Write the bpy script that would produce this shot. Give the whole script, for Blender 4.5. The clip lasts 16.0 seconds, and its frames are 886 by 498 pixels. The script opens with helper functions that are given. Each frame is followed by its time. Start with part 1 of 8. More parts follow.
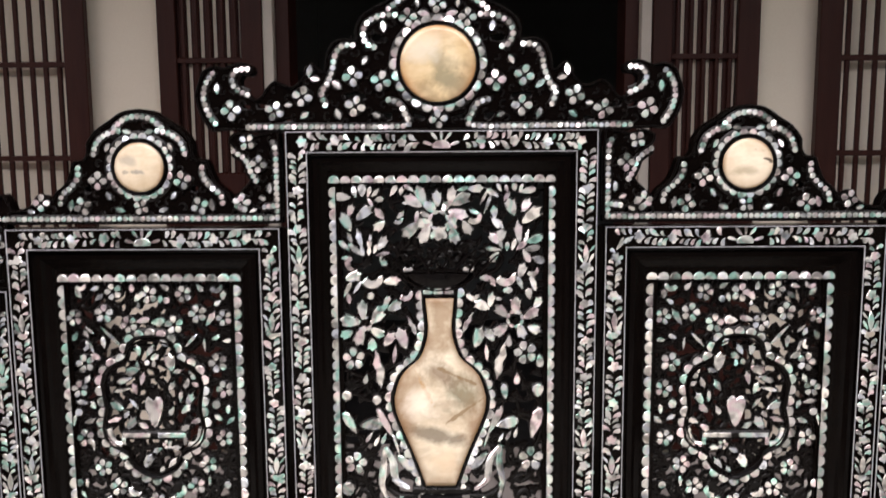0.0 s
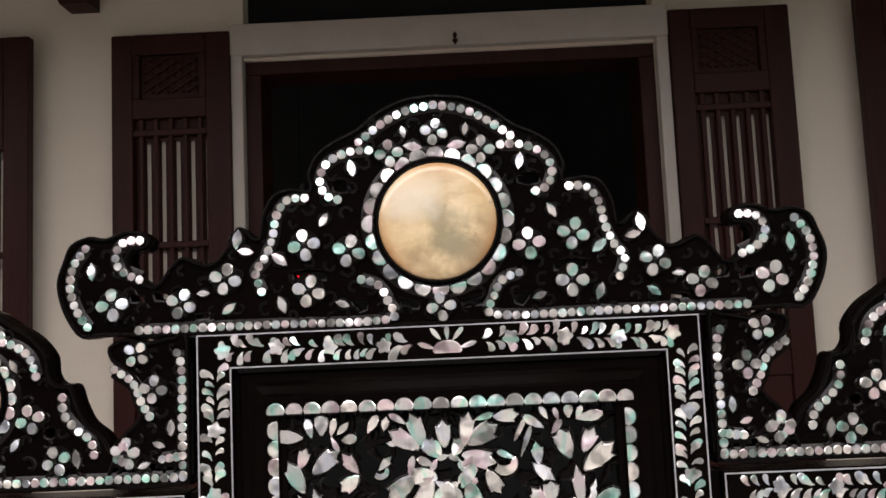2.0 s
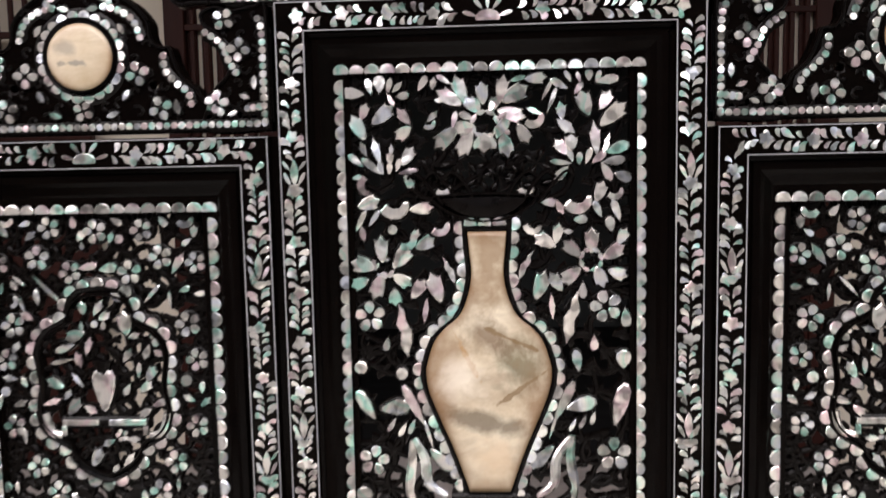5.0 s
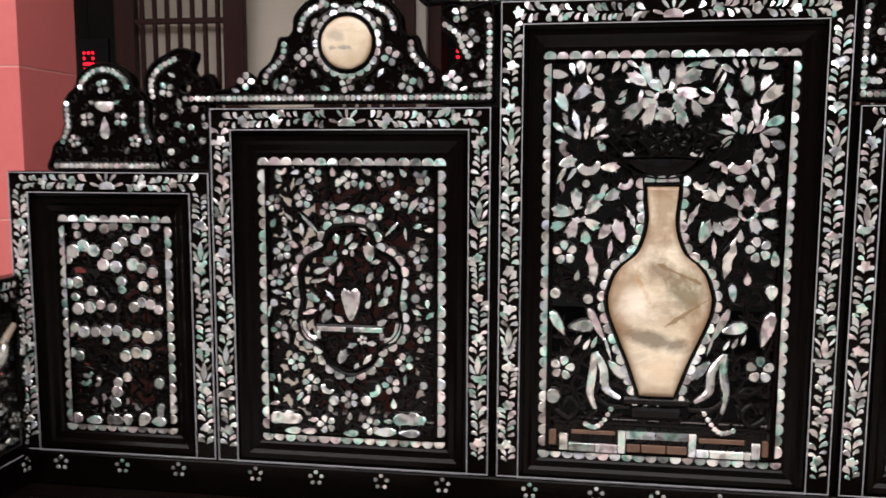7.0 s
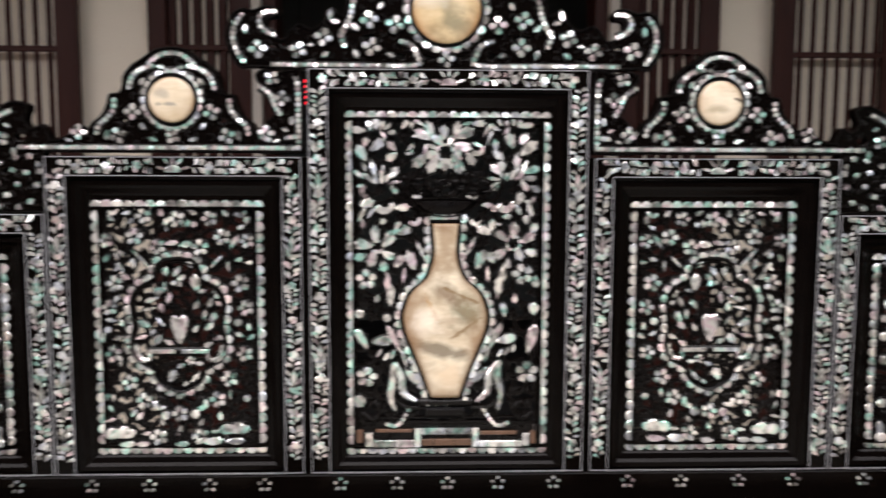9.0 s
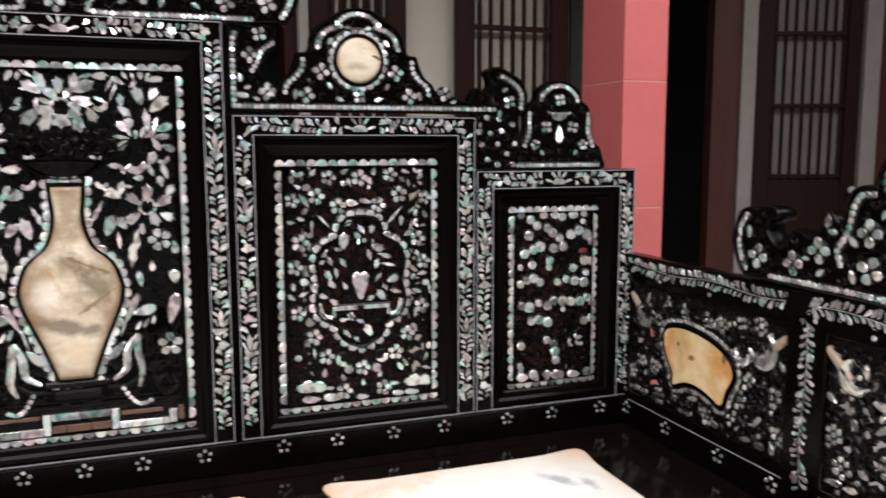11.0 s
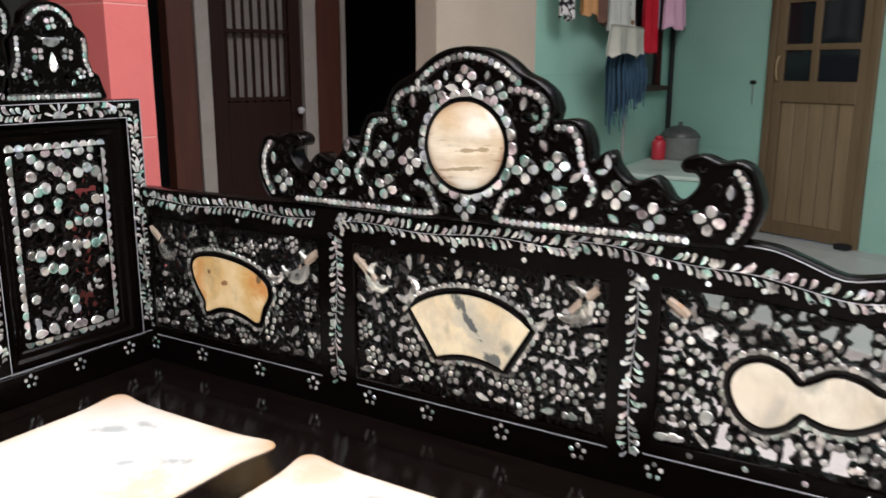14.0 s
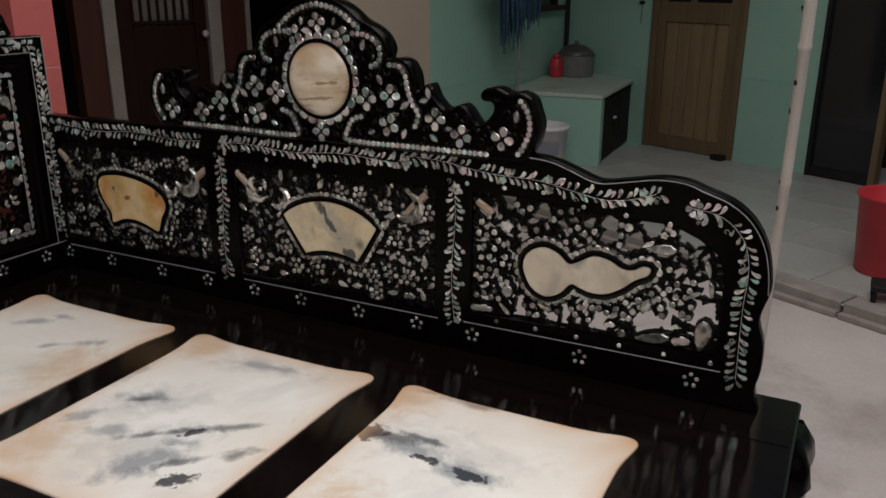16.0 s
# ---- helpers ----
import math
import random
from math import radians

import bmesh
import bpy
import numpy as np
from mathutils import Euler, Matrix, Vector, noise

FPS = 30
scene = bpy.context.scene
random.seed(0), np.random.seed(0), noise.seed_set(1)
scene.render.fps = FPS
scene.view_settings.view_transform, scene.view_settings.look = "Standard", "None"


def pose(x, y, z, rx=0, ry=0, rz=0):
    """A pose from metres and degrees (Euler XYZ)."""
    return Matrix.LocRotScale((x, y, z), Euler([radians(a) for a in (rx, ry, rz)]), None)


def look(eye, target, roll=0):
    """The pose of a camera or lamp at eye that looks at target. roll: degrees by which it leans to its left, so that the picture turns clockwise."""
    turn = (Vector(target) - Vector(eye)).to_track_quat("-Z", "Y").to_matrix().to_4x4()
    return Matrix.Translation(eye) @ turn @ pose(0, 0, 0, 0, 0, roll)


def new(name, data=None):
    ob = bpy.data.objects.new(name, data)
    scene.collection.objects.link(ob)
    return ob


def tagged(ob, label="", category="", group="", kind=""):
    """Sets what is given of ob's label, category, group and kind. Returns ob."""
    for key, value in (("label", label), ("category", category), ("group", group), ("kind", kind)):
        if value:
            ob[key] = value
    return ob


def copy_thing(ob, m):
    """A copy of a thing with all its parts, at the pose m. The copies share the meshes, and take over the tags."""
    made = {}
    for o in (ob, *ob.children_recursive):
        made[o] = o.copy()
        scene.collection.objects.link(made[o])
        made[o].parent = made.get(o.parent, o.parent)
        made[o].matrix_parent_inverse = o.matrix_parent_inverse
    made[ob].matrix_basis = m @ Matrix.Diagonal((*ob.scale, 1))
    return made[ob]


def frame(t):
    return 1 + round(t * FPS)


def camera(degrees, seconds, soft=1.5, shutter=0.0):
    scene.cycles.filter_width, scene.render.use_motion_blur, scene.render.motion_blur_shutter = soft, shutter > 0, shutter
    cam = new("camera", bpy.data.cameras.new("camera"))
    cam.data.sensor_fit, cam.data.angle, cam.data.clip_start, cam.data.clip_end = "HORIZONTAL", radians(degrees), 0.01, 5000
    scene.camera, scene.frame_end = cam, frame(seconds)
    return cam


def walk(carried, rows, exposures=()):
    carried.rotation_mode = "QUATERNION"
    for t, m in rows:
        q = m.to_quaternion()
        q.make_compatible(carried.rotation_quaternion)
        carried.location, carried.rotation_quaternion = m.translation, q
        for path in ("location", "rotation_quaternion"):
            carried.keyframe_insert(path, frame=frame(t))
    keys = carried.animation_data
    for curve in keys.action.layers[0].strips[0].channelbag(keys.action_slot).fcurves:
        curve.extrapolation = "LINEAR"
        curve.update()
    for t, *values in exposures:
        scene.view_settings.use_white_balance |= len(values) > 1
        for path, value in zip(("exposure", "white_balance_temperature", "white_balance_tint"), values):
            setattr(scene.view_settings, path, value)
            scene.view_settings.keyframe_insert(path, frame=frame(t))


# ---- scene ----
cam = camera(56.7, 16.0, soft=1.55, shutter=0.6)
PATH = [
    (0, (0.028, -1.508, 1.369), (-0.007, 0.476, 1.12), -0.4),
    (0.5, (0.075, -1.466, 1.369), (0.014, 0.527, 1.208), -0.8),
    (1, (0.037, -1.288, 1.398), (-0.015, 0.711, 1.343), -0.7),
    (1.5, (-0.007, -1.052, 1.412), (-0.016, 0.946, 1.513), -1.5),
    (2, (0.011, -0.944, 1.395), (-0.013, 1.047, 1.582), -2.5),
    (2.5, (0.014, -0.931, 1.376), (-0.029, 1.061, 1.557), -2.3),
    (3, (0.006, -0.955, 1.324), (-0.052, 1.042, 1.404), -1.8),
    (3.5, (0.001, -0.98, 1.315), (-0.039, 1.016, 1.208), -1.4),
    (4, (0.051, -1.004, 1.249), (-0.081, 0.988, 1.123), -1.4),
    (4.2, (0.04, -1.016, 1.228), (-0.066, 0.976, 1.091), -1.3),
    (6.3, (-0.098, -1.35, 1.136), (-0.283, 0.625, 0.883), 0.1),
    (6.5, (-0.128, -1.381, 1.134), (-0.34, 0.595, 0.901), 0.3),
    (7, (-0.175, -1.436, 1.137), (-0.459, 0.531, 0.914), 0.2),
    (7.5, (-0.18, -1.492, 1.138), (-0.498, 0.471, 0.926), -0.8),
    (8, (-0.158, -1.543, 1.15), (-0.432, 0.427, 0.941), -1.0),
    (8.5, (-0.119, -1.623, 1.172), (-0.251, 0.363, 0.976), -0.1),
    (9, (-0.067, -1.682, 1.194), (0.0, 0.308, 1.006), 0.2),
    (9.5, (-0.026, -1.681, 1.177), (0.241, 0.292, 0.988), -0.0),
    (9.7, (-0.011, -1.671, 1.182), (0.338, 0.288, 0.982), -0.1),
    (11.8, (0.173, -1.669, 1.145), (1.055, 0.102, 0.857), 0.5),
    (12, (0.173, -1.717, 1.143), (1.123, 0.017, 0.842), 0.7),
    (12.5, (0.196, -1.756, 1.169), (1.332, -0.146, 0.824), 0.6),
    (13, (0.161, -1.637, 1.163), (1.587, -0.283, 0.799), 0.8),
    (13.5, (0.056, -1.548, 1.161), (1.671, -0.431, 0.784), 1.2),
    (14, (-0.026, -1.58, 1.182), (1.635, -0.556, 0.746), 0.1),
    (14.5, (-0.113, -1.675, 1.222), (1.552, -0.693, 0.708), -1.1),
    (15, (-0.177, -1.751, 1.244), (1.504, -0.826, 0.681), -1.1),
    (15.5, (-0.228, -1.841, 1.259), (1.477, -0.991, 0.653), -0.5),
    (16, (-0.243, -1.881, 1.253), (1.454, -1.031, 0.622), 0.2),
]
walk(cam, [(t, look(eye, target, roll)) for t, eye, target, roll in PATH],
     exposures=[(0.0, -0.20, 6500, 14), (0.5, -0.28, 6500, 14), (2.5, -0.42, 6550, 13), (3.1, -0.40, 6550, 12), (4.0, -0.62, 6500, 13), (6.5, -0.37, 6500, 15), (8.0, -0.41, 6450, 12), (9.0, -0.28, 6450, 12), (9.5, -0.33, 6400, 12), (12.0, -0.52, 6250, 11), (12.6, -0.68, 6400, 11), (13.0, -0.32, 6300, 11),
                (13.4, -0.08, 6250, 10), (14.2, -0.2, 6250, 10), (14.6, -0.4, 6350, 10), (15.1, -0.95, 6500, 11), (16.0, -1.75, 6650, 12)])

# ---- daylight: an open court in front of the porch lights the place from above ----
world = bpy.data.worlds.new("sky")
scene.world = world
world.use_nodes = True
sky = world.node_tree.nodes.new("ShaderNodeTexSky")
sky.sky_type = "NISHITA"
sky.sun_disc = False
sky.sun_elevation, sky.sun_rotation = radians(52), radians(200)
world.node_tree.links.new(sky.outputs[0], world.node_tree.nodes["Background"].inputs[0])
world.node_tree.nodes["Background"].inputs[1].default_value = 0.10


def area_lamp(name, w, h, watts, colour, m):
    data = bpy.data.lights.new(name, "AREA")
    data.shape, data.size, data.size_y, data.energy, data.color = "RECTANGLE", w, h, watts, colour
    ob = new(name, data)
    ob.matrix_world = m
    return ob


# the court's roof opening, seen from below as a bright rectangle of overcast sky
area_lamp("court_skylight", 8.2, 1.6, 475, (1.0, 0.935, 0.92), pose(-0.75, -1.82, 3.29, 0, 0, 0))


# ---- materials ----
def material(name, rough=0.5, metal=0.0, spec=0.5, coat=0.0):
    m = bpy.data.materials.new(name)
    m.use_nodes = True
    b = m.node_tree.nodes["Principled BSDF"]
    b.inputs["Roughness"].default_value = rough
    b.inputs["Metallic"].default_value = metal
    b.inputs["Specular IOR Level"].default_value = spec
    b.inputs["Coat Weight"].default_value = coat
    return m, m.node_tree, b


def node(tree, kind, **inputs):
    n = tree.nodes.new(kind)
    for key, value in inputs.items():
        n.inputs[key.replace("_", " ")].default_value = value
    return n


def ramp(tree, stops, fac, mode="LINEAR"):
    r = tree.nodes.new("ShaderNodeValToRGB")
    r.color_ramp.interpolation = mode
    el = r.color_ramp.elements
    while len(el) < len(stops):
        el.new(0.5)
    for e, (at, c) in zip(el, stops):
        e.position, e.color = at, (*c, 1)
    tree.links.new(fac, r.inputs[0])
    return r.outputs[0]


def coords(tree, scale=(1, 1, 1), warp=0.0, warp_scale=3.0):
    tc = tree.nodes.new("ShaderNodeTexCoord")
    mp = tree.nodes.new("ShaderNodeMapping")
    mp.inputs["Scale"].default_value = scale
    tree.links.new(tc.outputs["Object"], mp.inputs[0])
    if not warp:
        return mp.outputs[0]
    n = node(tree, "ShaderNodeTexNoise", Scale=warp_scale, Detail=4.0)
    tree.links.new(mp.outputs[0], n.inputs[0])
    mix = tree.nodes.new("ShaderNodeVectorMath")
    mix.operation = "MULTIPLY_ADD"
    tree.links.new(n.outputs["Color"], mix.inputs[0])
    mix.inputs[1].default_value = (warp, warp, warp)
    tree.links.new(mp.outputs[0], mix.inputs[2])
    return mix.outputs[0]


def noise_fac(tree, vec, scale, detail=4.0, rough=0.55, kind="ShaderNodeTexNoise"):
    n = node(tree, kind, Scale=scale, Detail=detail, Roughness=rough)
    tree.links.new(vec, n.inputs[0])
    return n.outputs["Fac"]


def bump(tree, b, fac, strength=0.2, distance=0.002):
    n = node(tree, "ShaderNodeBump", Strength=strength, Distance=distance)
    tree.links.new(fac, n.inputs["Height"])
    tree.links.new(n.outputs[0], b.inputs["Normal"])


def mixc(tree, fac, a, c, mode="MIX"):
    n = tree.nodes.new("ShaderNodeMix")
    n.data_type, n.blend_type = "RGBA", mode
    for src, i in ((fac, 0), (a, 6), (c, 7)):
        if isinstance(src, (int, float)):
            n.inputs[i].default_value = src
        elif isinstance(src, tuple):
            n.inputs[i].default_value = (*src, 1)
        else:
            tree.links.new(src, n.inputs[i])
    return n.outputs[2]


def surface(name, lo, hi, scale=6.0, rough=0.6, spec=0.4, bump_scale=60.0, bump_amount=0.15, stretch=(1, 1, 1), coat=0.0, stain=None, stain_at=0.6):
    """Two-scale mottled surface between the colours lo and hi, with fine relief and optional stains."""
    m, tree, b = material(name, rough, 0, spec, coat)
    v = coords(tree, stretch)
    col = ramp(tree, [(0.3, lo), (0.7, hi)], noise_fac(tree, v, scale, 6.0, 0.6))
    fine = noise_fac(tree, v, bump_scale, 3.0)
    col = mixc(tree, 0.35, col, ramp(tree, [(0.25, lo), (0.75, hi)], fine))
    if stain:
        mask = ramp(tree, [(stain_at, (0, 0, 0)), (stain_at + 0.12, (1, 1, 1))], noise_fac(tree, v, scale * 0.35, 7.0, 0.65))
        col = mixc(tree, mask, col, stain)
    tree.links.new(col, b.inputs["Base Color"])
    tree.links.new(ramp(tree, [(0.2, (rough * 0.8,) * 3), (0.8, (min(1, rough * 1.2),) * 3)], noise_fac(tree, v, scale * 2.3)), b.inputs["Roughness"])
    bump(tree, b, fine, bump_amount)
    return m


lacquer = surface("black_lacquered_wood", (0.0011, 0.0007, 0.0006), (0.0030, 0.0019, 0.0015), 9, 0.20, 0.07, 160, 0.10, (1, 1, 4))
lacquer_deck = surface("black_polished_deck", (0.0030, 0.0020, 0.0018), (0.0070, 0.0045, 0.0037), 7, 0.055, 0.34, 120, 0.05, (6, 1, 1))
carved = surface("carved_black_wood", (0.0012, 0.0009, 0.0008), (0.0036, 0.0024, 0.0020), 30, 0.30, 0.17, 300, 0.3)
silver_wire = surface("tarnished_wire", (0.20, 0.20, 0.21), (0.40, 0.40, 0.42), 40, 0.35, 0.6, 200, 0.1)
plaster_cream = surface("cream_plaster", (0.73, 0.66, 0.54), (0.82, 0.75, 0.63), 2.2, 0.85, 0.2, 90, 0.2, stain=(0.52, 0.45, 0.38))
# for unseen walls, darkened so that lacquer and shell reflect less
unseen_wall_dark = surface("darkened_unseen_wall", (0.10, 0.095, 0.085), (0.16, 0.15, 0.135), 1.5, 0.9, 0.2, 60, 0.2, stain=(0.07, 0.07, 0.06))
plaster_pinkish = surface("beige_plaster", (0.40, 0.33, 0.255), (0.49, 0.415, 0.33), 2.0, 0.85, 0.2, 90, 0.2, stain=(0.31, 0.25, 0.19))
paint_white = surface("white_painted_trim", (0.48, 0.44, 0.385), (0.58, 0.54, 0.475), 8, 0.6, 0.3, 80, 0.15)
# paint_white darkened to hold the shade round the side door
shaded_paint = surface("shade_darkened_paint", (0.26, 0.235, 0.205), (0.34, 0.31, 0.275), 8, 0.6, 0.3, 80, 0.15)
brown_wood = surface("dark_brown_wood", (0.023, 0.0062, 0.0045), (0.046, 0.0135, 0.0095), 5, 0.45, 0.17, 110, 0.2, (7, 7, 0.7))
# darker copy of brown_wood: the deep porch's shade is in its colour
shaded_brown_wood = surface("shade_darkened_wood", (0.013, 0.0052, 0.0036), (0.026, 0.0100, 0.0068), 5, 0.5, 0.15, 110, 0.2, (7, 7, 0.7))
red_wood = surface("red_brown_wood", (0.050, 0.0150, 0.0085), (0.085, 0.0260, 0.0150), 4, 0.55, 0.35, 90, 0.2, (6, 6, 0.6))
pink_tile = surface("pink_tile", (0.56, 0.13, 0.12), (0.64, 0.17, 0.155), 3, 0.4, 0.45, 60, 0.05)
tile_joint = surface("tile_joint", (0.60, 0.25, 0.22), (0.68, 0.32, 0.28), 12, 0.7, 0.3, 80, 0.1)
green_tile = surface("green_wall_tile", (0.25, 0.44, 0.36), (0.30, 0.50, 0.41), 2.4, 0.42, 0.45, 50, 0.06, stain=(0.20, 0.35, 0.28), stain_at=0.60)
green_joint = surface("green_tile_joint", (0.25, 0.435, 0.355), (0.30, 0.495, 0.405), 12, 0.7, 0.3, 80, 0.1)
floor_tile = surface("grey_floor_tile", (0.29, 0.31, 0.28), (0.44, 0.45, 0.42), 2.2, 0.38, 0.4, 40, 0.08, stain=(0.20, 0.205, 0.18), stain_at=0.53)
concrete = surface("pale_concrete", (0.44, 0.40, 0.375), (0.58, 0.54, 0.51), 2.0, 0.8, 0.25, 70, 0.25, stain=(0.30, 0.26, 0.24), stain_at=0.52)
kerb_stone = surface("weathered_kerb", (0.20, 0.18, 0.16), (0.36, 0.33, 0.30), 9, 0.85, 0.2, 120, 0.4)
door_wood = surface("brown_door_wood", (0.105, 0.072, 0.037), (0.165, 0.116, 0.062), 3, 0.5, 0.35, 60, 0.25, (9, 9, 0.6), stain=(0.075, 0.050, 0.027), stain_at=0.60)
door_board = surface("light_brown_boards", (0.165, 0.115, 0.060), (0.245, 0.178, 0.100), 3, 0.5, 0.35, 60, 0.25, (9, 9, 0.6), stain=(0.110, 0.075, 0.040), stain_at=0.60)
counter_top = surface("worn_counter_tile", (0.34, 0.42, 0.365), (0.50, 0.56, 0.50), 4, 0.45, 0.4, 50, 0.08, stain=(0.24, 0.28, 0.24), stain_at=0.56)
# the unlit rooms' shade is in these two colours; black things share the second
inner_plaster = surface("shade_painted_plaster", (0.065, 0.072, 0.070), (0.10, 0.108, 0.105), 1.5, 0.85, 0.2)
black_and_shade = surface("black_and_painted_shade", (0.010, 0.010, 0.011), (0.020, 0.019, 0.019), 3, 0.7, 0.2)
ceiling_paint = surface("ceiling_paint", (0.36, 0.33, 0.29), (0.44, 0.41, 0.36), 2, 0.85, 0.2)
tin = surface("dull_tin", (0.15, 0.155, 0.145), (0.24, 0.245, 0.23), 25, 0.45, 0.5, 150, 0.15)
steel = surface("brushed_aluminium", (0.40, 0.40, 0.40), (0.58, 0.58, 0.57), 25, 0.35, 0.6, 150, 0.15)
red_plastic = surface("red_plastic", (0.42, 0.020, 0.035), (0.55, 0.035, 0.05), 6, 0.4, 0.5)
bamboo = surface("dry_bamboo", (0.66, 0.61, 0.56), (0.80, 0.76, 0.70), 7, 0.6, 0.3, 70, 0.3, (8, 8, 0.6), stain=(0.34, 0.25, 0.20), stain_at=0.68)
dark_glass, _, _b2 = material("dark_glass", 0.08, 0, 0.5)
_b2.inputs["Base Color"].default_value = (0.012, 0.014, 0.016, 1)


def pearl_material(name, tint, plain):
    """Mother of pearl: white shell whose sheen, painted as colour, turns to pink, green and blue from piece to piece;
    tint: the shell's own colour; plain: how little it shimmers.
    """
    m, tree, b = material(name, 0.27, 0.70, 0.6, 0.25)
    info, geo = tree.nodes.new("ShaderNodeObjectInfo"), tree.nodes.new("ShaderNodeNewGeometry")
    add = tree.nodes.new("ShaderNodeMath")
    add.operation = "ADD"
    tree.links.new(info.outputs["Random"], add.inputs[0])
    tree.links.new(geo.outputs["Random Per Island"], add.inputs[1])
    fr = tree.nodes.new("ShaderNodeMath")
    fr.operation = "FRACT"
    tree.links.new(add.outputs[0], fr.inputs[0])
    v = tree.nodes.new("ShaderNodeNewGeometry").outputs["Position"]
    hue = noise_fac(tree, v, 20, 1.0, 0.4)
    shift = tree.nodes.new("ShaderNodeMath")
    shift.operation = "MULTIPLY_ADD"
    tree.links.new(hue, shift.inputs[0])
    shift.inputs[1].default_value = 1.3
    tree.links.new(fr.outputs[0], shift.inputs[2])
    fr2 = tree.nodes.new("ShaderNodeMath")
    fr2.operation = "FRACT"
    tree.links.new(shift.outputs[0], fr2.inputs[0])
    col = ramp(tree, [(0.0, (0.94, 0.92, 0.87)), (0.24, (0.90, 0.88, 0.83)), (0.36, (0.95, 0.74, 0.78)), (0.44, (0.94, 0.90, 0.84)), (0.56, (0.88, 0.91, 0.84)), (0.64, (0.43, 0.88, 0.74)), (0.72, (0.90, 0.94, 0.88)),
                      (0.82, (0.78, 0.83, 0.92)), (0.90, (0.94, 0.92, 0.86)), (1.0, (0.56, 0.90, 0.78))], fr2.outputs[0])
    wave = tree.nodes.new("ShaderNodeTexWave")
    wave.inputs["Scale"].default_value, wave.inputs["Distortion"].default_value, wave.inputs["Detail"].default_value = 60, 5, 1
    tree.links.new(v, wave.inputs[0])
    dull = ramp(tree, [(0.0, (0.70, 0.70, 0.69)), (0.6, (1, 1, 1))], wave.outputs["Fac"])
    col = mixc(tree, plain, col, (0.92, 0.905, 0.88))
    col = mixc(tree, 0.16, col, dull, "MULTIPLY")
    # dim patches and darker pieces paint in the shell's uneven gleam
    dim = ramp(tree, [(0.36, (0.36, 0.36, 0.36)), (0.50, (1, 1, 1))], noise_fac(tree, v, 58, 1.0, 0.4))
    col = mixc(tree, 0.8, col, dim, "MULTIPLY")
    tone = tree.nodes.new("ShaderNodeMath")
    tone.operation = "MULTIPLY"
    tone.inputs[1].default_value = 7.31
    tree.links.new(add.outputs[0], tone.inputs[0])
    fr3 = tree.nodes.new("ShaderNodeMath")
    fr3.operation = "FRACT"
    tree.links.new(tone.outputs[0], fr3.inputs[0])
    col = mixc(tree, 1.0, col, ramp(tree, [(0.0, (0.44, 0.44, 0.44)), (0.28, (0.90, 0.90, 0.89)), (0.6, (1.0, 0.98, 0.98)), (1.0, (1, 1, 1))], fr3.outputs[0]), "MULTIPLY")
    tree.links.new(mixc(tree, 1.0, col, tint, "MULTIPLY"), b.inputs["Base Color"])
    # cut shell never lies quite flat: every piece is tipped and slightly rippled
    tip = tree.nodes.new("ShaderNodeTexWhiteNoise")
    tip.noise_dimensions = "1D"
    tree.links.new(add.outputs[0], tip.inputs["W"])
    off = tree.nodes.new("ShaderNodeVectorMath")
    off.operation = "MULTIPLY_ADD"
    tree.links.new(tip.outputs["Color"], off.inputs[0])
    off.inputs[1].default_value, off.inputs[2].default_value = (0.5, 0.5, 0.5), (-0.25, -0.25, -0.25)
    lean = tree.nodes.new("ShaderNodeVectorMath")
    lean.operation = "ADD"
    bp = node(tree, "ShaderNodeBump", Strength=0.50, Distance=0.004)
    tree.links.new(noise_fac(tree, v, 66, 1.0, 0.4), bp.inputs["Height"])
    tree.links.new(bp.outputs[0], lean.inputs[0])
    tree.links.new(off.outputs[0], lean.inputs[1])
    unit = tree.nodes.new("ShaderNodeVectorMath")
    unit.operation = "NORMALIZE"
    tree.links.new(lean.outputs[0], unit.inputs[0])
    tree.links.new(unit.outputs[0], b.inputs["Normal"])
    return m


pearl = pearl_material("mother_of_pearl", (1.0, 1.0, 1.0), 0.04)
pale_shell = pearl_material("pale_shell", (0.96, 0.95, 0.90), 0.85)
grey_pearl = pearl_material("grey_shell", (0.67, 0.66, 0.635), 0.60)


def quarter(tree, value):
    n = tree.nodes.new("ShaderNodeMath")
    n.operation = "MULTIPLY"
    n.inputs[1].default_value = 0.25
    tree.links.new(value, n.inputs[0])
    return n.outputs[0]


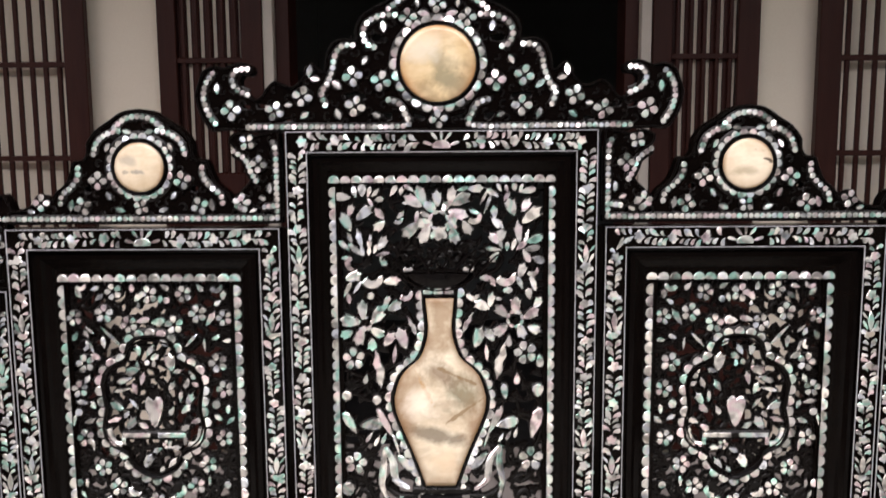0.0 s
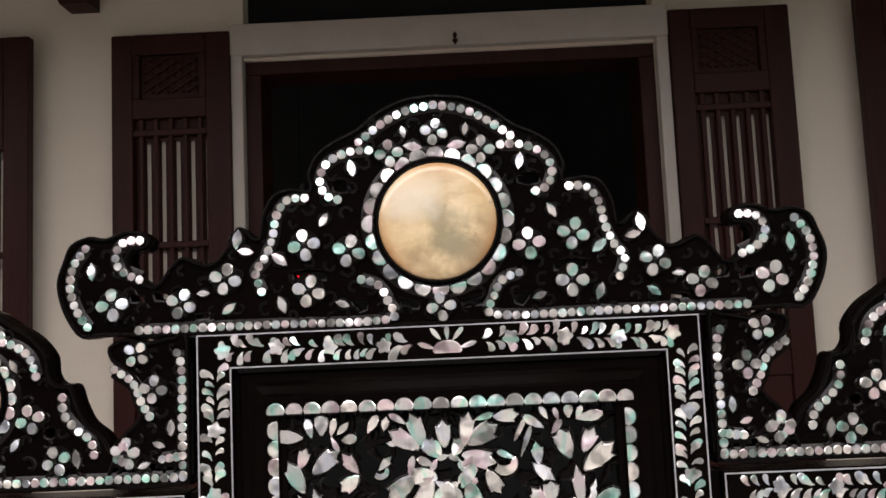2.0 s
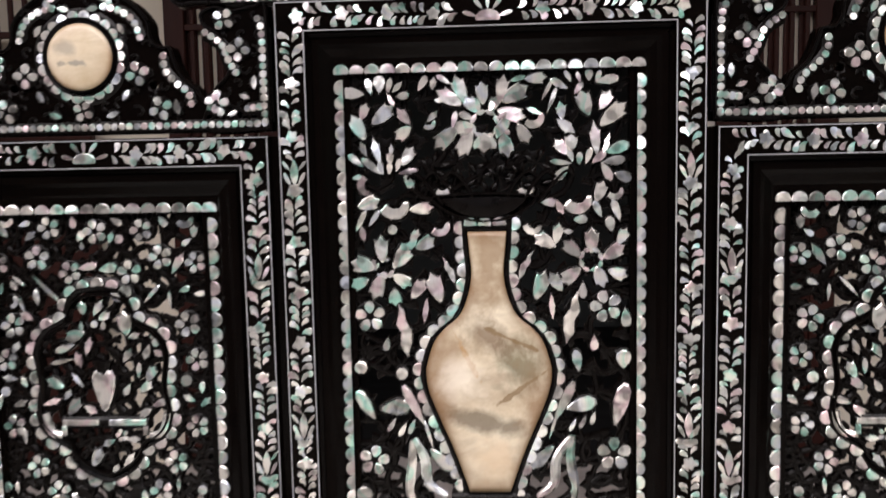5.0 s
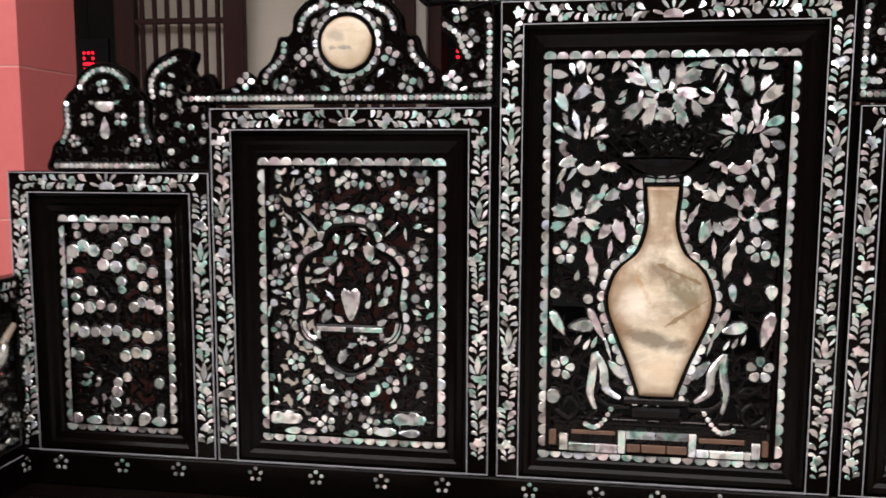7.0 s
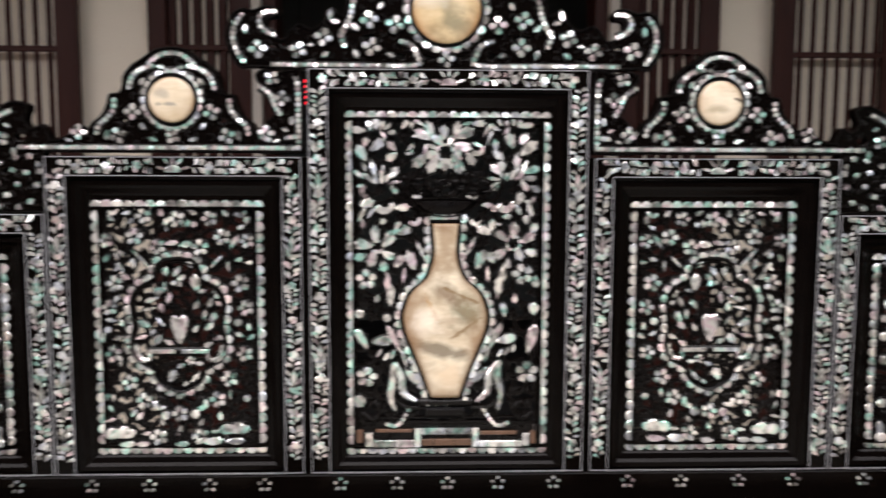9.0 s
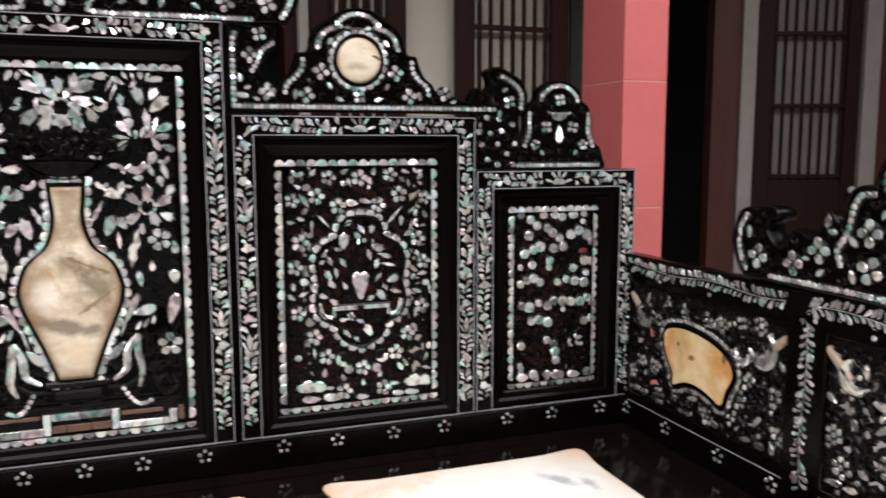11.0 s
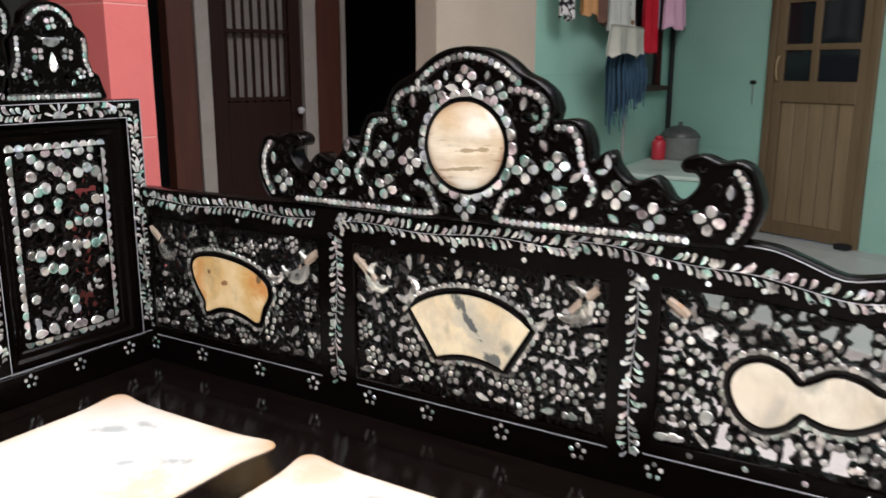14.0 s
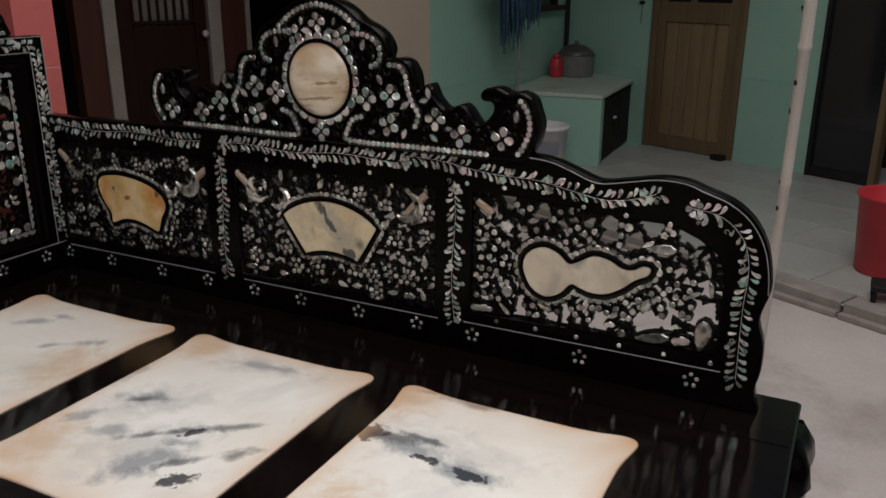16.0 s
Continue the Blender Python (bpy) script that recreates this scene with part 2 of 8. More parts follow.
def marble_material(name, base, pale, vein, scale, vein_amount=0.5, edge=None, grain=(0.5, 1.6, 1.6), lo=0.53, cloud=None, spread=0.46, stains=(), turn=None):
    """Veined marble: cloudy base, dark streaks and flecks; edge: a stain that the stone takes on at its rim."""
    m, tree, b = material(name, 0.20, 0, 0.4, 0.1)
    pos = tree.nodes.new("ShaderNodeNewGeometry").outputs["Position"]

    def warped(stretch, amount, at):
        mp = tree.nodes.new("ShaderNodeMapping")
        mp.inputs["Scale"].default_value = stretch
        mp.inputs["Rotation"].default_value = (0.2, 0.3, 0.35)
        if turn:
            mp.vector_type = "TEXTURE"
            mp.inputs["Scale"].default_value = tuple(1 / q for q in stretch)
            mp.inputs["Rotation"].default_value = (0, 0, radians(turn))
        tree.links.new(pos, mp.inputs[0])
        n = node(tree, "ShaderNodeTexNoise", Scale=at, Detail=5.0)
        tree.links.new(mp.outputs[0], n.inputs[0])
        mix = tree.nodes.new("ShaderNodeVectorMath")
        mix.operation = "MULTIPLY_ADD"
        tree.links.new(n.outputs["Color"], mix.inputs[0])
        mix.inputs[1].default_value = (amount,) * 3
        tree.links.new(mp.outputs[0], mix.inputs[2])
        return mix.outputs[0]

    v = warped((1, 1, 1), 0.5 / scale, scale)
    col = ramp(tree, [(0.36, base), (0.60, pale)], noise_fac(tree, v, scale, 6.0, 0.6))
    long = warped(grain, 0.9 / scale, scale * 0.7)
    soft = ramp(tree, [(lo - 0.07, (0, 0, 0)), (lo + 0.09, (0.52,) * 3)], noise_fac(tree, long, scale * 1.1, 8.0, 0.65))
    hard = ramp(tree, [(lo + 0.06, (0, 0, 0)), (lo + 0.095, (1, 1, 1))], noise_fac(tree, long, scale * 1.7, 9.0, 0.7))
    patch = ramp(tree, [(spread, (0, 0, 0)), (spread + 0.12, (1, 1, 1))], noise_fac(tree, v, scale * 0.6, 3.0))
    col = mixc(tree, soft, col, cloud or tuple(0.45 * c + 0.3 * p for c, p in zip(vein, pale)))
    both = mixc(tree, 1.0, hard, patch, "MULTIPLY")
    n = tree.nodes.new("ShaderNodeMath")
    n.operation = "MULTIPLY"
    n.use_clamp = True
    n.inputs[1].default_value = vein_amount
    tree.links.new(both, n.inputs[0])
    col = mixc(tree, n.outputs[0], col, vein)
    for at, radii, turn, tint, amount in stains:
        mp = tree.nodes.new("ShaderNodeMapping")
        mp.vector_type = "TEXTURE"
        mp.inputs["Location"].default_value, mp.inputs["Scale"].default_value = at, radii
        mp.inputs["Rotation"].default_value = tuple(radians(q) for q in turn)
        tree.links.new(pos, mp.inputs[0])
        ln = tree.nodes.new("ShaderNodeVectorMath")
        ln.operation = "LENGTH"
        tree.links.new(mp.outputs[0], ln.inputs[0])
        ad = tree.nodes.new("ShaderNodeMath")
        ad.operation = "MULTIPLY_ADD"
        tree.links.new(noise_fac(tree, v, 26 if amount <= 0.8 else 48, 5.0, 0.62), ad.inputs[0])
        ad.inputs[1].default_value = 2.6
        tree.links.new(ln.outputs["Value"], ad.inputs[2])
        col = mixc(tree, ramp(tree, [(0.46 if amount > 0.8 else 0.40, (amount,) * 3), (0.52 if amount > 0.8 else 0.62, (0, 0, 0))], quarter(tree, ad.outputs[0])), col, tint)
    if edge:
        at = tree.nodes.new("ShaderNodeAttribute")
        at.attribute_name = "rim"
        col = mixc(tree, at.outputs["Fac"], col, edge)
    tree.links.new(col, b.inputs["Base Color"])
    bump(tree, b, noise_fac(tree, v, scale * 30, 3.0), 0.05)
    return m


grey_cloud, dark_fleck = (0.30, 0.345, 0.37), (0.035, 0.044, 0.055)
STREAK, FLECK, SMUDGE = (0.10, 0.12, 0.14), dark_fleck, grey_cloud
HAZE, TAN = (0.60, 0.62, 0.59), (0.70, 0.52, 0.33)
SLAB_HAZE = ((0.828, -1.313, 0.15, 0.055, -90), (0.60, -0.90, 0.10, 0.06, -40), (0.936, -0.90, 0.10, 0.03, -80), (0.73, -0.80, 0.09, 0.05, -50))
SLAB_TAN = ((0.932, -1.176, 0.07, 0.06, -26), (0.759, -0.513, 0.09, 0.05, 15), (0.55, -0.72, 0.08, 0.05, 40), (0.60, -1.28, 0.10, 0.06, 30), (0.96, -0.73, 0.06, 0.05, 0), (0.55, -0.20, 0.09, 0.05, 20))
SLAB_CLOUDS = ((0.879, -0.278, 0.041, 0.015, -64), (0.928, -0.319, 0.026, 0.010, -85), (0.808, -0.42, 0.035, 0.010, -51), (0.855, -0.486, 0.03, 0.014, -70), (0.809, -0.67, 0.056, 0.019, 2), (0.634, -0.721, 0.030, 0.013, -30), (0.618, -0.808, 0.031, 0.017, -63), (0.644, -0.949, 0.03, 0.011, -63), (0.936, -0.9, 0.068, 0.012, -80))
SLAB_SMUDGES = ((0.731, -0.779, 0.040, 0.022, -58), (0.574, -0.931, 0.060, 0.034, -24), (0.803, -1.294, 0.067, 0.020, -96), (0.78, -1.408, 0.055, 0.024, -96))
SLAB_STREAKS = ((0.640, -0.880, 0.050, 0.008, -50), (0.600, -0.985, 0.050, 0.009, -45), (0.84, -1.30, 0.055, 0.007, -95), (0.712, -0.976, 0.064, 0.011, -54), (0.662, -1.054, 0.029, 0.014, -44), (0.82, -1.257, 0.060, 0.014, -78), (0.992, -1.24, 0.030, 0.008, -74), (0.987, -1.335, 0.058, 0.015, -92), (0.726, -0.775, 0.026, 0.009, -58))
slab_stains = tuple(((x, y, 0.5), (a * 1.2, b * 1.2, 1), (0, 0, deg), tint, amount) for tint, amount, rows in ((HAZE, 0.62, SLAB_HAZE), (TAN, 0.62, SLAB_TAN), (SMUDGE, 0.66, SLAB_CLOUDS), (SMUDGE, 0.8, SLAB_SMUDGES), (STREAK, 0.75, SLAB_STREAKS)) for x, y, a, b, deg in rows)
slab_flecks = tuple(((x, y, 0.5), (a * 1.2, b * 1.2, 1), (0, 0, deg), FLECK, 0.92) for x, y, a, b, deg in (
    (0.677, -0.938, 0.021, 0.014, -38), (0.560, -1.017, 0.034, 0.020, -46), (0.816, -1.209, 0.034, 0.028, -64), (0.786, -1.334, 0.033, 0.010, -97), (0.775, -1.42, 0.036, 0.014, -96)))
slab_marble = marble_material("white_veined_marble", (0.85, 0.835, 0.75), (0.925, 0.955, 0.905), grey_cloud, 3.0, 0.35, (0.68, 0.42, 0.22), (0.7, 1.2, 1.2), 0.575, (0.62, 0.64, 0.61), 0.48, slab_stains + slab_flecks, -40)
VASE_CLOUDS = (((0.045, -0.02, 0.9), (0.042, 0.2, 0.045), (0, 20, 0), (0.15, 0.15, 0.09), 0.8), ((-0.005, -0.02, 0.822), (0.11, 0.2, 0.016), (0, 12, 0), (0.15, 0.12, 0.08), 0.8), ((-0.01, -0.02, 0.945), (0.04, 0.2, 0.024), (0, 30, 0), (0.18, 0.12, 0.07), 0.78), ((-0.08, -0.02, 0.86), (0.03, 0.2, 0.12), (0, 12, 0), (0.26, 0.14, 0.06), 0.6), ((0.07, -0.02, 0.82), (0.03, 0.2, 0.11), (0, -12, 0), (0.26, 0.14, 0.06), 0.6), ((-0.005, -0.02, 1.05), (0.03, 0.2, 0.07), (0, 0, 0), (0.27, 0.17, 0.09), 0.7))
VASE_CRACKS = (((0.03, -0.02, 0.938), (0.06, 0.2, 0.005), (0, 24, 0), (0.228, 0.152, 0.076), 0.82), ((0.04, -0.02, 0.872), (0.05, 0.2, 0.005), (0, -35, 0), (0.228, 0.152, 0.076), 0.82), ((-0.03, -0.02, 0.905), (0.045, 0.2, 0.006), (0, 62, 0), (0.456, 0.285, 0.133), 0.82), ((-0.045, -0.02, 0.885), (0.035, 0.2, 0.03), (0, 0, 0), (0.9, 0.82, 0.68), 0.7), ((0, -0.02, 0.77), (0.035, 0.2, 0.03), (0, 0, 0), (0.72, 0.55, 0.36), 0.6))
vase_marble = marble_material("brown_veined_marble", (0.54, 0.43, 0.28), (0.81, 0.73, 0.56), (0.13, 0.10, 0.06), 7, 0.35, (0.20, 0.11, 0.05), (0.8, 1, 1.6), 0.52, (0.27, 0.18, 0.11), 0.5, VASE_CLOUDS + VASE_CRACKS)
cream_marble = marble_material("cream_marble", (0.50, 0.36, 0.18), (0.64, 0.52, 0.33), (0.17, 0.14, 0.09), 13, 0.8, (0.40, 0.20, 0.08), (0.8, 1, 1.6), 0.54, (0.34, 0.26, 0.15), 0.42,
                               (((0.022, -0.02, 1.482), (0.055, 0.2, 0.030), (0, 25, 0), (0.22, 0.21, 0.14), 0.75), ((-0.030, -0.02, 1.470), (0.030, 0.2, 0.016), (0, 20, 0), (0.24, 0.20, 0.12), 0.7), ((0.010, -0.02, 1.520), (0.050, 0.2, 0.014), (0, 20, 0), (0.30, 0.26, 0.17), 0.6), ((-0.035, -0.02, 1.545), (0.035, 0.2, 0.030), (0, -30, 0), (0.66, 0.60, 0.48), 0.7)))
pale_marble = marble_material("pale_cream_marble", (0.55, 0.44, 0.29), (0.74, 0.65, 0.50), (0.15, 0.12, 0.08), 10, 0.8, (0.30, 0.17, 0.08), (0.6, 1, 2.0), 0.55, (0.46, 0.37, 0.25), 0.44,
                              (((0.585, -0.02, 1.342), (0.016, 0.2, 0.006), (0, 20, 0), (0.05, 0.045, 0.04), 0.92), ((0.545, -0.02, 1.322), (0.030, 0.2, 0.010), (0, 0, 0), (0.36, 0.30, 0.20), 0.7), ((-0.560, -0.02, 1.325), (0.028, 0.2, 0.007), (0, 0, 0), (0.30, 0.28, 0.24), 0.82), ((-0.570, -0.02, 1.345), (0.020, 0.2, 0.010), (0, 15, 0), (0.36, 0.32, 0.26), 0.7)))
amber_marble = marble_material("amber_marble", (0.68, 0.44, 0.17), (0.82, 0.63, 0.35), (0.20, 0.11, 0.05), 13, 0.7, None, (1, 1, 1), 0.58, None, 0.46,
                               (((1.192, -0.40, 0.74), (0.2, 0.05, 0.07), (0, 0, 0), (0.62, 0.24, 0.05), 0.8), ((1.192, -0.406, 0.752), (0.2, 0.014, 0.024), (0, 0, 0), (0.10, 0.11, 0.09), 0.85), ((1.192, -0.20, 0.70), (0.2, 0.02, 0.08), (0, 0, 0), (0.62, 0.26, 0.06), 0.7), ((1.192, -0.230, 0.743), (0.2, 0.008, 0.007), (0, 0, 0), (0.16, 0.07, 0.03), 0.85), ((1.192, -0.277, 0.722), (0.2, 0.012, 0.007), (0, 0, 0), (0.24, 0.09, 0.04), 0.85), ((1.192, -0.377, 0.742), (0.2, 0.008, 0.012), (0, 0, 0), (0.13, 0.09, 0.05), 0.85)))
grey_marble = marble_material("pale_veined_marble", (0.70, 0.56, 0.34), (0.83, 0.71, 0.48), (0.06, 0.07, 0.075), 12, 0.3, None, (1.4, 1.0, 0.6), 0.58, (0.42, 0.37, 0.29), 0.5,
                              (((1.192, -0.905, 0.715), (0.2, 0.040, 0.095), (-38, 0, 0), (0.40, 0.39, 0.33), 0.7), ((1.192, -0.868, 0.770), (0.2, 0.016, 0.026), (-38, 0, 0), (0.075, 0.085, 0.09), 0.92), ((1.192, -0.888, 0.735), (0.2, 0.010, 0.034), (-38, 0, 0), (0.075, 0.085, 0.09), 0.92),
                               ((1.192, -0.935, 0.672), (0.2, 0.018, 0.026), (-38, 0, 0), (0.075, 0.085, 0.09), 0.92), ((1.192, -0.962, 0.700), (0.2, 0.012, 0.016), (-38, 0, 0), (0.12, 0.13, 0.13), 0.75), ((1.192, -0.840, 0.715), (0.2, 0.010, 0.016), (0, 0, 0), (0.46, 0.38, 0.25), 0.7)))
# the last pale patch paints a highlight at the disc's upper right
streaked_marble = marble_material("streaked_marble", (0.68, 0.55, 0.36), (0.86, 0.77, 0.60), (0.20, 0.15, 0.09), 9, 0.7, (0.30, 0.16, 0.08), (0.4, 0.4, 3.0), 0.51, (0.52, 0.41, 0.26), 0.40,
                                  tuple(((1.175, y, z), (0.2, a, b), (deg, 0, 0), tint, amount) for y, z, a, b, deg, tint, amount in ((-0.905, 1.044, 0.062, 0.005, -6, (0.34, 0.25, 0.14), 0.85), (-0.872, 1.010, 0.056, 0.005, -6, (0.34, 0.25, 0.14), 0.85), (-0.880, 1.026, 0.060, 0.012, -6, (0.60, 0.45, 0.27), 0.6), (-0.885, 0.984, 0.045, 0.014, 0, (0.90, 0.86, 0.76), 0.7), (-0.850, 1.095, 0.04, 0.022, 20, (0.66, 0.46, 0.26), 0.6), (-0.915, 1.085, 0.045, 0.025, 0, (0.92, 0.88, 0.78), 0.7))))
gourd_marble = marble_material("gourd_marble", (0.60, 0.52, 0.38), (0.79, 0.73, 0.59), (0.16, 0.15, 0.12), 10, 0.5, None, (0.6, 2.0, 0.5), 0.57, (0.46, 0.41, 0.33), 0.46,
                               (((1.192, -1.452, 0.742), (0.2, 0.020, 0.022), (0, 0, 0), (0.27, 0.27, 0.20), 0.7), ((1.192, -1.405, 0.690), (0.2, 0.012, 0.034), (20, 0, 0), (0.40, 0.37, 0.30), 0.6), ((1.192, -1.540, 0.716), (0.2, 0.010, 0.03), (-40, 0, 0), (0.40, 0.34, 0.25), 0.6), ((1.192, -1.365, 0.70), (0.2, 0.04, 0.03), (0, 0, 0), (0.77, 0.67, 0.52), 0.6)))
bone = surface("worn_bone", (0.29, 0.22, 0.16), (0.45, 0.36, 0.28), 60, 0.4, 0.4, 200, 0.1, stain=(0.42, 0.20, 0.06), stain_at=0.60)
horn = surface("brown_horn", (0.07, 0.035, 0.02), (0.16, 0.085, 0.05), 40, 0.35, 0.45, 200, 0.1)


# ---- mesh helpers ----
class Geo:
    """Collects plain geometry; mesh() gives it out through a pose."""

    def __init__(self):
        self.v, self.f = [], []

    def add(self, verts, faces):
        k = len(self.v)
        self.v += [tuple(p) for p in verts]
        self.f += [tuple(k + i for i in f) for f in faces]
        return self

    def box(self, x0, x1, y0, y1, z0, z1, c=0.0):
        """A box; c: the chamfer of its edges."""
        if c <= 0:
            p = [(x, y, z) for z in (z0, z1) for y in (y0, y1) for x in (x0, x1)]
            return self.add(p, [(0, 2, 3, 1), (4, 5, 7, 6), (0, 1, 5, 4), (2, 6, 7, 3), (0, 4, 6, 2), (1, 3, 7, 5)])
        loops = []
        for z, k in ((z0, c), (z0 + c, 0), (z1 - c, 0), (z1, c)):
            e = c
            loops.append([(x0 + k + e, y0 + k, z), (x1 - k - e, y0 + k, z), (x1 - k, y0 + k + e, z), (x1 - k, y1 - k - e, z), (x1 - k - e, y1 - k, z), (x0 + k + e, y1 - k, z), (x0 + k, y1 - k - e, z), (x0 + k, y0 + k + e, z)])
        return self.loft(loops)

    def loft(self, loops, close=True):
        n = len(loops[0])
        faces = [(a * n + i, a * n + (i + 1) % n, (a + 1) * n + (i + 1) % n, (a + 1) * n + i) for a in range(len(loops) - 1) for i in range(n)]
        if close:
            faces += [tuple(range(n - 1, -1, -1)), tuple((len(loops) - 1) * n + i for i in range(n))]
        return self.add([p for loop in loops for p in loop], faces)

    def ribbon(self, pts, half, w0, w1, closed=False):
        """A flat band along a line in the u, v plane, from depth w0 to w1, slightly rounded on top. half: half width, or one for each point."""
        n = len(pts)
        halves = half if isinstance(half, (list, tuple)) else [half] * n
        loops = []
        for i in range(n):
            a, b = (pts[i - 1], pts[(i + 1) % n]) if closed else (pts[max(i - 1, 0)], pts[min(i + 1, n - 1)])
            d = math.hypot(b[0] - a[0], b[1] - a[1]) or 1
            nx, ny, h = -(b[1] - a[1]) / d, (b[0] - a[0]) / d, halves[i]
            x, y = pts[i]
            t = w1 - min(0.003, (w1 - w0) * 0.3)
            loops.append([(x - nx * h, y - ny * h, w0), (x + nx * h, y + ny * h, w0), (x + nx * h, y + ny * h, t), (x + nx * h * 0.45, y + ny * h * 0.45, w1), (x - nx * h * 0.45, y - ny * h * 0.45, w1), (x - nx * h, y - ny * h, t)])
        if closed:
            loops.append(loops[0])
        return self.loft([[p for p in reversed(lp)] for lp in loops], not closed)

    def dome(self, outline, w0, h, cx=0.0, cy=0.0, inset=0.86):
        """A low domed piece over an outline."""
        n = len(outline)
        v = [(x, y, w0) for x, y in outline] + [(cx + (x - cx) * inset, cy + (y - cy) * inset, w0 + h) for x, y in outline] + [(cx, cy, w0 + h * 1.12)]
        f = [(i, (i + 1) % n, n + (i + 1) % n, n + i) for i in range(n)] + [(n + i, n + (i + 1) % n, 2 * n) for i in range(n)]
        return self.add(v, f)

    def lathe(self, profile, n=20, x=0.0, y=0.0):
        """A turned form about an upright axis; profile: radius, height."""
        return self.loft([[(x + r * math.cos(2 * math.pi * i / n), y + r * math.sin(2 * math.pi * i / n), z) for i in range(n)] for r, z in profile])

    def mesh(self, name, m=None, smooth=False):
        d = bpy.data.meshes.new(name)
        d.from_pydata([m @ Vector(p) for p in self.v] if m else self.v, [], self.f)
        if smooth:
            d.polygons.foreach_set("use_smooth", [True] * len(d.polygons))
        d.update()
        return d


def thing(name, m=None, label="", category="", group="", kind=""):
    ob = new(name)
    ob.empty_display_size = 0.1
    if m:
        ob.matrix_basis = m
    return tagged(ob, label, category, group, kind)


def part(name, data, mat, parent=None, label="", m=None, smooth=False):
    """Links a mesh (or Geo) as one object under a thing or a part, in the world's own coordinates."""
    if isinstance(data, Geo):
        data = data.mesh(name, None, smooth)
    if not data.materials:
        data.materials.append(mat)
    ob = new(name, data)
    if parent:
        ob.parent = parent
        if parent.type == "EMPTY":
            ob.matrix_parent_inverse = parent.matrix_basis.inverted()
    if m:
        ob.matrix_basis = m
    return tagged(ob, label)


def solid(name, data, mat, label="", category="", kind="", m=None, smooth=False):
    return tagged(part(name, data, mat, None, "", m, smooth), label, category, "", kind)


def smooth_line(pts, steps=4, closed=False):
    """A rounded line through the given points."""
    n, out = len(pts), []
    for i in range(n if closed else n - 1):
        p = [pts[j % n] if closed else pts[min(max(j, 0), n - 1)] for j in (i - 1, i, i + 1, i + 2)]
        for k in range(steps):
            t = k / steps
            out.append(tuple(0.5 * (2 * b + (c - a) * t + (2 * a - 5 * b + 4 * c - d) * t * t + (3 * b - a - 3 * c + d) * t ** 3) for a, b, c, d in zip(*p)))
    return out if closed else out + [tuple(pts[-1])]


def along(pts, step, closed=False):
    """Places and directions at even steps along a line."""
    pts = list(pts) + ([pts[0]] if closed else [])
    seg = [math.dist(a, b) for a, b in zip(pts, pts[1:])]
    total = sum(seg)
    n = max(1, round(total / step))
    out = []
    for k in range(n if closed else n + 1):
        s, i = total * k / n, 0
        while i < len(seg) - 1 and s > seg[i]:
            s -= seg[i]
            i += 1
        a, b = pts[i], pts[i + 1]
        t = s / seg[i] if seg[i] else 0
        out.append((a[0] + (b[0] - a[0]) * t, a[1] + (b[1] - a[1]) * t, math.atan2(b[1] - a[1], b[0] - a[0])))
    return out


def mirror(pts, about=0.0):
    return [(2 * about - x, y) for x, y in pts]


def plate(name, outlines, w0, w1, bevel=0.002, m=None):
    """A board cut to the outlines (the inner ones are holes), from depth w0 to w1, with rounded edges."""
    c = bpy.data.curves.new(name, "CURVE")
    c.dimensions, c.fill_mode = "2D", "BOTH"
    bevel = min(bevel, (w1 - w0) * 0.45)
    c.extrude, c.bevel_depth, c.bevel_resolution, c.offset = (w1 - w0) / 2 - bevel, bevel, 1, -bevel
    for line in outlines:
        s = c.splines.new("POLY")
        s.points.add(len(line) - 1)
        for p, (x, y) in zip(s.points, line):
            p.co = (x, y, 0, 1)
        s.use_cyclic_u = True
    ob = bpy.data.objects.new(name, c)
    d = bpy.data.meshes.new_from_object(ob)
    bpy.data.objects.remove(ob)
    bpy.data.curves.remove(c)
    d.name = name
    d.transform((m or Matrix()) @ Matrix.Translation((0, 0, (w0 + w1) / 2)))
    d.materials.clear()
    return d


def ring_outline(cx, cy, rx, ry=None, n=28):
    ry = ry or rx
    return [(cx + rx * math.cos(2 * math.pi * i / n), cy + ry * math.sin(2 * math.pi * i / n)) for i in range(n)]


def panel_frame(u0, u1, v0, v1, profile, low):
    """A mitred frame round a rectangle. profile: distance from the outer edge, depth; low: how much narrower its bottom bar is."""
    g = Geo()
    k = len(profile)
    cols = []
    for x, sx, y, sy in ((u0, 1, v0, 0), (u1, -1, v0, 0), (u1, -1, v1, -1), (u0, 1, v1, -1)):
        cols.append([(x + sx * d, y + sy * d if sy else v0 + max(0.0, d - low) + 0.0004 * d, w) for d, w in profile])
    g.add([p for c in cols for p in c], [(i * k + j, (i + 1) % 4 * k + j, (i + 1) % 4 * k + (j + 1) % k, i * k + (j + 1) % k) for i in range(4) for j in range(k)])
    return g


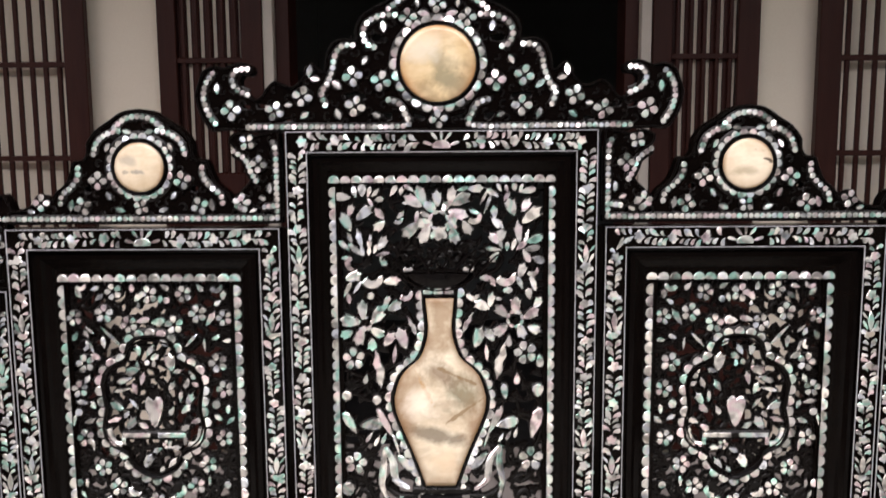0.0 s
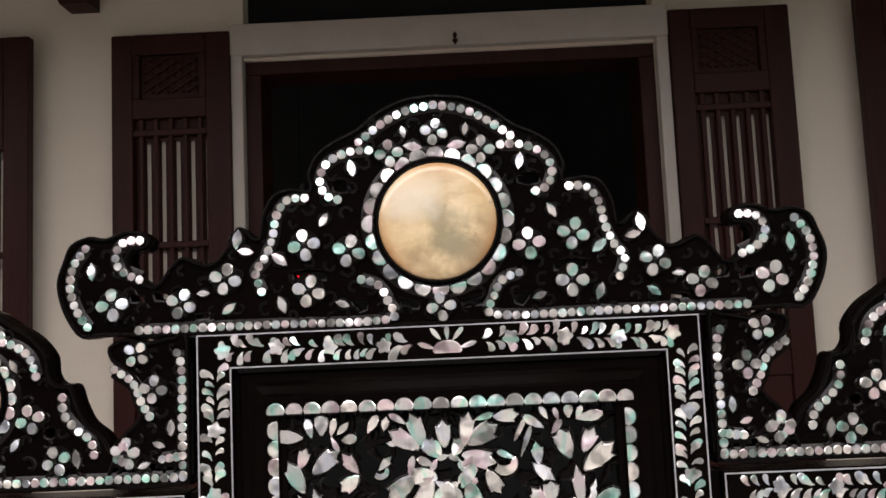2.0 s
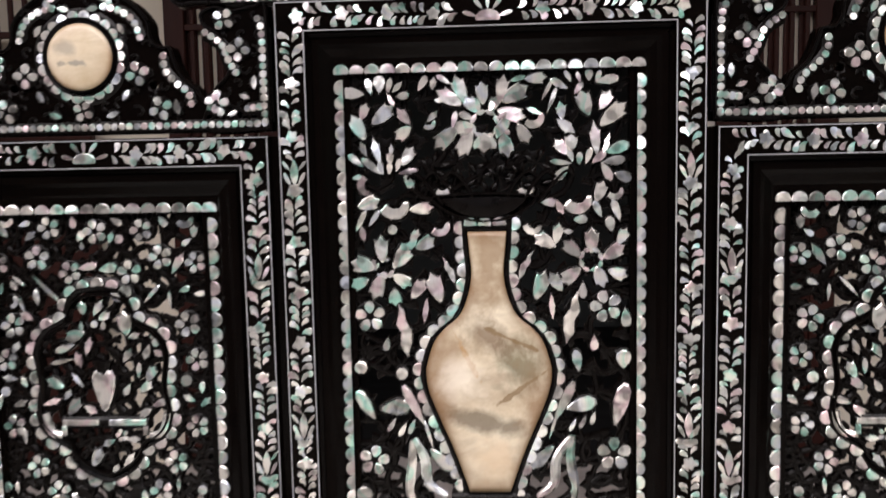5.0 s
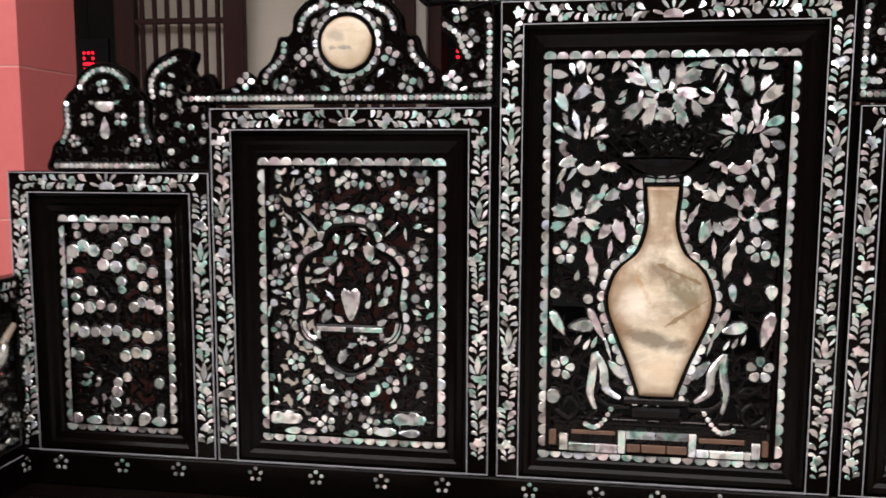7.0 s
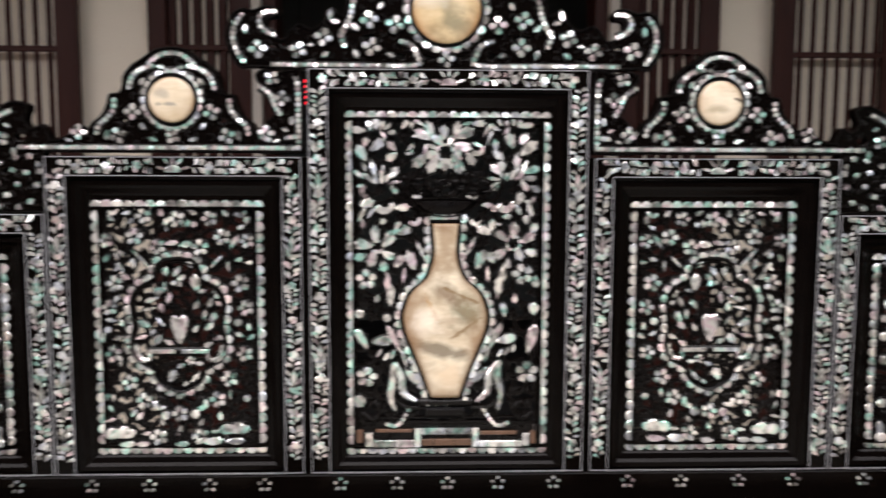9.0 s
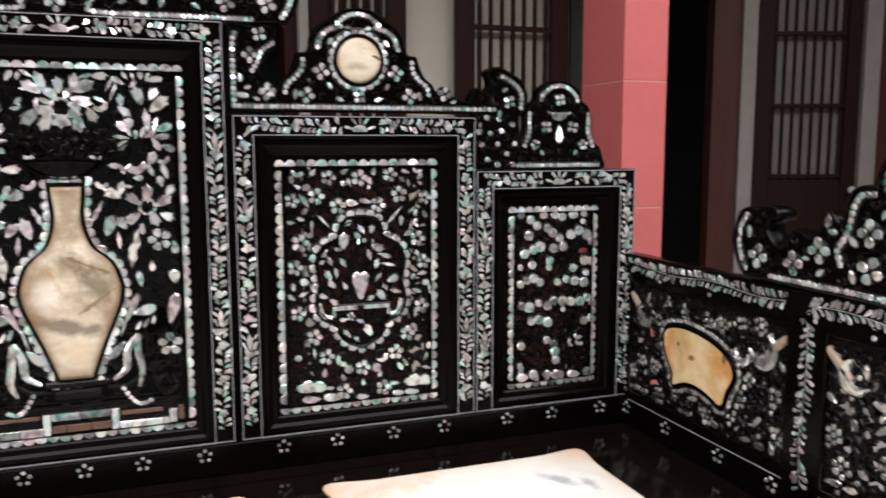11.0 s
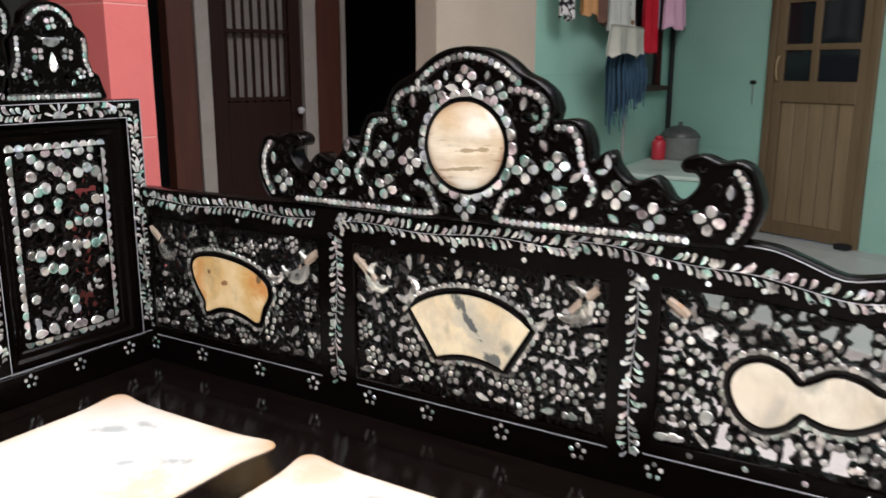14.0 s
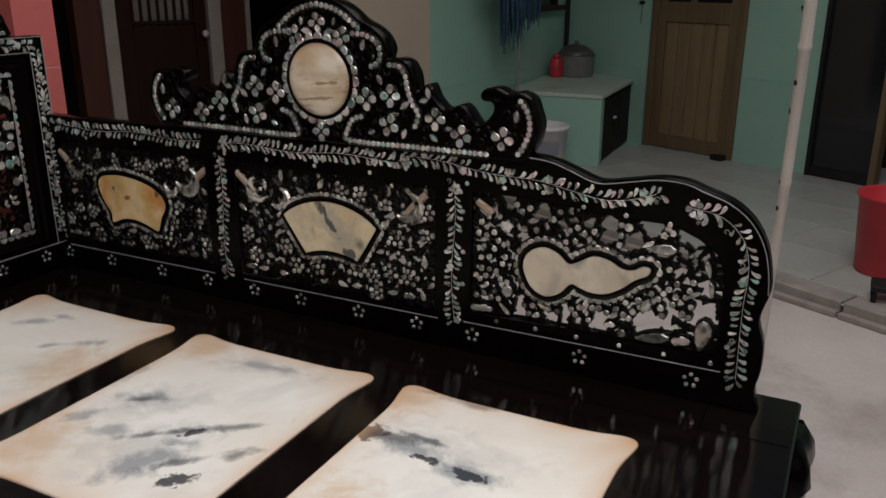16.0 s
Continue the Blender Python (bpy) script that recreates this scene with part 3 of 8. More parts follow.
# ---- the place: porch, house front, court ----
def wall_between(name, p, q, z0, z1, thick, mat, label="", holes=()):
    """A wall whose visible face runs from p to q in plan; holes: (from, to, z0, z1) along it."""
    length = math.dist(p, q)
    ang = math.atan2(q[1] - p[1], q[0] - p[0])
    m = pose(p[0], p[1], 0, 90, 0, math.degrees(ang))
    g = Geo()
    xs = sorted({0, length, *(h[0] for h in holes), *(h[1] for h in holes)})
    for a, b in zip(xs, xs[1:]):
        mid = (a + b) / 2
        cut = sorted((h[2], h[3]) for h in holes if h[0] <= mid <= h[1])
        z = z0
        for c, d in cut:
            if c > z + 1e-4:
                g.box(a, b, z, c, -thick, 0)
            z = d
        if z < z1 - 1e-4:
            g.box(a, b, z, z1, -thick, 0)
    return solid(name, g.mesh(name), mat, label, "wall", "structure", m)


FLOOR, COURT, BACK, ROOF = -0.03, 0.03, 2.13, 3.3
DOOR_L, DOOR_R, DOOR_TOP = -0.762, 0.818, 2.445
CREAM, SPLIT, CORNER, FAR = (3.27, 0.49), (4.14, 0.402), (6.42, 0.34), (4.51, -3.84)

solid("ground_floor", Geo().box(-7, 6.6, -7, 5.2, FLOOR - 0.2, FLOOR), concrete, "pale worn concrete floor under the daybed", "floor", "structure")
wall_between("wall_house_front", (-2.2, BACK), (2.2, BACK), FLOOR, ROOF, 0.22, plaster_cream, "cream plastered house wall behind the daybed",
             holes=((DOOR_L + 2.2, DOOR_R + 2.2, FLOOR, DOOR_TOP), (DOOR_L + 2.2, DOOR_R + 2.2, 2.585, ROOF)))
# the rooms behind the front are painted dark to give their shade
solid("wall_inner_back", Geo().box(-5.2, 7.4, 5.0, 5.2, FLOOR, ROOF), inner_plaster, "far house wall with the room's shade in its colour", "wall", "structure")
solid("wall_inner_left", Geo().box(-5.2, -5.0, 0.9, 5.0, FLOOR, ROOF), black_and_shade, "house side wall painted dark as the room's shade", "wall", "structure")
solid("wall_inner_right", Geo().box(7.2, 7.4, -0.5, 5.0, FLOOR, ROOF), black_and_shade, "house side wall painted dark as the room's shade", "wall", "structure")
solid("floor_inner", Geo().box(-5.0, 7.2, BACK + 0.1, 5.0, FLOOR, FLOOR + 0.004), black_and_shade, "house floor painted dark as the room's shade", "floor", "structure")
# unseen ceiling; its front edge is placed to steer the daylight
solid("ceiling_porch", Geo().box(-5.2, 7.5, -0.95, 5.2, ROOF, ROOF + 0.15), ceiling_paint, "pale unseen porch ceiling with its edge set for the light", "ceiling", "structure")
wall_between("wall_left", (-5.0, -6.5), (-5.0, 0.9), FLOOR, ROOF + 0.6, 0.2, unseen_wall_dark, "unseen side wall darkened to dim reflections")
wall_between("wall_front", (7.5, -6.5), (-5.0, -6.5), FLOOR, ROOF + 0.6, 0.2, unseen_wall_dark, "unseen court wall darkened to dim reflections")
# unseen beam, added to keep light off the upper house wall
solid("ceiling_beam", Geo().box(-5.0, 5.2, -1.0, -0.952, 3.05, ROOF), ceiling_paint, "unseen beam added along the porch edge to shade the house wall", "beam", "structure")
wall_between("wall_right_front", (4.51, -3.84), (3.4, -6.5), FLOOR, ROOF + 0.6, 0.2, green_tile, "pale green tiled court wall")


# ---- the daybed ----
DECK = 0.5
bed = thing("daybed", pose(0, -0.92, FLOOR), "black lacquered daybed inlaid with mother-of-pearl and marble slabs", "daybed")
BACKM = Matrix(((1, 0, 0, 0), (0, 0, -1, 0), (0, 1, 0, 0), (0, 0, 0, 1)))          # u, v, depth -> x, z, towards the front
ARM_R = Matrix(((0, 0, -1, 1.192), (-1, 0, 0, 0), (0, 1, 0, 0), (0, 0, 0, 1)))      # u runs towards the front
ARM_L = Matrix(((0, 0, 1, -1.192), (1, 0, 0, 0), (0, 1, 0, 0), (0, 0, 0, 1)))       # the mirrored side: u is negative

g = Geo().box(-1.28, 1.28, -1.87, 0.045, DECK - 0.045, DECK - 0.0005, 0.004)
deck = part("deck", g, lacquer_deck, bed, "black polished deck boards")
for y in (-0.075, -1.715):
    part("deck_rail", Geo().box(-1.281, 1.281, y - 0.0012, y + 0.0012, DECK - 0.02, DECK + 0.0006), lacquer, deck)
for x in (-1.1, 1.1):
    part("deck_joint", Geo().box(x - 0.001, x + 0.001, -1.86, 0.03, DECK - 0.02, DECK + 0.0004), lacquer, deck)


def slab_outline(w, h):
    """A rectangle whose corners swing out into small rounded ears."""
    a, b = w / 2, h / 2
    q = [(a - 0.15, b - 0.010), (a - 0.085, b - 0.008), (a - 0.035, b + 0.001), (a - 0.012, b + 0.002), (a + 0.0, b - 0.010), (a + 0.001, b - 0.032), (a - 0.008, b - 0.08), (a - 0.011, b - 0.14)]
    pts = q + [(x, -y) for x, y in reversed(q)] + [(-x, -y) for x, y in q] + [(-x, y) for x, y in reversed(q)]
    return smooth_line(pts, 3, True)


def slab_mesh():
    line = slab_outline(0.572, 0.448)
    g = Geo()
    rows = [(1.0, 0.0), (0.996, 0.003), (0.985, 0.004), (0.955, 0.004), (0.90, 0.004), (0.82, 0.004), (0.6, 0.004), (0.2, 0.004)]
    g.loft([[(x * k, y * k, z) for x, y in line] for k, z in rows])
    d = g.mesh("marble_slab")
    n, rim = len(line), d.attributes.new("rim", "FLOAT", "POINT")
    for k, (s, _) in enumerate(rows):
        for i in range(n):
            x, y = line[i]
            ear = max(0, (abs(x) - 0.19) / 0.09) * max(0, (abs(y) - 0.13) / 0.09)
            rim.data[k * n + i].value = (1.0, 0.98, 0.92, 0.66, 0.36, 0.15, 0.03, 0)[k] * (0.55 + 0.45 * noise.noise((x * 14, y * 14, 3.1))) + (0.35 * ear if s > 0.80 else 0)
    return d


slab_data = slab_mesh()
for i, x in enumerate((-0.718, 0.0, 0.718)):
    for j, y in enumerate((-0.366, -0.885, -1.408)):
        d = slab_data.copy()
        k = 1 if (i + j) % 2 else -1
        s = part("marble_slab", d, slab_marble, bed, "white veined marble seat slab with amber-stained rim", pose(x, y, DECK, 0, 0, 0 if k > 0 else 180))

# front apron and carved feet
g = Geo()
g.box(-1.24, 1.24, -1.845, -1.82, 0.37, DECK - 0.045, 0.004).box(-1.24, 1.24, -0.01, 0.015, 0.37, DECK - 0.045, 0.004)
g.box(1.225, 1.25, -1.82, -0.01, 0.37, DECK - 0.045, 0.004).box(-1.25, -1.225, -1.82, -0.01, 0.37, DECK - 0.045, 0.004)
part("apron", g, lacquer, bed)


def foot_mesh():
    g = Geo()
    rows = []
    for r, z in ((0.085, 0.455), (0.10, 0.43), (0.105, 0.40), (0.088, 0.375), (0.098, 0.35), (0.10, 0.31), (0.084, 0.285), (0.07, 0.2), (0.065, 0.1), (0.075, 0.04), (0.08, 0.0)):
        loop = []
        for i in range(24):
            a = 2 * math.pi * i / 24
            sq = 1 / max(abs(math.cos(a)), abs(math.sin(a))) ** 0.7
            loop.append((r * math.cos(a) * sq * (1 + 0.06 * math.cos(6 * a)), r * math.sin(a) * sq * (1 + 0.06 * math.cos(6 * a)), z))
        rows.append(loop)
    g.loft(rows[::-1])
    return g.mesh("leg", None, True)


leg = foot_mesh()
leg.transform(Matrix.Diagonal((1, 1, (DECK - 0.045 - FLOOR) / 0.455, 1)))
for x in (-1.22, 1.22):
    for y in (-1.80, -0.04):
        part("leg", leg, lacquer, bed, "carved bulging leg", pose(x, y, FLOOR))

PROFILE = ((0, -0.022), (0, 0.018), (0.002, 0.020), (0.0385, 0.020), (0.0405, 0.0185), (0.0415, 0.010), (0.047, 0.0085), (0.049, 0.012), (0.058, 0.0115), (0.064, 0.007), (0.074, 0.003), (0.078, 0.0), (0.100, 0.0), (0.100, -0.022))
# outer frame and the rectangle of the beaded border: u0, u1, v0, v1
PANELS = {"center": ((-0.283, 0.283, 0.568, 1.398), (-0.2075, 0.2075, 0.603, 1.314)),
          "mid": ((0.296, 0.805, 0.568, 1.223), (0.379, 0.722, 0.607, 1.133)),
          "low": ((0.808, 1.208, 0.568, 1.108), (0.896, 1.120, 0.607, 1.024))}


def scaled_profile(outer, bead):
    k = (bead[0] - outer[0] + outer[3] - bead[3]) / 0.166
    return [(d if d < 0.041 else 0.041 + (d - 0.041) * (k * 0.083 + 0.016 - 0.041) / 0.059, w) for d, w in PROFILE]


def make_panel(kind, flip):
    outer, bead = PANELS[kind]
    g = panel_frame(*outer, scaled_profile(outer, bead), 0.043)
    if flip:
        g.v = [(-x, y, z) for x, y, z in g.v]
        g.f = [tuple(reversed(f)) for f in g.f]
    names = {"center": "centre_panel", "mid": "side_panel", "low": "end_panel"}
    return part(names[kind], g.mesh("panel_frame", BACKM), lacquer, bed)


panels = {(k, flip): make_panel(k, flip) for k in PANELS for flip in ((False,) if k == "center" else (False, True))}
for side in (-1, 1):
    for x0, x1, top in ((0.2835, 0.2955, 1.222), (0.8052, 0.8078, 1.107)):
        part("panel_joint", Geo().box(*sorted((side * x0, side * x1)), 0.568, top, -0.020, 0.010).mesh("panel_joint", BACKM), lacquer, bed)
g = Geo().box(-1.203, 1.203, DECK - 0.0, 0.566, -0.024, 0.022, 0.003)
back_rail = part("back_rail", g.mesh("back_rail", BACKM), lacquer, bed)


# ---- mother-of-pearl inlay ----
def petal_outline(kind):
    if kind == "pearl_bead":
        return ring_outline(0, 0, 1, 1, 10)
    if kind == "pearl_scallop":
        return [(math.cos(a), max(math.sin(a), -0.26)) for a in (radians(-30 + 240 * i / 9) for i in range(10))]
    if kind == "pearl_leaf":
        return [(0.52 + 0.48 * math.cos(radians(a)), 0.06 + 0.46 * math.sin(radians(a))) for a in range(-100, 131, 33)] + [(-0.15, 0.46), (-0.62, 0.26), (-1.0, -0.14), (-0.62, -0.06), (-0.15, -0.16)]
    if kind == "pearl_blossom":
        return [((0.85 + 0.15 * math.cos(5 * t)) * math.cos(t), (0.85 + 0.15 * math.cos(5 * t)) * math.sin(t)) for t in (2 * math.pi * i / 20 for i in range(20))]
    if kind == "pearl_frond":
        return [(-1, 0), (-0.6, -0.30), (-0.1, -0.52), (0.25, -0.56), (0.52, -0.64), (0.56, -0.42), (0.78, -0.26), (1.12, -0.03), (0.76, 0.25), (0.52, 0.38), (0.42, 0.56), (0.15, 0.52), (-0.15, 0.48), (-0.6, 0.28)]
    if kind == "pearl_lobe":
        return [(-1, -0.08), (-0.55, -0.30), (0.05, -0.46), (0.62, -0.42), (0.96, -0.16), (0.98, 0.14), (0.62, 0.42), (0.05, 0.46), (-0.55, 0.30), (-1, 0.08)]
    if kind == "pearl_wing":
        outer = [(math.cos(radians(a)), math.sin(radians(a)) * 0.9) for a in range(200, 381, 20)]
        inner = [(0.05 + 0.60 * math.cos(radians(a)), 0.30 + 0.46 * math.sin(radians(a))) for a in range(360, 199, -32)]
        return outer + inner
    if kind == "pearl_flame":
        return [(-1, 0.02), (-0.55, 0.24), (-0.1, 0.16), (0.25, 0.30), (0.7, 0.12), (1.05, 0.10), (0.6, -0.12), (0.3, -0.10), (-0.05, -0.30), (-0.5, -0.22)]
    if kind == "pearl_petal":
        return [(-1, 0), (-0.62, 0.30), (-0.1, 0.52), (0.45, 0.42), (1.05, 0.04), (0.5, -0.40), (-0.1, -0.52), (-0.62, -0.30)]
    if kind == "pearl_tulip":
        return [(-0.95, -0.10), (-0.70, -0.34), (-0.25, -0.56), (0.20, -0.62), (0.66, -0.66), (0.62, -0.40), (0.74, -0.30), (1.08, 0.02), (0.76, 0.28), (0.66, 0.40), (0.70, 0.64), (0.22, 0.64), (-0.25, 0.56), (-0.70, 0.34), (-0.95, 0.10)]
    if kind == "pearl_tear":
        return [(1, 0), (0.35, 0.36), (-0.2, 0.54), (-0.7, 0.45), (-0.95, 0.16), (-0.95, -0.16), (-0.7, -0.45), (-0.2, -0.54), (0.35, -0.36)]
    if kind == "pearl_drop":
        return [(0, 1), (0.30, 0.35), (0.46, -0.2), (0.38, -0.7), (0.14, -0.95), (-0.14, -0.95), (-0.38, -0.7), (-0.46, -0.2), (-0.30, 0.35)]
    if kind == "pearl_urn":
        return [(0.0, 0.78), (0.22, 0.96), (0.52, 0.94), (0.72, 0.66), (0.68, 0.22), (0.46, -0.38), (0.22, -0.86), (0.0, -1.0), (-0.22, -0.86), (-0.46, -0.38), (-0.68, 0.22), (-0.72, 0.66), (-0.52, 0.94), (-0.22, 0.96)]
    if kind == "pearl_rock":
        return [(-1.0, -0.30), (-0.72, -0.52), (-0.20, -0.44), (0.30, -0.54), (0.80, -0.46), (1.04, -0.10), (0.92, 0.24), (0.62, 0.30), (0.48, 0.52), (0.10, 0.60), (-0.14, 0.36), (-0.46, 0.50), (-0.80, 0.42), (-1.04, 0.06)]
    return None


def unit_mesh(kind, shell):
    g = Geo()
    if kind == "pearl_flower":
        for i in range(5):
            a = radians(90 + 72 * i)
            c, s = math.cos(a), math.sin(a)
            p = [(0.24, -0.10), (0.46, -0.29), (0.74, -0.37), (0.98, -0.26), (1.06, 0.0), (0.98, 0.26), (0.74, 0.37), (0.46, 0.29), (0.24, 0.10)]
            g.dome([(x * c - y * s, x * s + y * c) for x, y in p], 0, 0.12, 0.68 * c, 0.68 * s, 0.86)
    elif kind == "pearl_quatrefoil":
        for i in range(4):
            a = radians(45 + 90 * i)
            c, s = math.cos(a), math.sin(a)
            g.dome([(0.62 * c + (0.45 * p) * c - (0.38 + 0.05 * p) * q * s, 0.62 * s + (0.45 * p) * s + (0.38 + 0.05 * p) * q * c) for p, q in ring_outline(0, 0, 1, 1, 12)], 0, 0.12, 0.62 * c, 0.62 * s, 0.86)
    elif kind == "pearl_rosette":
        for i in range(5):
            a = radians(90 + 72 * i)
            g.dome(ring_outline(0.72 * math.cos(a), 0.72 * math.sin(a), 0.27, 0.27, 8), 0, 0.1, 0.72 * math.cos(a), 0.72 * math.sin(a))
    else:
        g.dome(petal_outline(kind), 0, 0.14, *((0.0, -0.55) if kind == "pearl_wing" else (0.0, 0.0)), 0.87)
    d = g.mesh(kind)
    d.materials.append(shell)
    return d


KINDS = ("pearl_bead", "pearl_scallop", "pearl_leaf", "pearl_petal", "pearl_drop", "pearl_urn", "pearl_rock", "pearl_flower", "pearl_rosette", "pearl_blossom", "pearl_frond", "pearl_lobe", "pearl_wing", "pearl_flame", "pearl_tulip", "pearl_tear", "pearl_quatrefoil")
UNITS = {shell.name: {k: unit_mesh(k, shell) for k in KINDS} for shell in (pearl, grey_pearl)}
rnd = random.Random(7)


class Inlay:
    """The shell pieces of one board, in its own u, v plane."""

    def __init__(self, m, flip=False, shell=pearl):
        self.m, self.flip, self.items, self.shell, self.units, self.grow = m, flip, [], shell, UNITS[shell.name], 1.0

    def put(self, kind, u, v, size, ang=0.0, w=0.0, wide=1.0):
        self.items.append((kind, u, v, size, ang, w, wide))
        return self

    def sow(self, kind, *rows):
        """Pieces of one kind: place, half length, the way that the tip points in degrees, and how wide."""
        for u, v, size, deg, wide in rows:
            self.put("pearl_" + kind, u, v, size * self.grow, radians(deg), rnd.uniform(0.0, 0.0012), wide)
        return self

    def line(self, pts, step, kind="pearl_bead", size=None, w=0.0, closed=False, turn=0.0):
        for x, y, a in along(pts, step, closed):
            self.put(kind, x, y, (size or step * 0.5) * rnd.uniform(0.93, 1.05), a + turn, w)
        return self

    def fan(self, u, v, ang, n, spread, size, kind="pearl_petal", wide=1.0, w=0.0, base=0.55):
        """Petals that spread from one base; angles in degrees, 90 is up."""
        for i in range(n):
            a = radians(ang + (spread * (i / (n - 1) - 0.5) if n > 1 else 0))
            s = size * (1 - 0.18 * abs(i / max(n - 1, 1) - 0.5) * 2) * rnd.uniform(0.9, 1.08)
            self.put(kind, u + math.cos(a) * s * (0.5 + base), v + math.sin(a) * s * (0.5 + base), s * 0.5, a, w, wide)
        return self

    def vine(self, pts, step, size, w=0.0, every=9, blossom=0.0072, fat=1.0, wave=0.0, lean=58, strung=0):
        """A stem's comma-shaped leaves, by turns on either side, with a small blossom now and then."""
        for i, (x, y, a) in enumerate(along(pts, step)):
            d = wave * math.sin(i * 0.3)
            x, y = x - math.sin(a) * d, y + math.cos(a) * d
            if strung and i % strung == strung // 2:
                self.put("pearl_blossom", x + math.cos(a) * 0.003, y + math.sin(a) * 0.003, blossom * rnd.uniform(0.92, 1.08), rnd.uniform(0, 6), w)
                continue
            for side in (1, -1):
                px, py = x + (math.cos(a) * step * 0.5 if side < 0 else 0), y + (math.sin(a) * step * 0.5 if side < 0 else 0)
                b = a + side * radians(lean + rnd.uniform(-22, 22))
                q = size * rnd.uniform(0.76, 1.16)
                if rnd.random() < 0.03:
                    continue
                if not strung and (2 * i + (side < 0) + rnd.choice((0, 0, 1))) % every == every // 2:
                    self.put("pearl_blossom", px + math.cos(b) * blossom * 1.05, py + math.sin(b) * blossom * 1.05, blossom, rnd.uniform(0, 6), w)
                else:
                    k = fat * rnd.uniform(0.85, 1.12)
                    self.put("pearl_leaf", px + math.cos(b) * (q + 0.0014), py + math.sin(b) * (q + 0.0014), q, b, w, -k if side > 0 else k)
        return self

    def cluster(self, u, v, ang, r=0.0056, rows=(2, 3, 2, 1)):
        """A hanging bunch of round beads."""
        c, s = math.cos(ang), math.sin(ang)
        for j, n in enumerate(rows):
            for i in range(n):
                x, y = (j - 1.2) * r * 2.2, (i - (n - 1) / 2) * r * 2.45
                self.put("pearl_bead", u + x * c - y * s + rnd.uniform(-1, 1) * r * 0.2, v + x * s + y * c + rnd.uniform(-1, 1) * r * 0.2, r * rnd.uniform(0.9, 1.12), 0, -0.003)
        return self

    def matrix(self, item):
        kind, u, v, s, a, w, wide = item
        if self.flip:
            u, a, wide = -u, math.pi - a, -wide
        return self.m @ Matrix.Translation((u, v, w)) @ Matrix.Rotation(a, 4, "Z") @ Matrix.Rotation(rnd.uniform(-0.07, 0.07), 4, "X") @ Matrix.Rotation(rnd.uniform(-0.07, 0.07), 4, "Y") @ Matrix.Diagonal((s, s * abs(wide), min(s, 0.012), 1)) @ Matrix.Diagonal((1, 1 if wide > 0 else -1, 1, 1))

    def build(self, parent, joined=("pearl_leaf",), join_name="pearl_vine"):
        lump_v, lump_f = [], []
        for it in self.items:
            mat = self.matrix(it)
            if it[0] in joined:
                d, k = self.units[it[0]], len(lump_v)
                neg = mat.determinant() < 0
                lump_v += [tuple(mat @ p.co) for p in d.vertices]
                lump_f += [tuple(k + i for i in (reversed(f.vertices) if neg else f.vertices)) for f in d.polygons]
            else:
                ob = new(it[0], self.units[it[0]])
                ob.parent, ob.matrix_basis = parent, mat
        if lump_v:
            d = bpy.data.meshes.new(join_name)
            d.from_pydata(lump_v, [], lump_f)
            tagged(part(join_name, d, self.shell, parent, "fine mother-of-pearl leaf scrolls"), kind="stuff")

    def fretwork(self, parent, region, w0=-0.014, w1=-0.0015, half=0.0032, extra=0.35, keep_out=None, pad=0.0022, name="fretwork", fill=0.0, gaps=()):
        """Pierced carving that carries the shell: a pad under each piece, stems from piece to piece and out to the frame."""
        r = random.Random(len(self.items))
        g = Geo()
        pts = []
        for kind, u, v, s, a, w, wide in self.items:
            if not (region[0] < u < region[1] and region[2] < v < region[3]):
                continue
            c, sn = math.cos(a), math.sin(a)
            if kind in ("pearl_flower", "pearl_quatrefoil"):
                line = ring_outline(u, v, s * 0.98 + pad, None, 10)
            else:
                k = s + pad
                line = [(u + (x * k) * c - (y * abs(wide) * k * 1.1) * sn, v + (x * k) * sn + (y * abs(wide) * k * 1.1) * c) for x, y in petal_outline(kind)]
            n = len(line)
            g.add([(x, y, w0) for x, y in line] + [(x, y, w1 - 0.001) for x, y in line] + [(u + (x - u) * 0.9, v + (y - v) * 0.9, w1) for x, y in line],
                  [(i, (i + 1) % n, n + (i + 1) % n, n + i) for i in range(n)] + [(n + i, n + (i + 1) % n, 2 * n + (i + 1) % n, 2 * n + i) for i in range(n)] + [tuple(2 * n + i for i in range(n)), tuple(range(n - 1, -1, -1))])
            pts.append((u, v))
        wide_gaps = [widen(q, fill * 0.6) for q in gaps]
        if fill:
            for u, v in scatter(region, fill, lambda x, y: (keep_out and in_outline(keep_out, x, y)) or any(in_outline(q, x, y) for q in wide_gaps), 31):
                a0, s = r.uniform(0, 6.3), r.uniform(0.55, 0.8) * fill
                line = [(u + s * (0.72 + 0.28 * math.cos(3 * (t - a0))) * math.cos(t), v + s * (0.72 + 0.28 * math.cos(3 * (t - a0))) * math.sin(t)) for t in (2 * math.pi * i / 9 for i in range(9))]
                h = w1 - r.uniform(0.003, 0.006)
                g.dome(line, w0, h - w0, u, v, 0.8)
                pts.append((u, v))
        if not pts:
            return
        p = np.array(pts)
        dist = np.hypot(p[:, None, 0] - p[None, :, 0], p[:, None, 1] - p[None, :, 1])
        edges, inside, best = [], {0}, dist[0].copy()
        near = np.zeros(len(p), int)
        while len(inside) < len(p):
            best[list(inside)] = 9
            j = int(best.argmin())
            edges.append((int(near[j]), j))
            inside.add(j)
            closer = dist[j] < best
            near[closer], best = j, np.minimum(best, dist[j])
        for i in range(len(p)):
            order = dist[i].argsort()[1:5]
            for j in order[1:4]:
                if r.random() < extra and dist[i, j] < 0.06:
                    edges.append((i, int(j)))
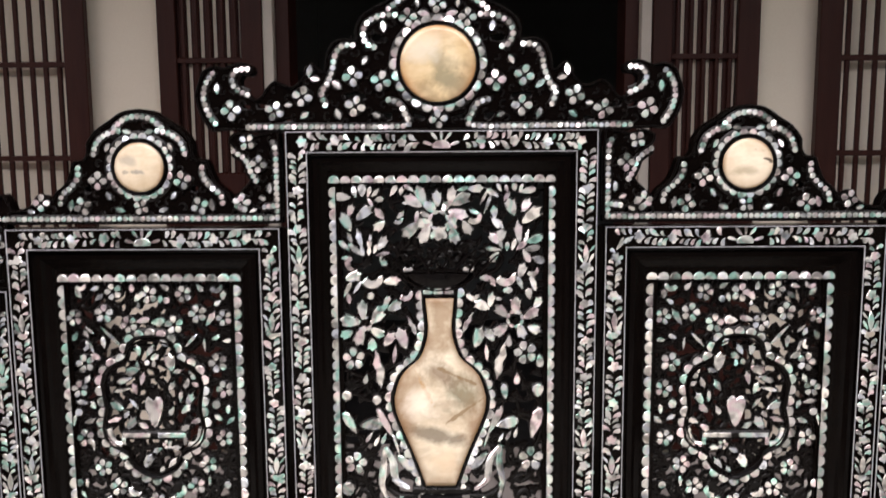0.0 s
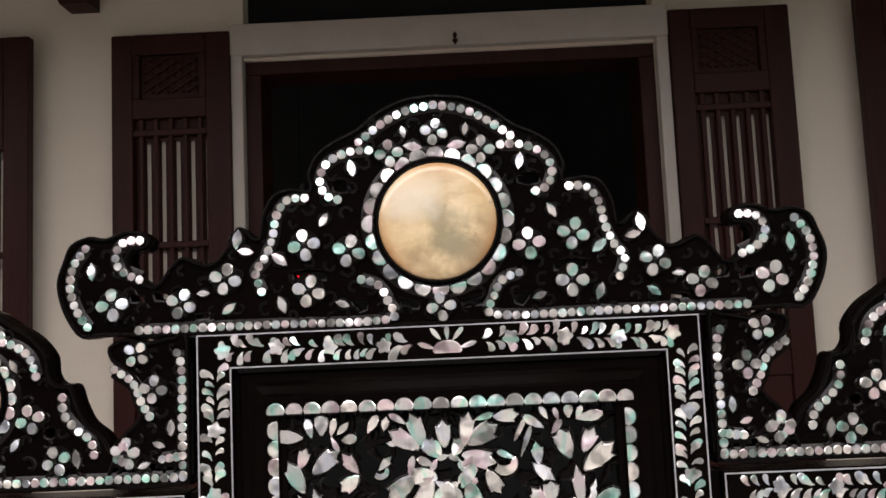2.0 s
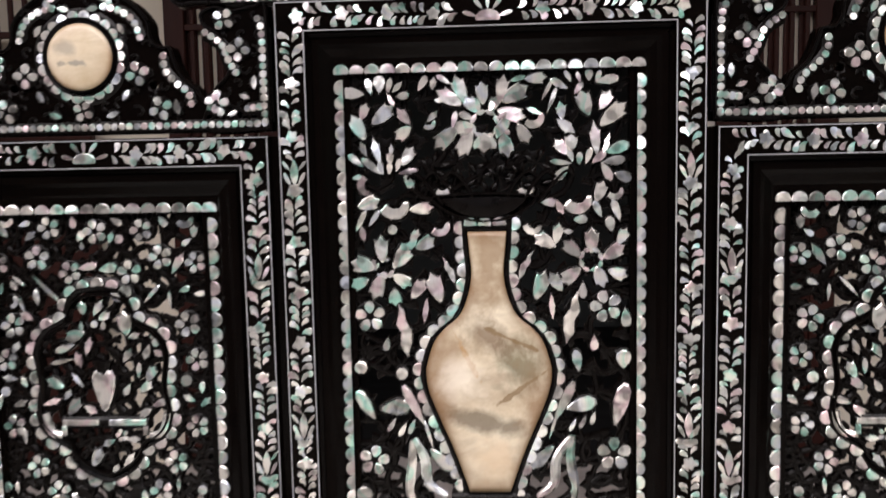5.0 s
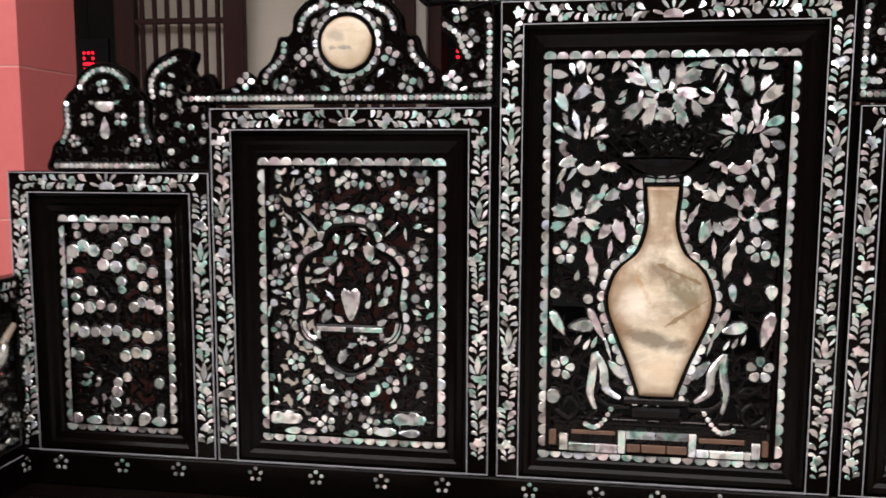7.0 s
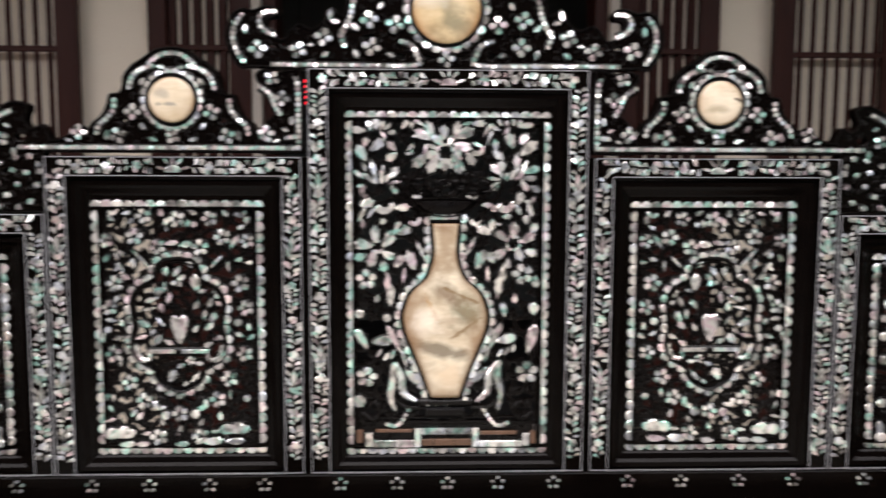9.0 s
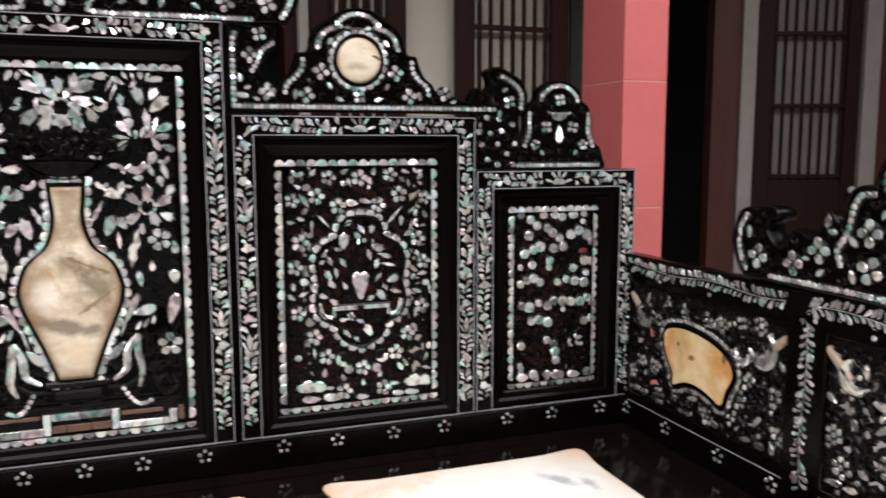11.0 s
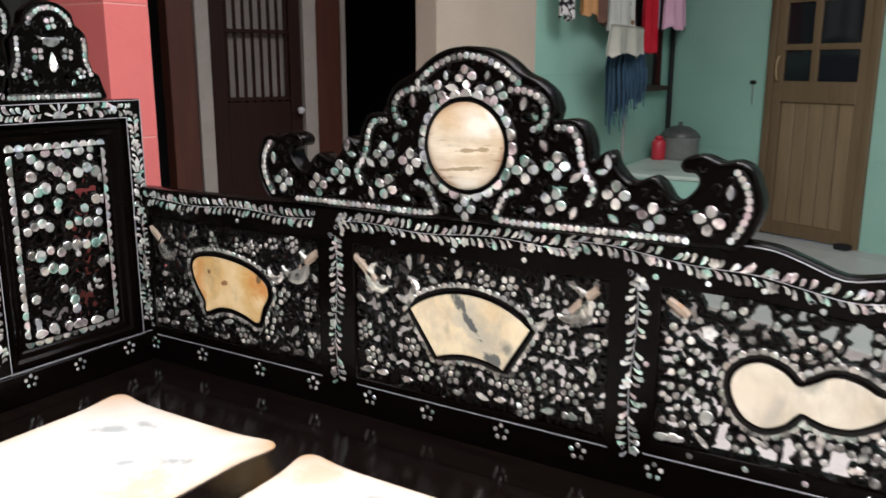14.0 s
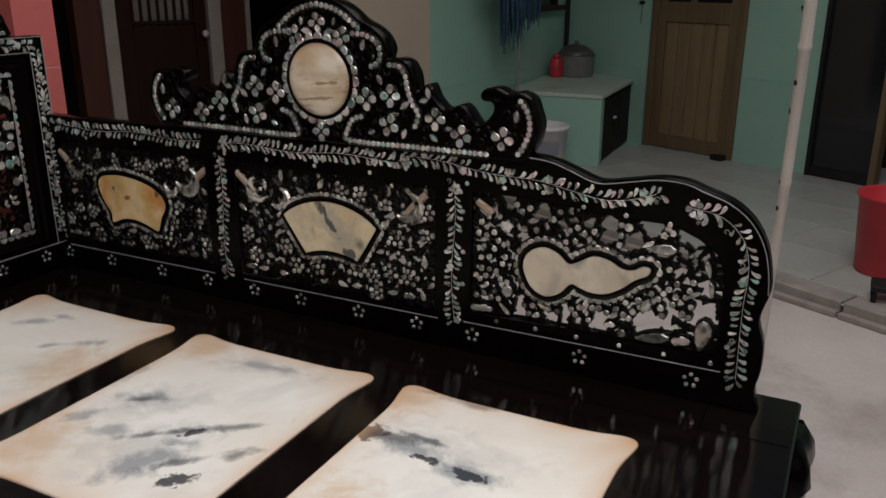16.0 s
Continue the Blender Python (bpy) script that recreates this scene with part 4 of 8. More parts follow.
        for i, j in edges:
            (x0, y0), (x1, y1) = pts[i], pts[j]
            if dist[i, j] < 1e-4:
                continue
            k = r.uniform(-0.28, 0.28)
            mid = ((x0 + x1) / 2 - (y1 - y0) * k, (y0 + y1) / 2 + (x1 - x0) * k)
            line = smooth_line([(x0, y0), mid, (x1, y1)], 3)
            if any(in_outline(q, x, y) for q in gaps for x, y in line):
                continue
            g.ribbon(line, half * r.uniform(0.8, 1.25), w0, w1 - r.uniform(0.0005, 0.004))
        for x, y in pts:
            for d, q in ((x - region[0], (region[0] - 0.004, y)), (region[1] - x, (region[1] + 0.004, y)), (y - region[2], (x, region[2] - 0.004)), (region[3] - y, (x, region[3] + 0.004))):
                if d < 0.034:
                    k = r.uniform(-0.3, 0.3) * d
                    g.ribbon(smooth_line([(x, y), ((x + q[0]) / 2 + k, (y + q[1]) / 2 + k), q], 3), half, w0, w1 - 0.002)
        if self.flip:
            g.v = [(-x, y, z) for x, y, z in g.v]
            g.f = [tuple(reversed(f)) for f in g.f]
        tagged(part(name, g.mesh(name, self.m), carved, parent, "pierced black carved vine work"), kind="stuff")


def scatter(region, gap, reject=lambda x, y: False, seed=1, tries=4000):
    """Evenly spread places in a rectangle."""
    r, out = random.Random(seed), []
    for _ in range(tries):
        x, y = r.uniform(region[0], region[1]), r.uniform(region[2], region[3])
        if not reject(x, y) and all((x - a) ** 2 + (y - b) ** 2 > gap * gap for a, b in out):
            out.append((x, y))
    return out


def in_outline(line, x, y):
    inside = False
    for (x0, y0), (x1, y1) in zip(line, line[1:] + line[:1]):
        if (y0 > y) != (y1 > y) and x < (x1 - x0) * (y - y0) / (y1 - y0) + x0:
            inside = not inside
    return inside


def widen(line, d):
    n, out = len(line), []
    for i in range(n):
        (ax, ay), (bx, by) = line[i - 1], line[(i + 1) % n]
        k = math.hypot(bx - ax, by - ay) or 1
        nx, ny = (by - ay) / k, -(bx - ax) / k
        out.append((line[i][0] + nx * d, line[i][1] + ny * d))
    area = sum(x0 * y1 - x1 * y0 for (x0, y0), (x1, y1) in zip(line, line[1:] + line[:1]))
    return out if area > 0 else widen_back(line, out)


def widen_back(line, out):
    return [(2 * x - a, 2 * y - b) for (x, y), (a, b) in zip(line, out)]


def flip_lines(lines, flip):
    return [mirror(p) for p in lines] if flip else lines


def board(name, outlines, w0, w1, mat, parent, m, flip=False, label="", bevel=0.002):
    return part(name, plate(name, flip_lines(outlines, flip), w0, w1, bevel, m), mat, parent, label)


def wire_frame(rect, d, low, parent, m, flip):
    g = panel_frame(*rect, [(d, 0.0195), (d, 0.0212), (d + 0.0015, 0.0212), (d + 0.0015, 0.0195)], low)
    if flip:
        g.v = [(-x, y, z) for x, y, z in g.v]
        g.f = [tuple(reversed(f)) for f in g.f]
    part("wire_inlay", g.mesh("wire_inlay", m), silver_wire, parent, "thin silvery wire line")


def frame_inlay(key, bead_step):
    """Wire lines, vine borders and the scalloped border of one back panel."""
    kind, flip = key
    outer, bead = PANELS[kind]
    u0, u1, v0, v1 = outer
    own = panels[key]
    for d in (0.0015, 0.0385):
        wire_frame(outer, d, 0.043 if d > 0.01 else 0.0, own, BACKM, flip)
    d, v = 0.0205, v1 - 0.0205
    a = Inlay(BACKM, flip)
    for x in (u0 + d, u1 - d):
        cut = [v0 + 0.006] + [v0 + (v1 - v0) * k for k in (0.30, 0.72)] + [v - 0.010]
        for y0, y1 in zip(cut, cut[1:]):
            a.vine([(x, y0 + 0.022), (x, y1 - 0.020)], 0.0100, 0.0080, 0.020, 8, 0.0100, 1.24, 0.0020, 58, 7)
        for y in cut[1:-1]:
            a.put("pearl_petal", x, y + 0.006, 0.0185, radians(90), 0.0203, 0.62)
            a.put("pearl_scallop", x, y - 0.016, 0.0095, math.pi, 0.0201)
            for t in (-1, 1):
                a.put("pearl_lobe", x + t * 0.0095, y - 0.002, 0.0105, radians(90 - t * 28), 0.0202, 0.62)
                a.put("pearl_lobe", x + t * 0.0110, y + 0.016, 0.0085, radians(90 - t * 40), 0.0202, 0.6)
    mid = (u0 + u1) / 2
    a.vine([(mid - 0.038, v), (u0 + 0.034, v)], 0.0100, 0.0080, 0.020, 6, 0.0100, 1.24, 0.0020, 58, 6)
    a.vine([(mid + 0.038, v), (u1 - 0.034, v)], 0.0100, 0.0080, 0.020, 6, 0.0100, 1.24, 0.0020, 58, 6)
    a.put("pearl_scallop", mid, v - 0.0095, 0.0165, 0, 0.0201, 0.72)
    for t in (-1, 1):
        a.put("pearl_lobe", mid + t * 0.0235, v - 0.004, 0.0100, radians(90 - t * 72), 0.0202, 0.7)
        a.put("pearl_lobe", mid + t * 0.0125, v + 0.0090, 0.0095, radians(90 - t * 40), 0.0202, 0.7)
    a.put("pearl_lobe", mid, v + 0.0105, 0.0085, radians(90), 0.0203, 0.75)
    b0, b1, c0, c1 = bead
    h = bead_step * 0.42
    a.line([(b0 + h, c1 - h), (b1 - h, c1 - h)], bead_step, "pearl_scallop", bead_step * 0.525, 0.0003)
    a.line([(b0 + h, c0 + h), (b1 - h, c0 + h)], bead_step, "pearl_scallop", bead_step * 0.525, 0.0003, turn=math.pi)
    a.line([(b0 + h, c0 + h + bead_step), (b0 + h, c1 - h - bead_step)], bead_step, "pearl_scallop", bead_step * 0.525, 0.0003)
    a.line([(b1 - h, c0 + h + bead_step), (b1 - h, c1 - h - bead_step)], bead_step, "pearl_scallop", bead_step * 0.525, 0.0003, turn=math.pi)
    a.build(own, ("pearl_leaf", "pearl_blossom", "pearl_lobe"))
    k = bead_step * 0.60
    lip = Geo().ribbon(flip_lines([[(b0 + k, c0 + k), (b1 - k, c0 + k), (b1 - k, c1 - k), (b0 + k, c1 - k)]], flip)[0], 0.0016, -0.004, 0.0040, True)
    part("lip", lip.mesh("lip", BACKM), lacquer, own, "thin raised black lip inside the scallops")


for key in panels:
    frame_inlay(key, {"center": 0.0207, "mid": 0.0217, "low": 0.0205}[key[0]])


# ---- centre panel: marble vase among lotus sprays ----
def vase_outline(grow=0.0):
    half = [(0.0265, 1.088), (0.0245, 1.062), (0.0220, 1.032), (0.0265, 1.003), (0.039, 0.974), (0.0605, 0.955), (0.075, 0.936), (0.084, 0.909), (0.0865, 0.892), (0.082, 0.864), (0.066, 0.823), (0.050, 0.785), (0.036, 0.746), (0.0285, 0.724)]
    line = smooth_line(half, 4)
    line = [(x + grow, y + (grow if i < 3 else -grow if i > len(line) - 3 else 0)) for i, (x, y) in enumerate(line)]
    return [(x - 0.0055, y) for x, y in line] + [(-x - 0.0055, y) for x, y in reversed(line)]


own = panels["center", False]
board("vase_ground", [vase_outline(0.0215)], -0.016, 0.001, carved, own, BACKM)
rows = ((1, 0.0015), (1, 0.0050), (0.97, 0.0068), (0.90, 0.0075), (0.76, 0.0078), (0.4, 0.0080), (0.02, 0.0080))
line = vase_outline()
g = Geo().loft([[(-0.0055 + (x + 0.0055) * k, 0.908 + (y - 0.908) * (0.5 + 0.5 * k if k < 0.95 else 1), w) for x, y in reversed(line)] for k, w in rows])
d = g.mesh("marble_vase", BACKM, True)
stain = d.attributes.new("rim", "FLOAT", "POINT")
for i in range(len(d.vertices)):
    stain.data[i].value = (0.9, 0.9, 0.8, 0.45, 0.12, 0, 0)[i // len(line)]
vase = part("marble_vase", d, vase_marble, own, "cream marble vase with brown veins")
rim = vase_outline(0.0014)
g = Geo().ribbon(rim, 0.0020, 0.0, 0.0058, True)
part("vase_rim", g.mesh("vase_rim", BACKM), lacquer, own)
a = Inlay(BACKM)
a.line(vase_outline(0.0100), 0.0194, "pearl_scallop", 0.0099, 0.0016, True, 0)
a.grow = 1.12
for k in range(8):
    t = radians(22 + 45 * k)
    a.put("pearl_lobe", -0.006 + 0.0270 * math.cos(t), 1.233 + 0.0270 * math.sin(t), 0.0100, t, 0.0010, 1.05)
# lotus, peony and leaf sprays, and a long-tailed bird on either side of the vase
a.sow("bead", (-0.134, 1.092, 0.006, 0, 1), (-0.148, 1.029, 0.005, 0, 1), (-0.183, 0.9, 0.0085, 0, 1), (-0.126, 0.891, 0.008, 0, 1), (-0.184, 0.715, 0.0125, 2, 1))
a.sow("tear", (-0.133, 1.202, 0.006, 90, 1), (-0.146, 0.933, 0.0092, 77, 1), (0.182, 0.968, 0.0125, 95, 1), (0.139, 0.933, 0.011, 90, 1))
a.sow("flame", (-0.121, 0.953, 0.0347, 97, 0.9), (-0.057, 1.035, 0.019, 113, 0.9), (0.156, 1.203, 0.0138, 71, 1.1), (0.046, 1.041, 0.0192, 65, -0.9), (0.108, 0.969, 0.0346, 79, -0.9))
a.sow("flower", (-0.168, 0.972, 0.0184, 77, 1), (0.155, 0.983, 0.019, 88, 1), (-0.168, 0.767, 0.0188, 61, 1), (0.166, 0.776, 0.0204, 73, 1))
a.sow("frond", (-0.115, 1.244, 0.0128, 129, 0.9), (-0.171, 1.201, 0.0103, 113, 0.7), (-0.153, 1.198, 0.0176, 105, 0.55), (-0.11, 1.157, 0.0121, 300, 0.8), (-0.075, 1.287, 0.0076, 79, 1), (-0.077, 1.243, 0.0096, 47, 0.8), (0.096, 1.247, 0.0111, 98, 1), (0.101, 1.228, 0.0139, 322, 0.9), (0.141, 1.208, 0.0211, 97, 0.55), (0.096, 1.164, 0.0138, 229, 0.8), (0.079, 1.126, 0.0105, 3, 1), (0.093, 1.12, 0.0107, 298, 0.8))
a.sow("lobe", (-0.184, 1.277, 0.0141, 174, 1.1), (-0.161, 1.286, 0.0103, 104, 1), (-0.147, 1.289, 0.011, 90, 1.5), (-0.134, 1.286, 0.0092, 77, 0.9), (-0.132, 1.267, 0.0085, 298, 0.8), (-0.116, 1.272, 0.0081, 7, 1.4), (-0.182, 1.187, 0.0124, 140, 0.8), (-0.161, 1.179, 0.0149, 140, 0.7), (-0.148, 1.176, 0.0084, 107, 1), (-0.136, 1.175, 0.007, 86, 1.2), (-0.124, 1.18, 0.0084, 73, 1), (-0.11, 1.171, 0.0122, 9, 0.7), (-0.181, 1.164, 0.0061, 9, 1.2), (-0.177, 1.105, 0.0145, 63, 0.6))
a.sow("lobe", (-0.159, 1.108, 0.0115, 56, 0.7), (-0.16, 1.044, 0.0073, 106, 0.8), (-0.139, 1.031, 0.0067, 42, 0.9), (0.017, 1.227, 0.0139, 60, 1.1), (-0.047, 1.239, 0.0107, 79, 0.8), (-0.089, 1.288, 0.0105, 59, 1), (-0.061, 1.293, 0.0101, 147, 0.8), (0.038, 1.291, 0.0098, 15, 0.8), (0.077, 1.275, 0.0134, 63, 0.45), (0.084, 1.263, 0.0166, 69, 0.4), (0.06, 1.248, 0.0098, 156, 0.8), (0.093, 1.283, 0.0117, 149, 0.9), (0.105, 1.293, 0.0081, 120, 0.9), (0.119, 1.291, 0.0068, 107, 0.9))
a.sow("lobe", (0.133, 1.294, 0.0075, 90, 1.5), (0.145, 1.292, 0.0076, 67, 1), (0.157, 1.287, 0.0137, 10, 0.9), (0.119, 1.277, 0.0086, 54, 1), (0.171, 1.197, 0.0144, 20, 1.1), (0.166, 1.18, 0.0136, 6, 1), (0.108, 1.189, 0.009, 109, 1), (0.12, 1.184, 0.0075, 86, 1.2), (0.132, 1.187, 0.01, 72, 0.9), (0.146, 1.185, 0.0103, 39, 1.1), (0.095, 1.179, 0.0131, 173, 0.6), (0.156, 1.166, 0.0125, 299, 1), (0.178, 1.159, 0.0108, 338, 1.4), (0.121, 1.102, 0.0085, 0, 1.5))
a.sow("lobe", (0.144, 1.116, 0.011, 114, 0.9), (0.169, 1.114, 0.0142, 108, 0.8), (0.161, 1.095, 0.0096, 99, 1.4), (0.124, 1.005, 0.01, 270, 1.2), (0.116, 0.908, 0.0136, 98, 1), (0.179, 0.91, 0.0115, 90, 1.8), (0.01, 1.237, 0.0063, 108, 1.2), (0.002, 1.247, 0.0063, 151, 1.2), (-0.011, 1.248, 0.0062, 194, 1.2), (-0.021, 1.24, 0.0063, 241, 1.2), (-0.022, 1.228, 0.0063, 288, 1.2), (-0.014, 1.218, 0.0063, 331, 1.2), (-0.001, 1.216, 0.0063, 18, 1.2), (0.009, 1.224, 0.0063, 61, 1.2))
a.sow("lobe", (0.148, 1.051, 0.0057, 105, 1.2), (0.142, 1.06, 0.0056, 153, 1.2), (0.131, 1.061, 0.0057, 195, 1.2), (0.123, 1.054, 0.0058, 239, 1.2), (0.122, 1.043, 0.0057, 285, 1.2), (0.128, 1.035, 0.0051, 331, 1.2), (0.139, 1.034, 0.0052, 17, 1.2), (0.147, 1.04, 0.0056, 63, 1.2), (-0.133, 1.042, 0.0041, 104, 1.2), (-0.144, 1.051, 0.0045, 180, 1.2), (-0.156, 1.043, 0.0043, 249, 1.2), (-0.153, 1.029, 0.0046, 319, 1.2), (-0.138, 1.029, 0.0043, 36, 1.2), (-0.178, 0.847, 0.0215, 121, 0.8))
a.sow("lobe", (-0.136, 0.843, 0.0201, 6, 1.1), (-0.142, 0.818, 0.0094, 238, 0.8), (-0.127, 0.811, 0.0103, 241, 0.8), (-0.114, 0.815, 0.0103, 247, 0.8), (-0.111, 0.847, 0.0286, 117, 0.5), (-0.09, 0.804, 0.0183, 107, 0.3), (-0.073, 0.767, 0.0198, 317, 0.9), (0.175, 0.847, 0.0277, 77, 0.8), (0.122, 0.846, 0.019, 14, 1.1), (0.109, 0.817, 0.0085, 242, 0.8), (0.123, 0.821, 0.0089, 243, 0.8), (0.137, 0.827, 0.0089, 254, 0.8), (0.098, 0.851, 0.0288, 64, 0.5), (0.082, 0.815, 0.0157, 73, 0.3))
a.sow("lobe", (0.067, 0.771, 0.0198, 225, 0.9))
a.sow("petal", (-0.123, 1.284, 0.0092, 45, 0.8), (-0.175, 1.087, 0.0107, 101, 0.8), (-0.091, 0.98, 0.0166, 263, 0.45), (-0.067, 1.265, 0.0061, 171, 1), (0.104, 1.086, 0.0065, 356, 1), (0.082, 0.984, 0.017, 273, 0.45))
a.sow("tulip", (-0.144, 1.247, 0.017, 40, 0.8), (-0.169, 1.252, 0.0106, 71, 0.9), (-0.177, 1.231, 0.017, 118, 0.8), (-0.116, 1.223, 0.0121, 218, 1), (-0.135, 1.189, 0.0075, 86, 1), (-0.111, 1.191, 0.013, 58, 0.9), (-0.166, 1.128, 0.0142, 18, 1), (-0.094, 1.12, 0.015, 4, 0.8), (-0.104, 1.083, 0.009, 56, 0.9), (-0.09, 1.072, 0.0132, 29, 1), (-0.15, 1.065, 0.0165, 93, 0.8), (-0.175, 1.044, 0.0155, 165, 1), (-0.122, 1.054, 0.0161, 54, 1), (-0.123, 1.022, 0.0139, 330, 0.9))
a.sow("tulip", (-0.156, 1.014, 0.0166, 249, 0.9), (-0.181, 1.019, 0.0117, 200, 1), (-0.133, 0.999, 0.011, 273, 1.2), (-0.101, 1.009, 0.0143, 54, 0.9), (-0.076, 1.011, 0.0187, 110, 0.8), (-0.038, 1.278, 0.0182, 111, 0.7), (-0.009, 1.273, 0.0135, 94, 0.9), (0.017, 1.277, 0.0173, 80, 0.7), (-0.053, 1.268, 0.0175, 149, 0.8), (-0.023, 1.258, 0.0124, 130, 1), (0.034, 1.271, 0.0177, 29, 0.9), (0.006, 1.258, 0.0105, 65, 1), (0.029, 1.245, 0.0177, 344, 0.8), (-0.035, 1.229, 0.0141, 188, 0.9))
a.sow("tulip", (-0.032, 1.208, 0.0183, 244, 0.8), (-0.007, 1.208, 0.012, 268, 1.3), (0.021, 1.205, 0.0154, 283, 0.9), (-0.058, 1.216, 0.0188, 220, 0.8), (0.045, 1.219, 0.0136, 298, 0.9), (0.062, 1.291, 0.0135, 4, 0.8), (0.127, 1.257, 0.016, 110, 0.9), (0.154, 1.26, 0.0132, 61, 0.9), (0.164, 1.241, 0.0202, 40, 0.75), (0.109, 1.205, 0.0105, 87, 1.2), (0.096, 1.199, 0.0121, 128, 0.9), (0.147, 1.139, 0.0128, 69, 0.9), (0.177, 1.078, 0.011, 60, 1), (0.09, 1.083, 0.0132, 79, 0.8))
a.sow("tulip", (0.074, 1.073, 0.015, 150, 0.9), (0.136, 1.072, 0.016, 90, 0.85), (0.11, 1.062, 0.0142, 138, 0.9), (0.165, 1.057, 0.015, 30, 0.9), (0.171, 1.028, 0.0128, 339, 1), (0.147, 1.024, 0.0142, 288, 0.9), (0.108, 1.026, 0.0154, 216, 0.9), (0.067, 1.012, 0.0187, 70, 0.8), (0.088, 1.017, 0.0133, 124, 0.9))
a.sow("wing", (-0.168, 1.153, 0.0135, 272, 1), (-0.131, 1.124, 0.0185, 358, 1), (-0.064, 1.146, 0.01, 6, 1), (-0.115, 1.076, 0.0132, 29, 1), (-0.069, 1.094, 0.0124, 14, 1), (-0.081, 1.234, 0.0082, 14, 1), (0.059, 1.238, 0.0133, 13, 1), (0.167, 1.138, 0.0107, 11, 1), (0.048, 1.145, 0.0102, 349, 1), (0.117, 1.127, 0.018, 0, 1), (0.056, 1.094, 0.012, 343, 1))
for x0, y0, x1, y1, way in ((-0.126, 0.667, -0.082, 0.696, -1), (0.126, 0.667, 0.077, 0.695, 1)):
    for k in range(9):
        t = k / 8
        a.put("pearl_bead", x0 + (x1 - x0) * t, y0 + (y1 - y0) * t - 0.017 * math.sin(math.pi * t), 0.0046, 0, 0.0015)
for line, wide in (([(-0.114, 0.795), (-0.115, 0.764), (-0.119, 0.722), (-0.109, 0.695)], 0.0068), ([(-0.112, 0.797), (-0.097, 0.769), (-0.092, 0.733), (-0.067, 0.715)], 0.0072),
                   ([(0.109, 0.802), (0.106, 0.770), (0.112, 0.729), (0.106, 0.696)], 0.0068), ([(0.107, 0.800), (0.087, 0.769), (0.083, 0.733), (0.060, 0.714)], 0.0072)):
    pts = smooth_line(line, 5)
    half = [wide * (0.28 + 0.72 * math.sin(math.pi * min(1, 0.12 + 0.80 * i / (len(pts) - 1)))) for i in range(len(pts))]
    part("pearl_plume", Geo().ribbon(pts, half, -0.006, 0.0022).mesh("pearl_plume", BACKM), pearl, own, "long curved shell tail feather")
vase_zone = vase_outline(0.03)
REGION_C = (-0.190, 0.190, 0.622, 1.300)
a.fretwork(own, REGION_C, half=0.0036, extra=0.4, keep_out=vase_zone, fill=0.024)
a.build(own, (), "pearl_feather")

# the black carved basket over the vase
g = Geo()
for u, v in scatter((-0.080, 0.064, 1.142, 1.182), 0.024, seed=8):
    t0 = rnd.uniform(0, 6)
    for k in range(4):
        t = t0 + radians(90 * k + rnd.uniform(-20, 20))
        c, q = math.cos(t), math.sin(t)
        leaf = [(u + 0.013 * c + 0.013 * x * c - 0.0085 * y * q, v + 0.013 * q + 0.013 * x * q + 0.0085 * y * c) for x, y in petal_outline("pearl_frond")]
        g.dome(leaf, -0.010, rnd.uniform(0.006, 0.011), u + 0.013 * c, v + 0.013 * q, 0.45)
for s in (-1, 1):
    for k in range(3):
        g.ribbon(smooth_line([(s * (0.02 + 0.022 * k), 1.125), (s * (0.032 + 0.026 * k), 1.15), (s * (0.05 + 0.026 * k), 1.168), (s * (0.064 + 0.024 * k), 1.160)], 4), 0.0028, -0.010, 0.0035)
bowl = smooth_line([(-0.078, 1.134), (-0.050, 1.112), (-0.010, 1.103), (0.032, 1.110), (0.060, 1.132), (0.030, 1.137), (-0.010, 1.138), (-0.050, 1.137)], 4, True)
g.dome(bowl, -0.012, 0.016, -0.010, 1.122, 0.80)
g.ribbon(widen(bowl, 0.001), 0.0020, -0.010, 0.0048, True)
for s in (-1, 1):
    g.ribbon(smooth_line([(s * 0.075, 1.13), (s * 0.10, 1.14), (s * 0.11, 1.165), (s * 0.092, 1.18), (s * 0.08, 1.165)], 4), 0.004, -0.014, 0.002)
    g.ribbon(smooth_line([(s * 0.18, 0.69), (s * 0.155, 0.675), (s * 0.14, 0.695), (s * 0.155, 0.712), (s * 0.165, 0.698)], 4), 0.005, -0.014, 0.001)
    g.ribbon(smooth_line([(s * 0.05, 0.70), (s * 0.085, 0.70), (s * 0.11, 0.72), (s * 0.10, 0.74)], 4), 0.005, -0.014, 0.001)
g.ribbon([(-0.06, 0.712), (0.05, 0.712)], 0.008, -0.014, 0.004).ribbon([(-0.045, 0.690), (0.035, 0.690)], 0.012, -0.014, 0.001).ribbon([(-0.18, 0.668), (0.18, 0.668)], 0.004, -0.014, -0.003).ribbon([(-0.18, 0.679), (0.18, 0.679)], 0.0025, -0.014, -0.004)
tagged(part("carved_basket", g.mesh("carved_basket", BACKM), carved, own, "black carved flower basket and scrolls"), kind="stuff")

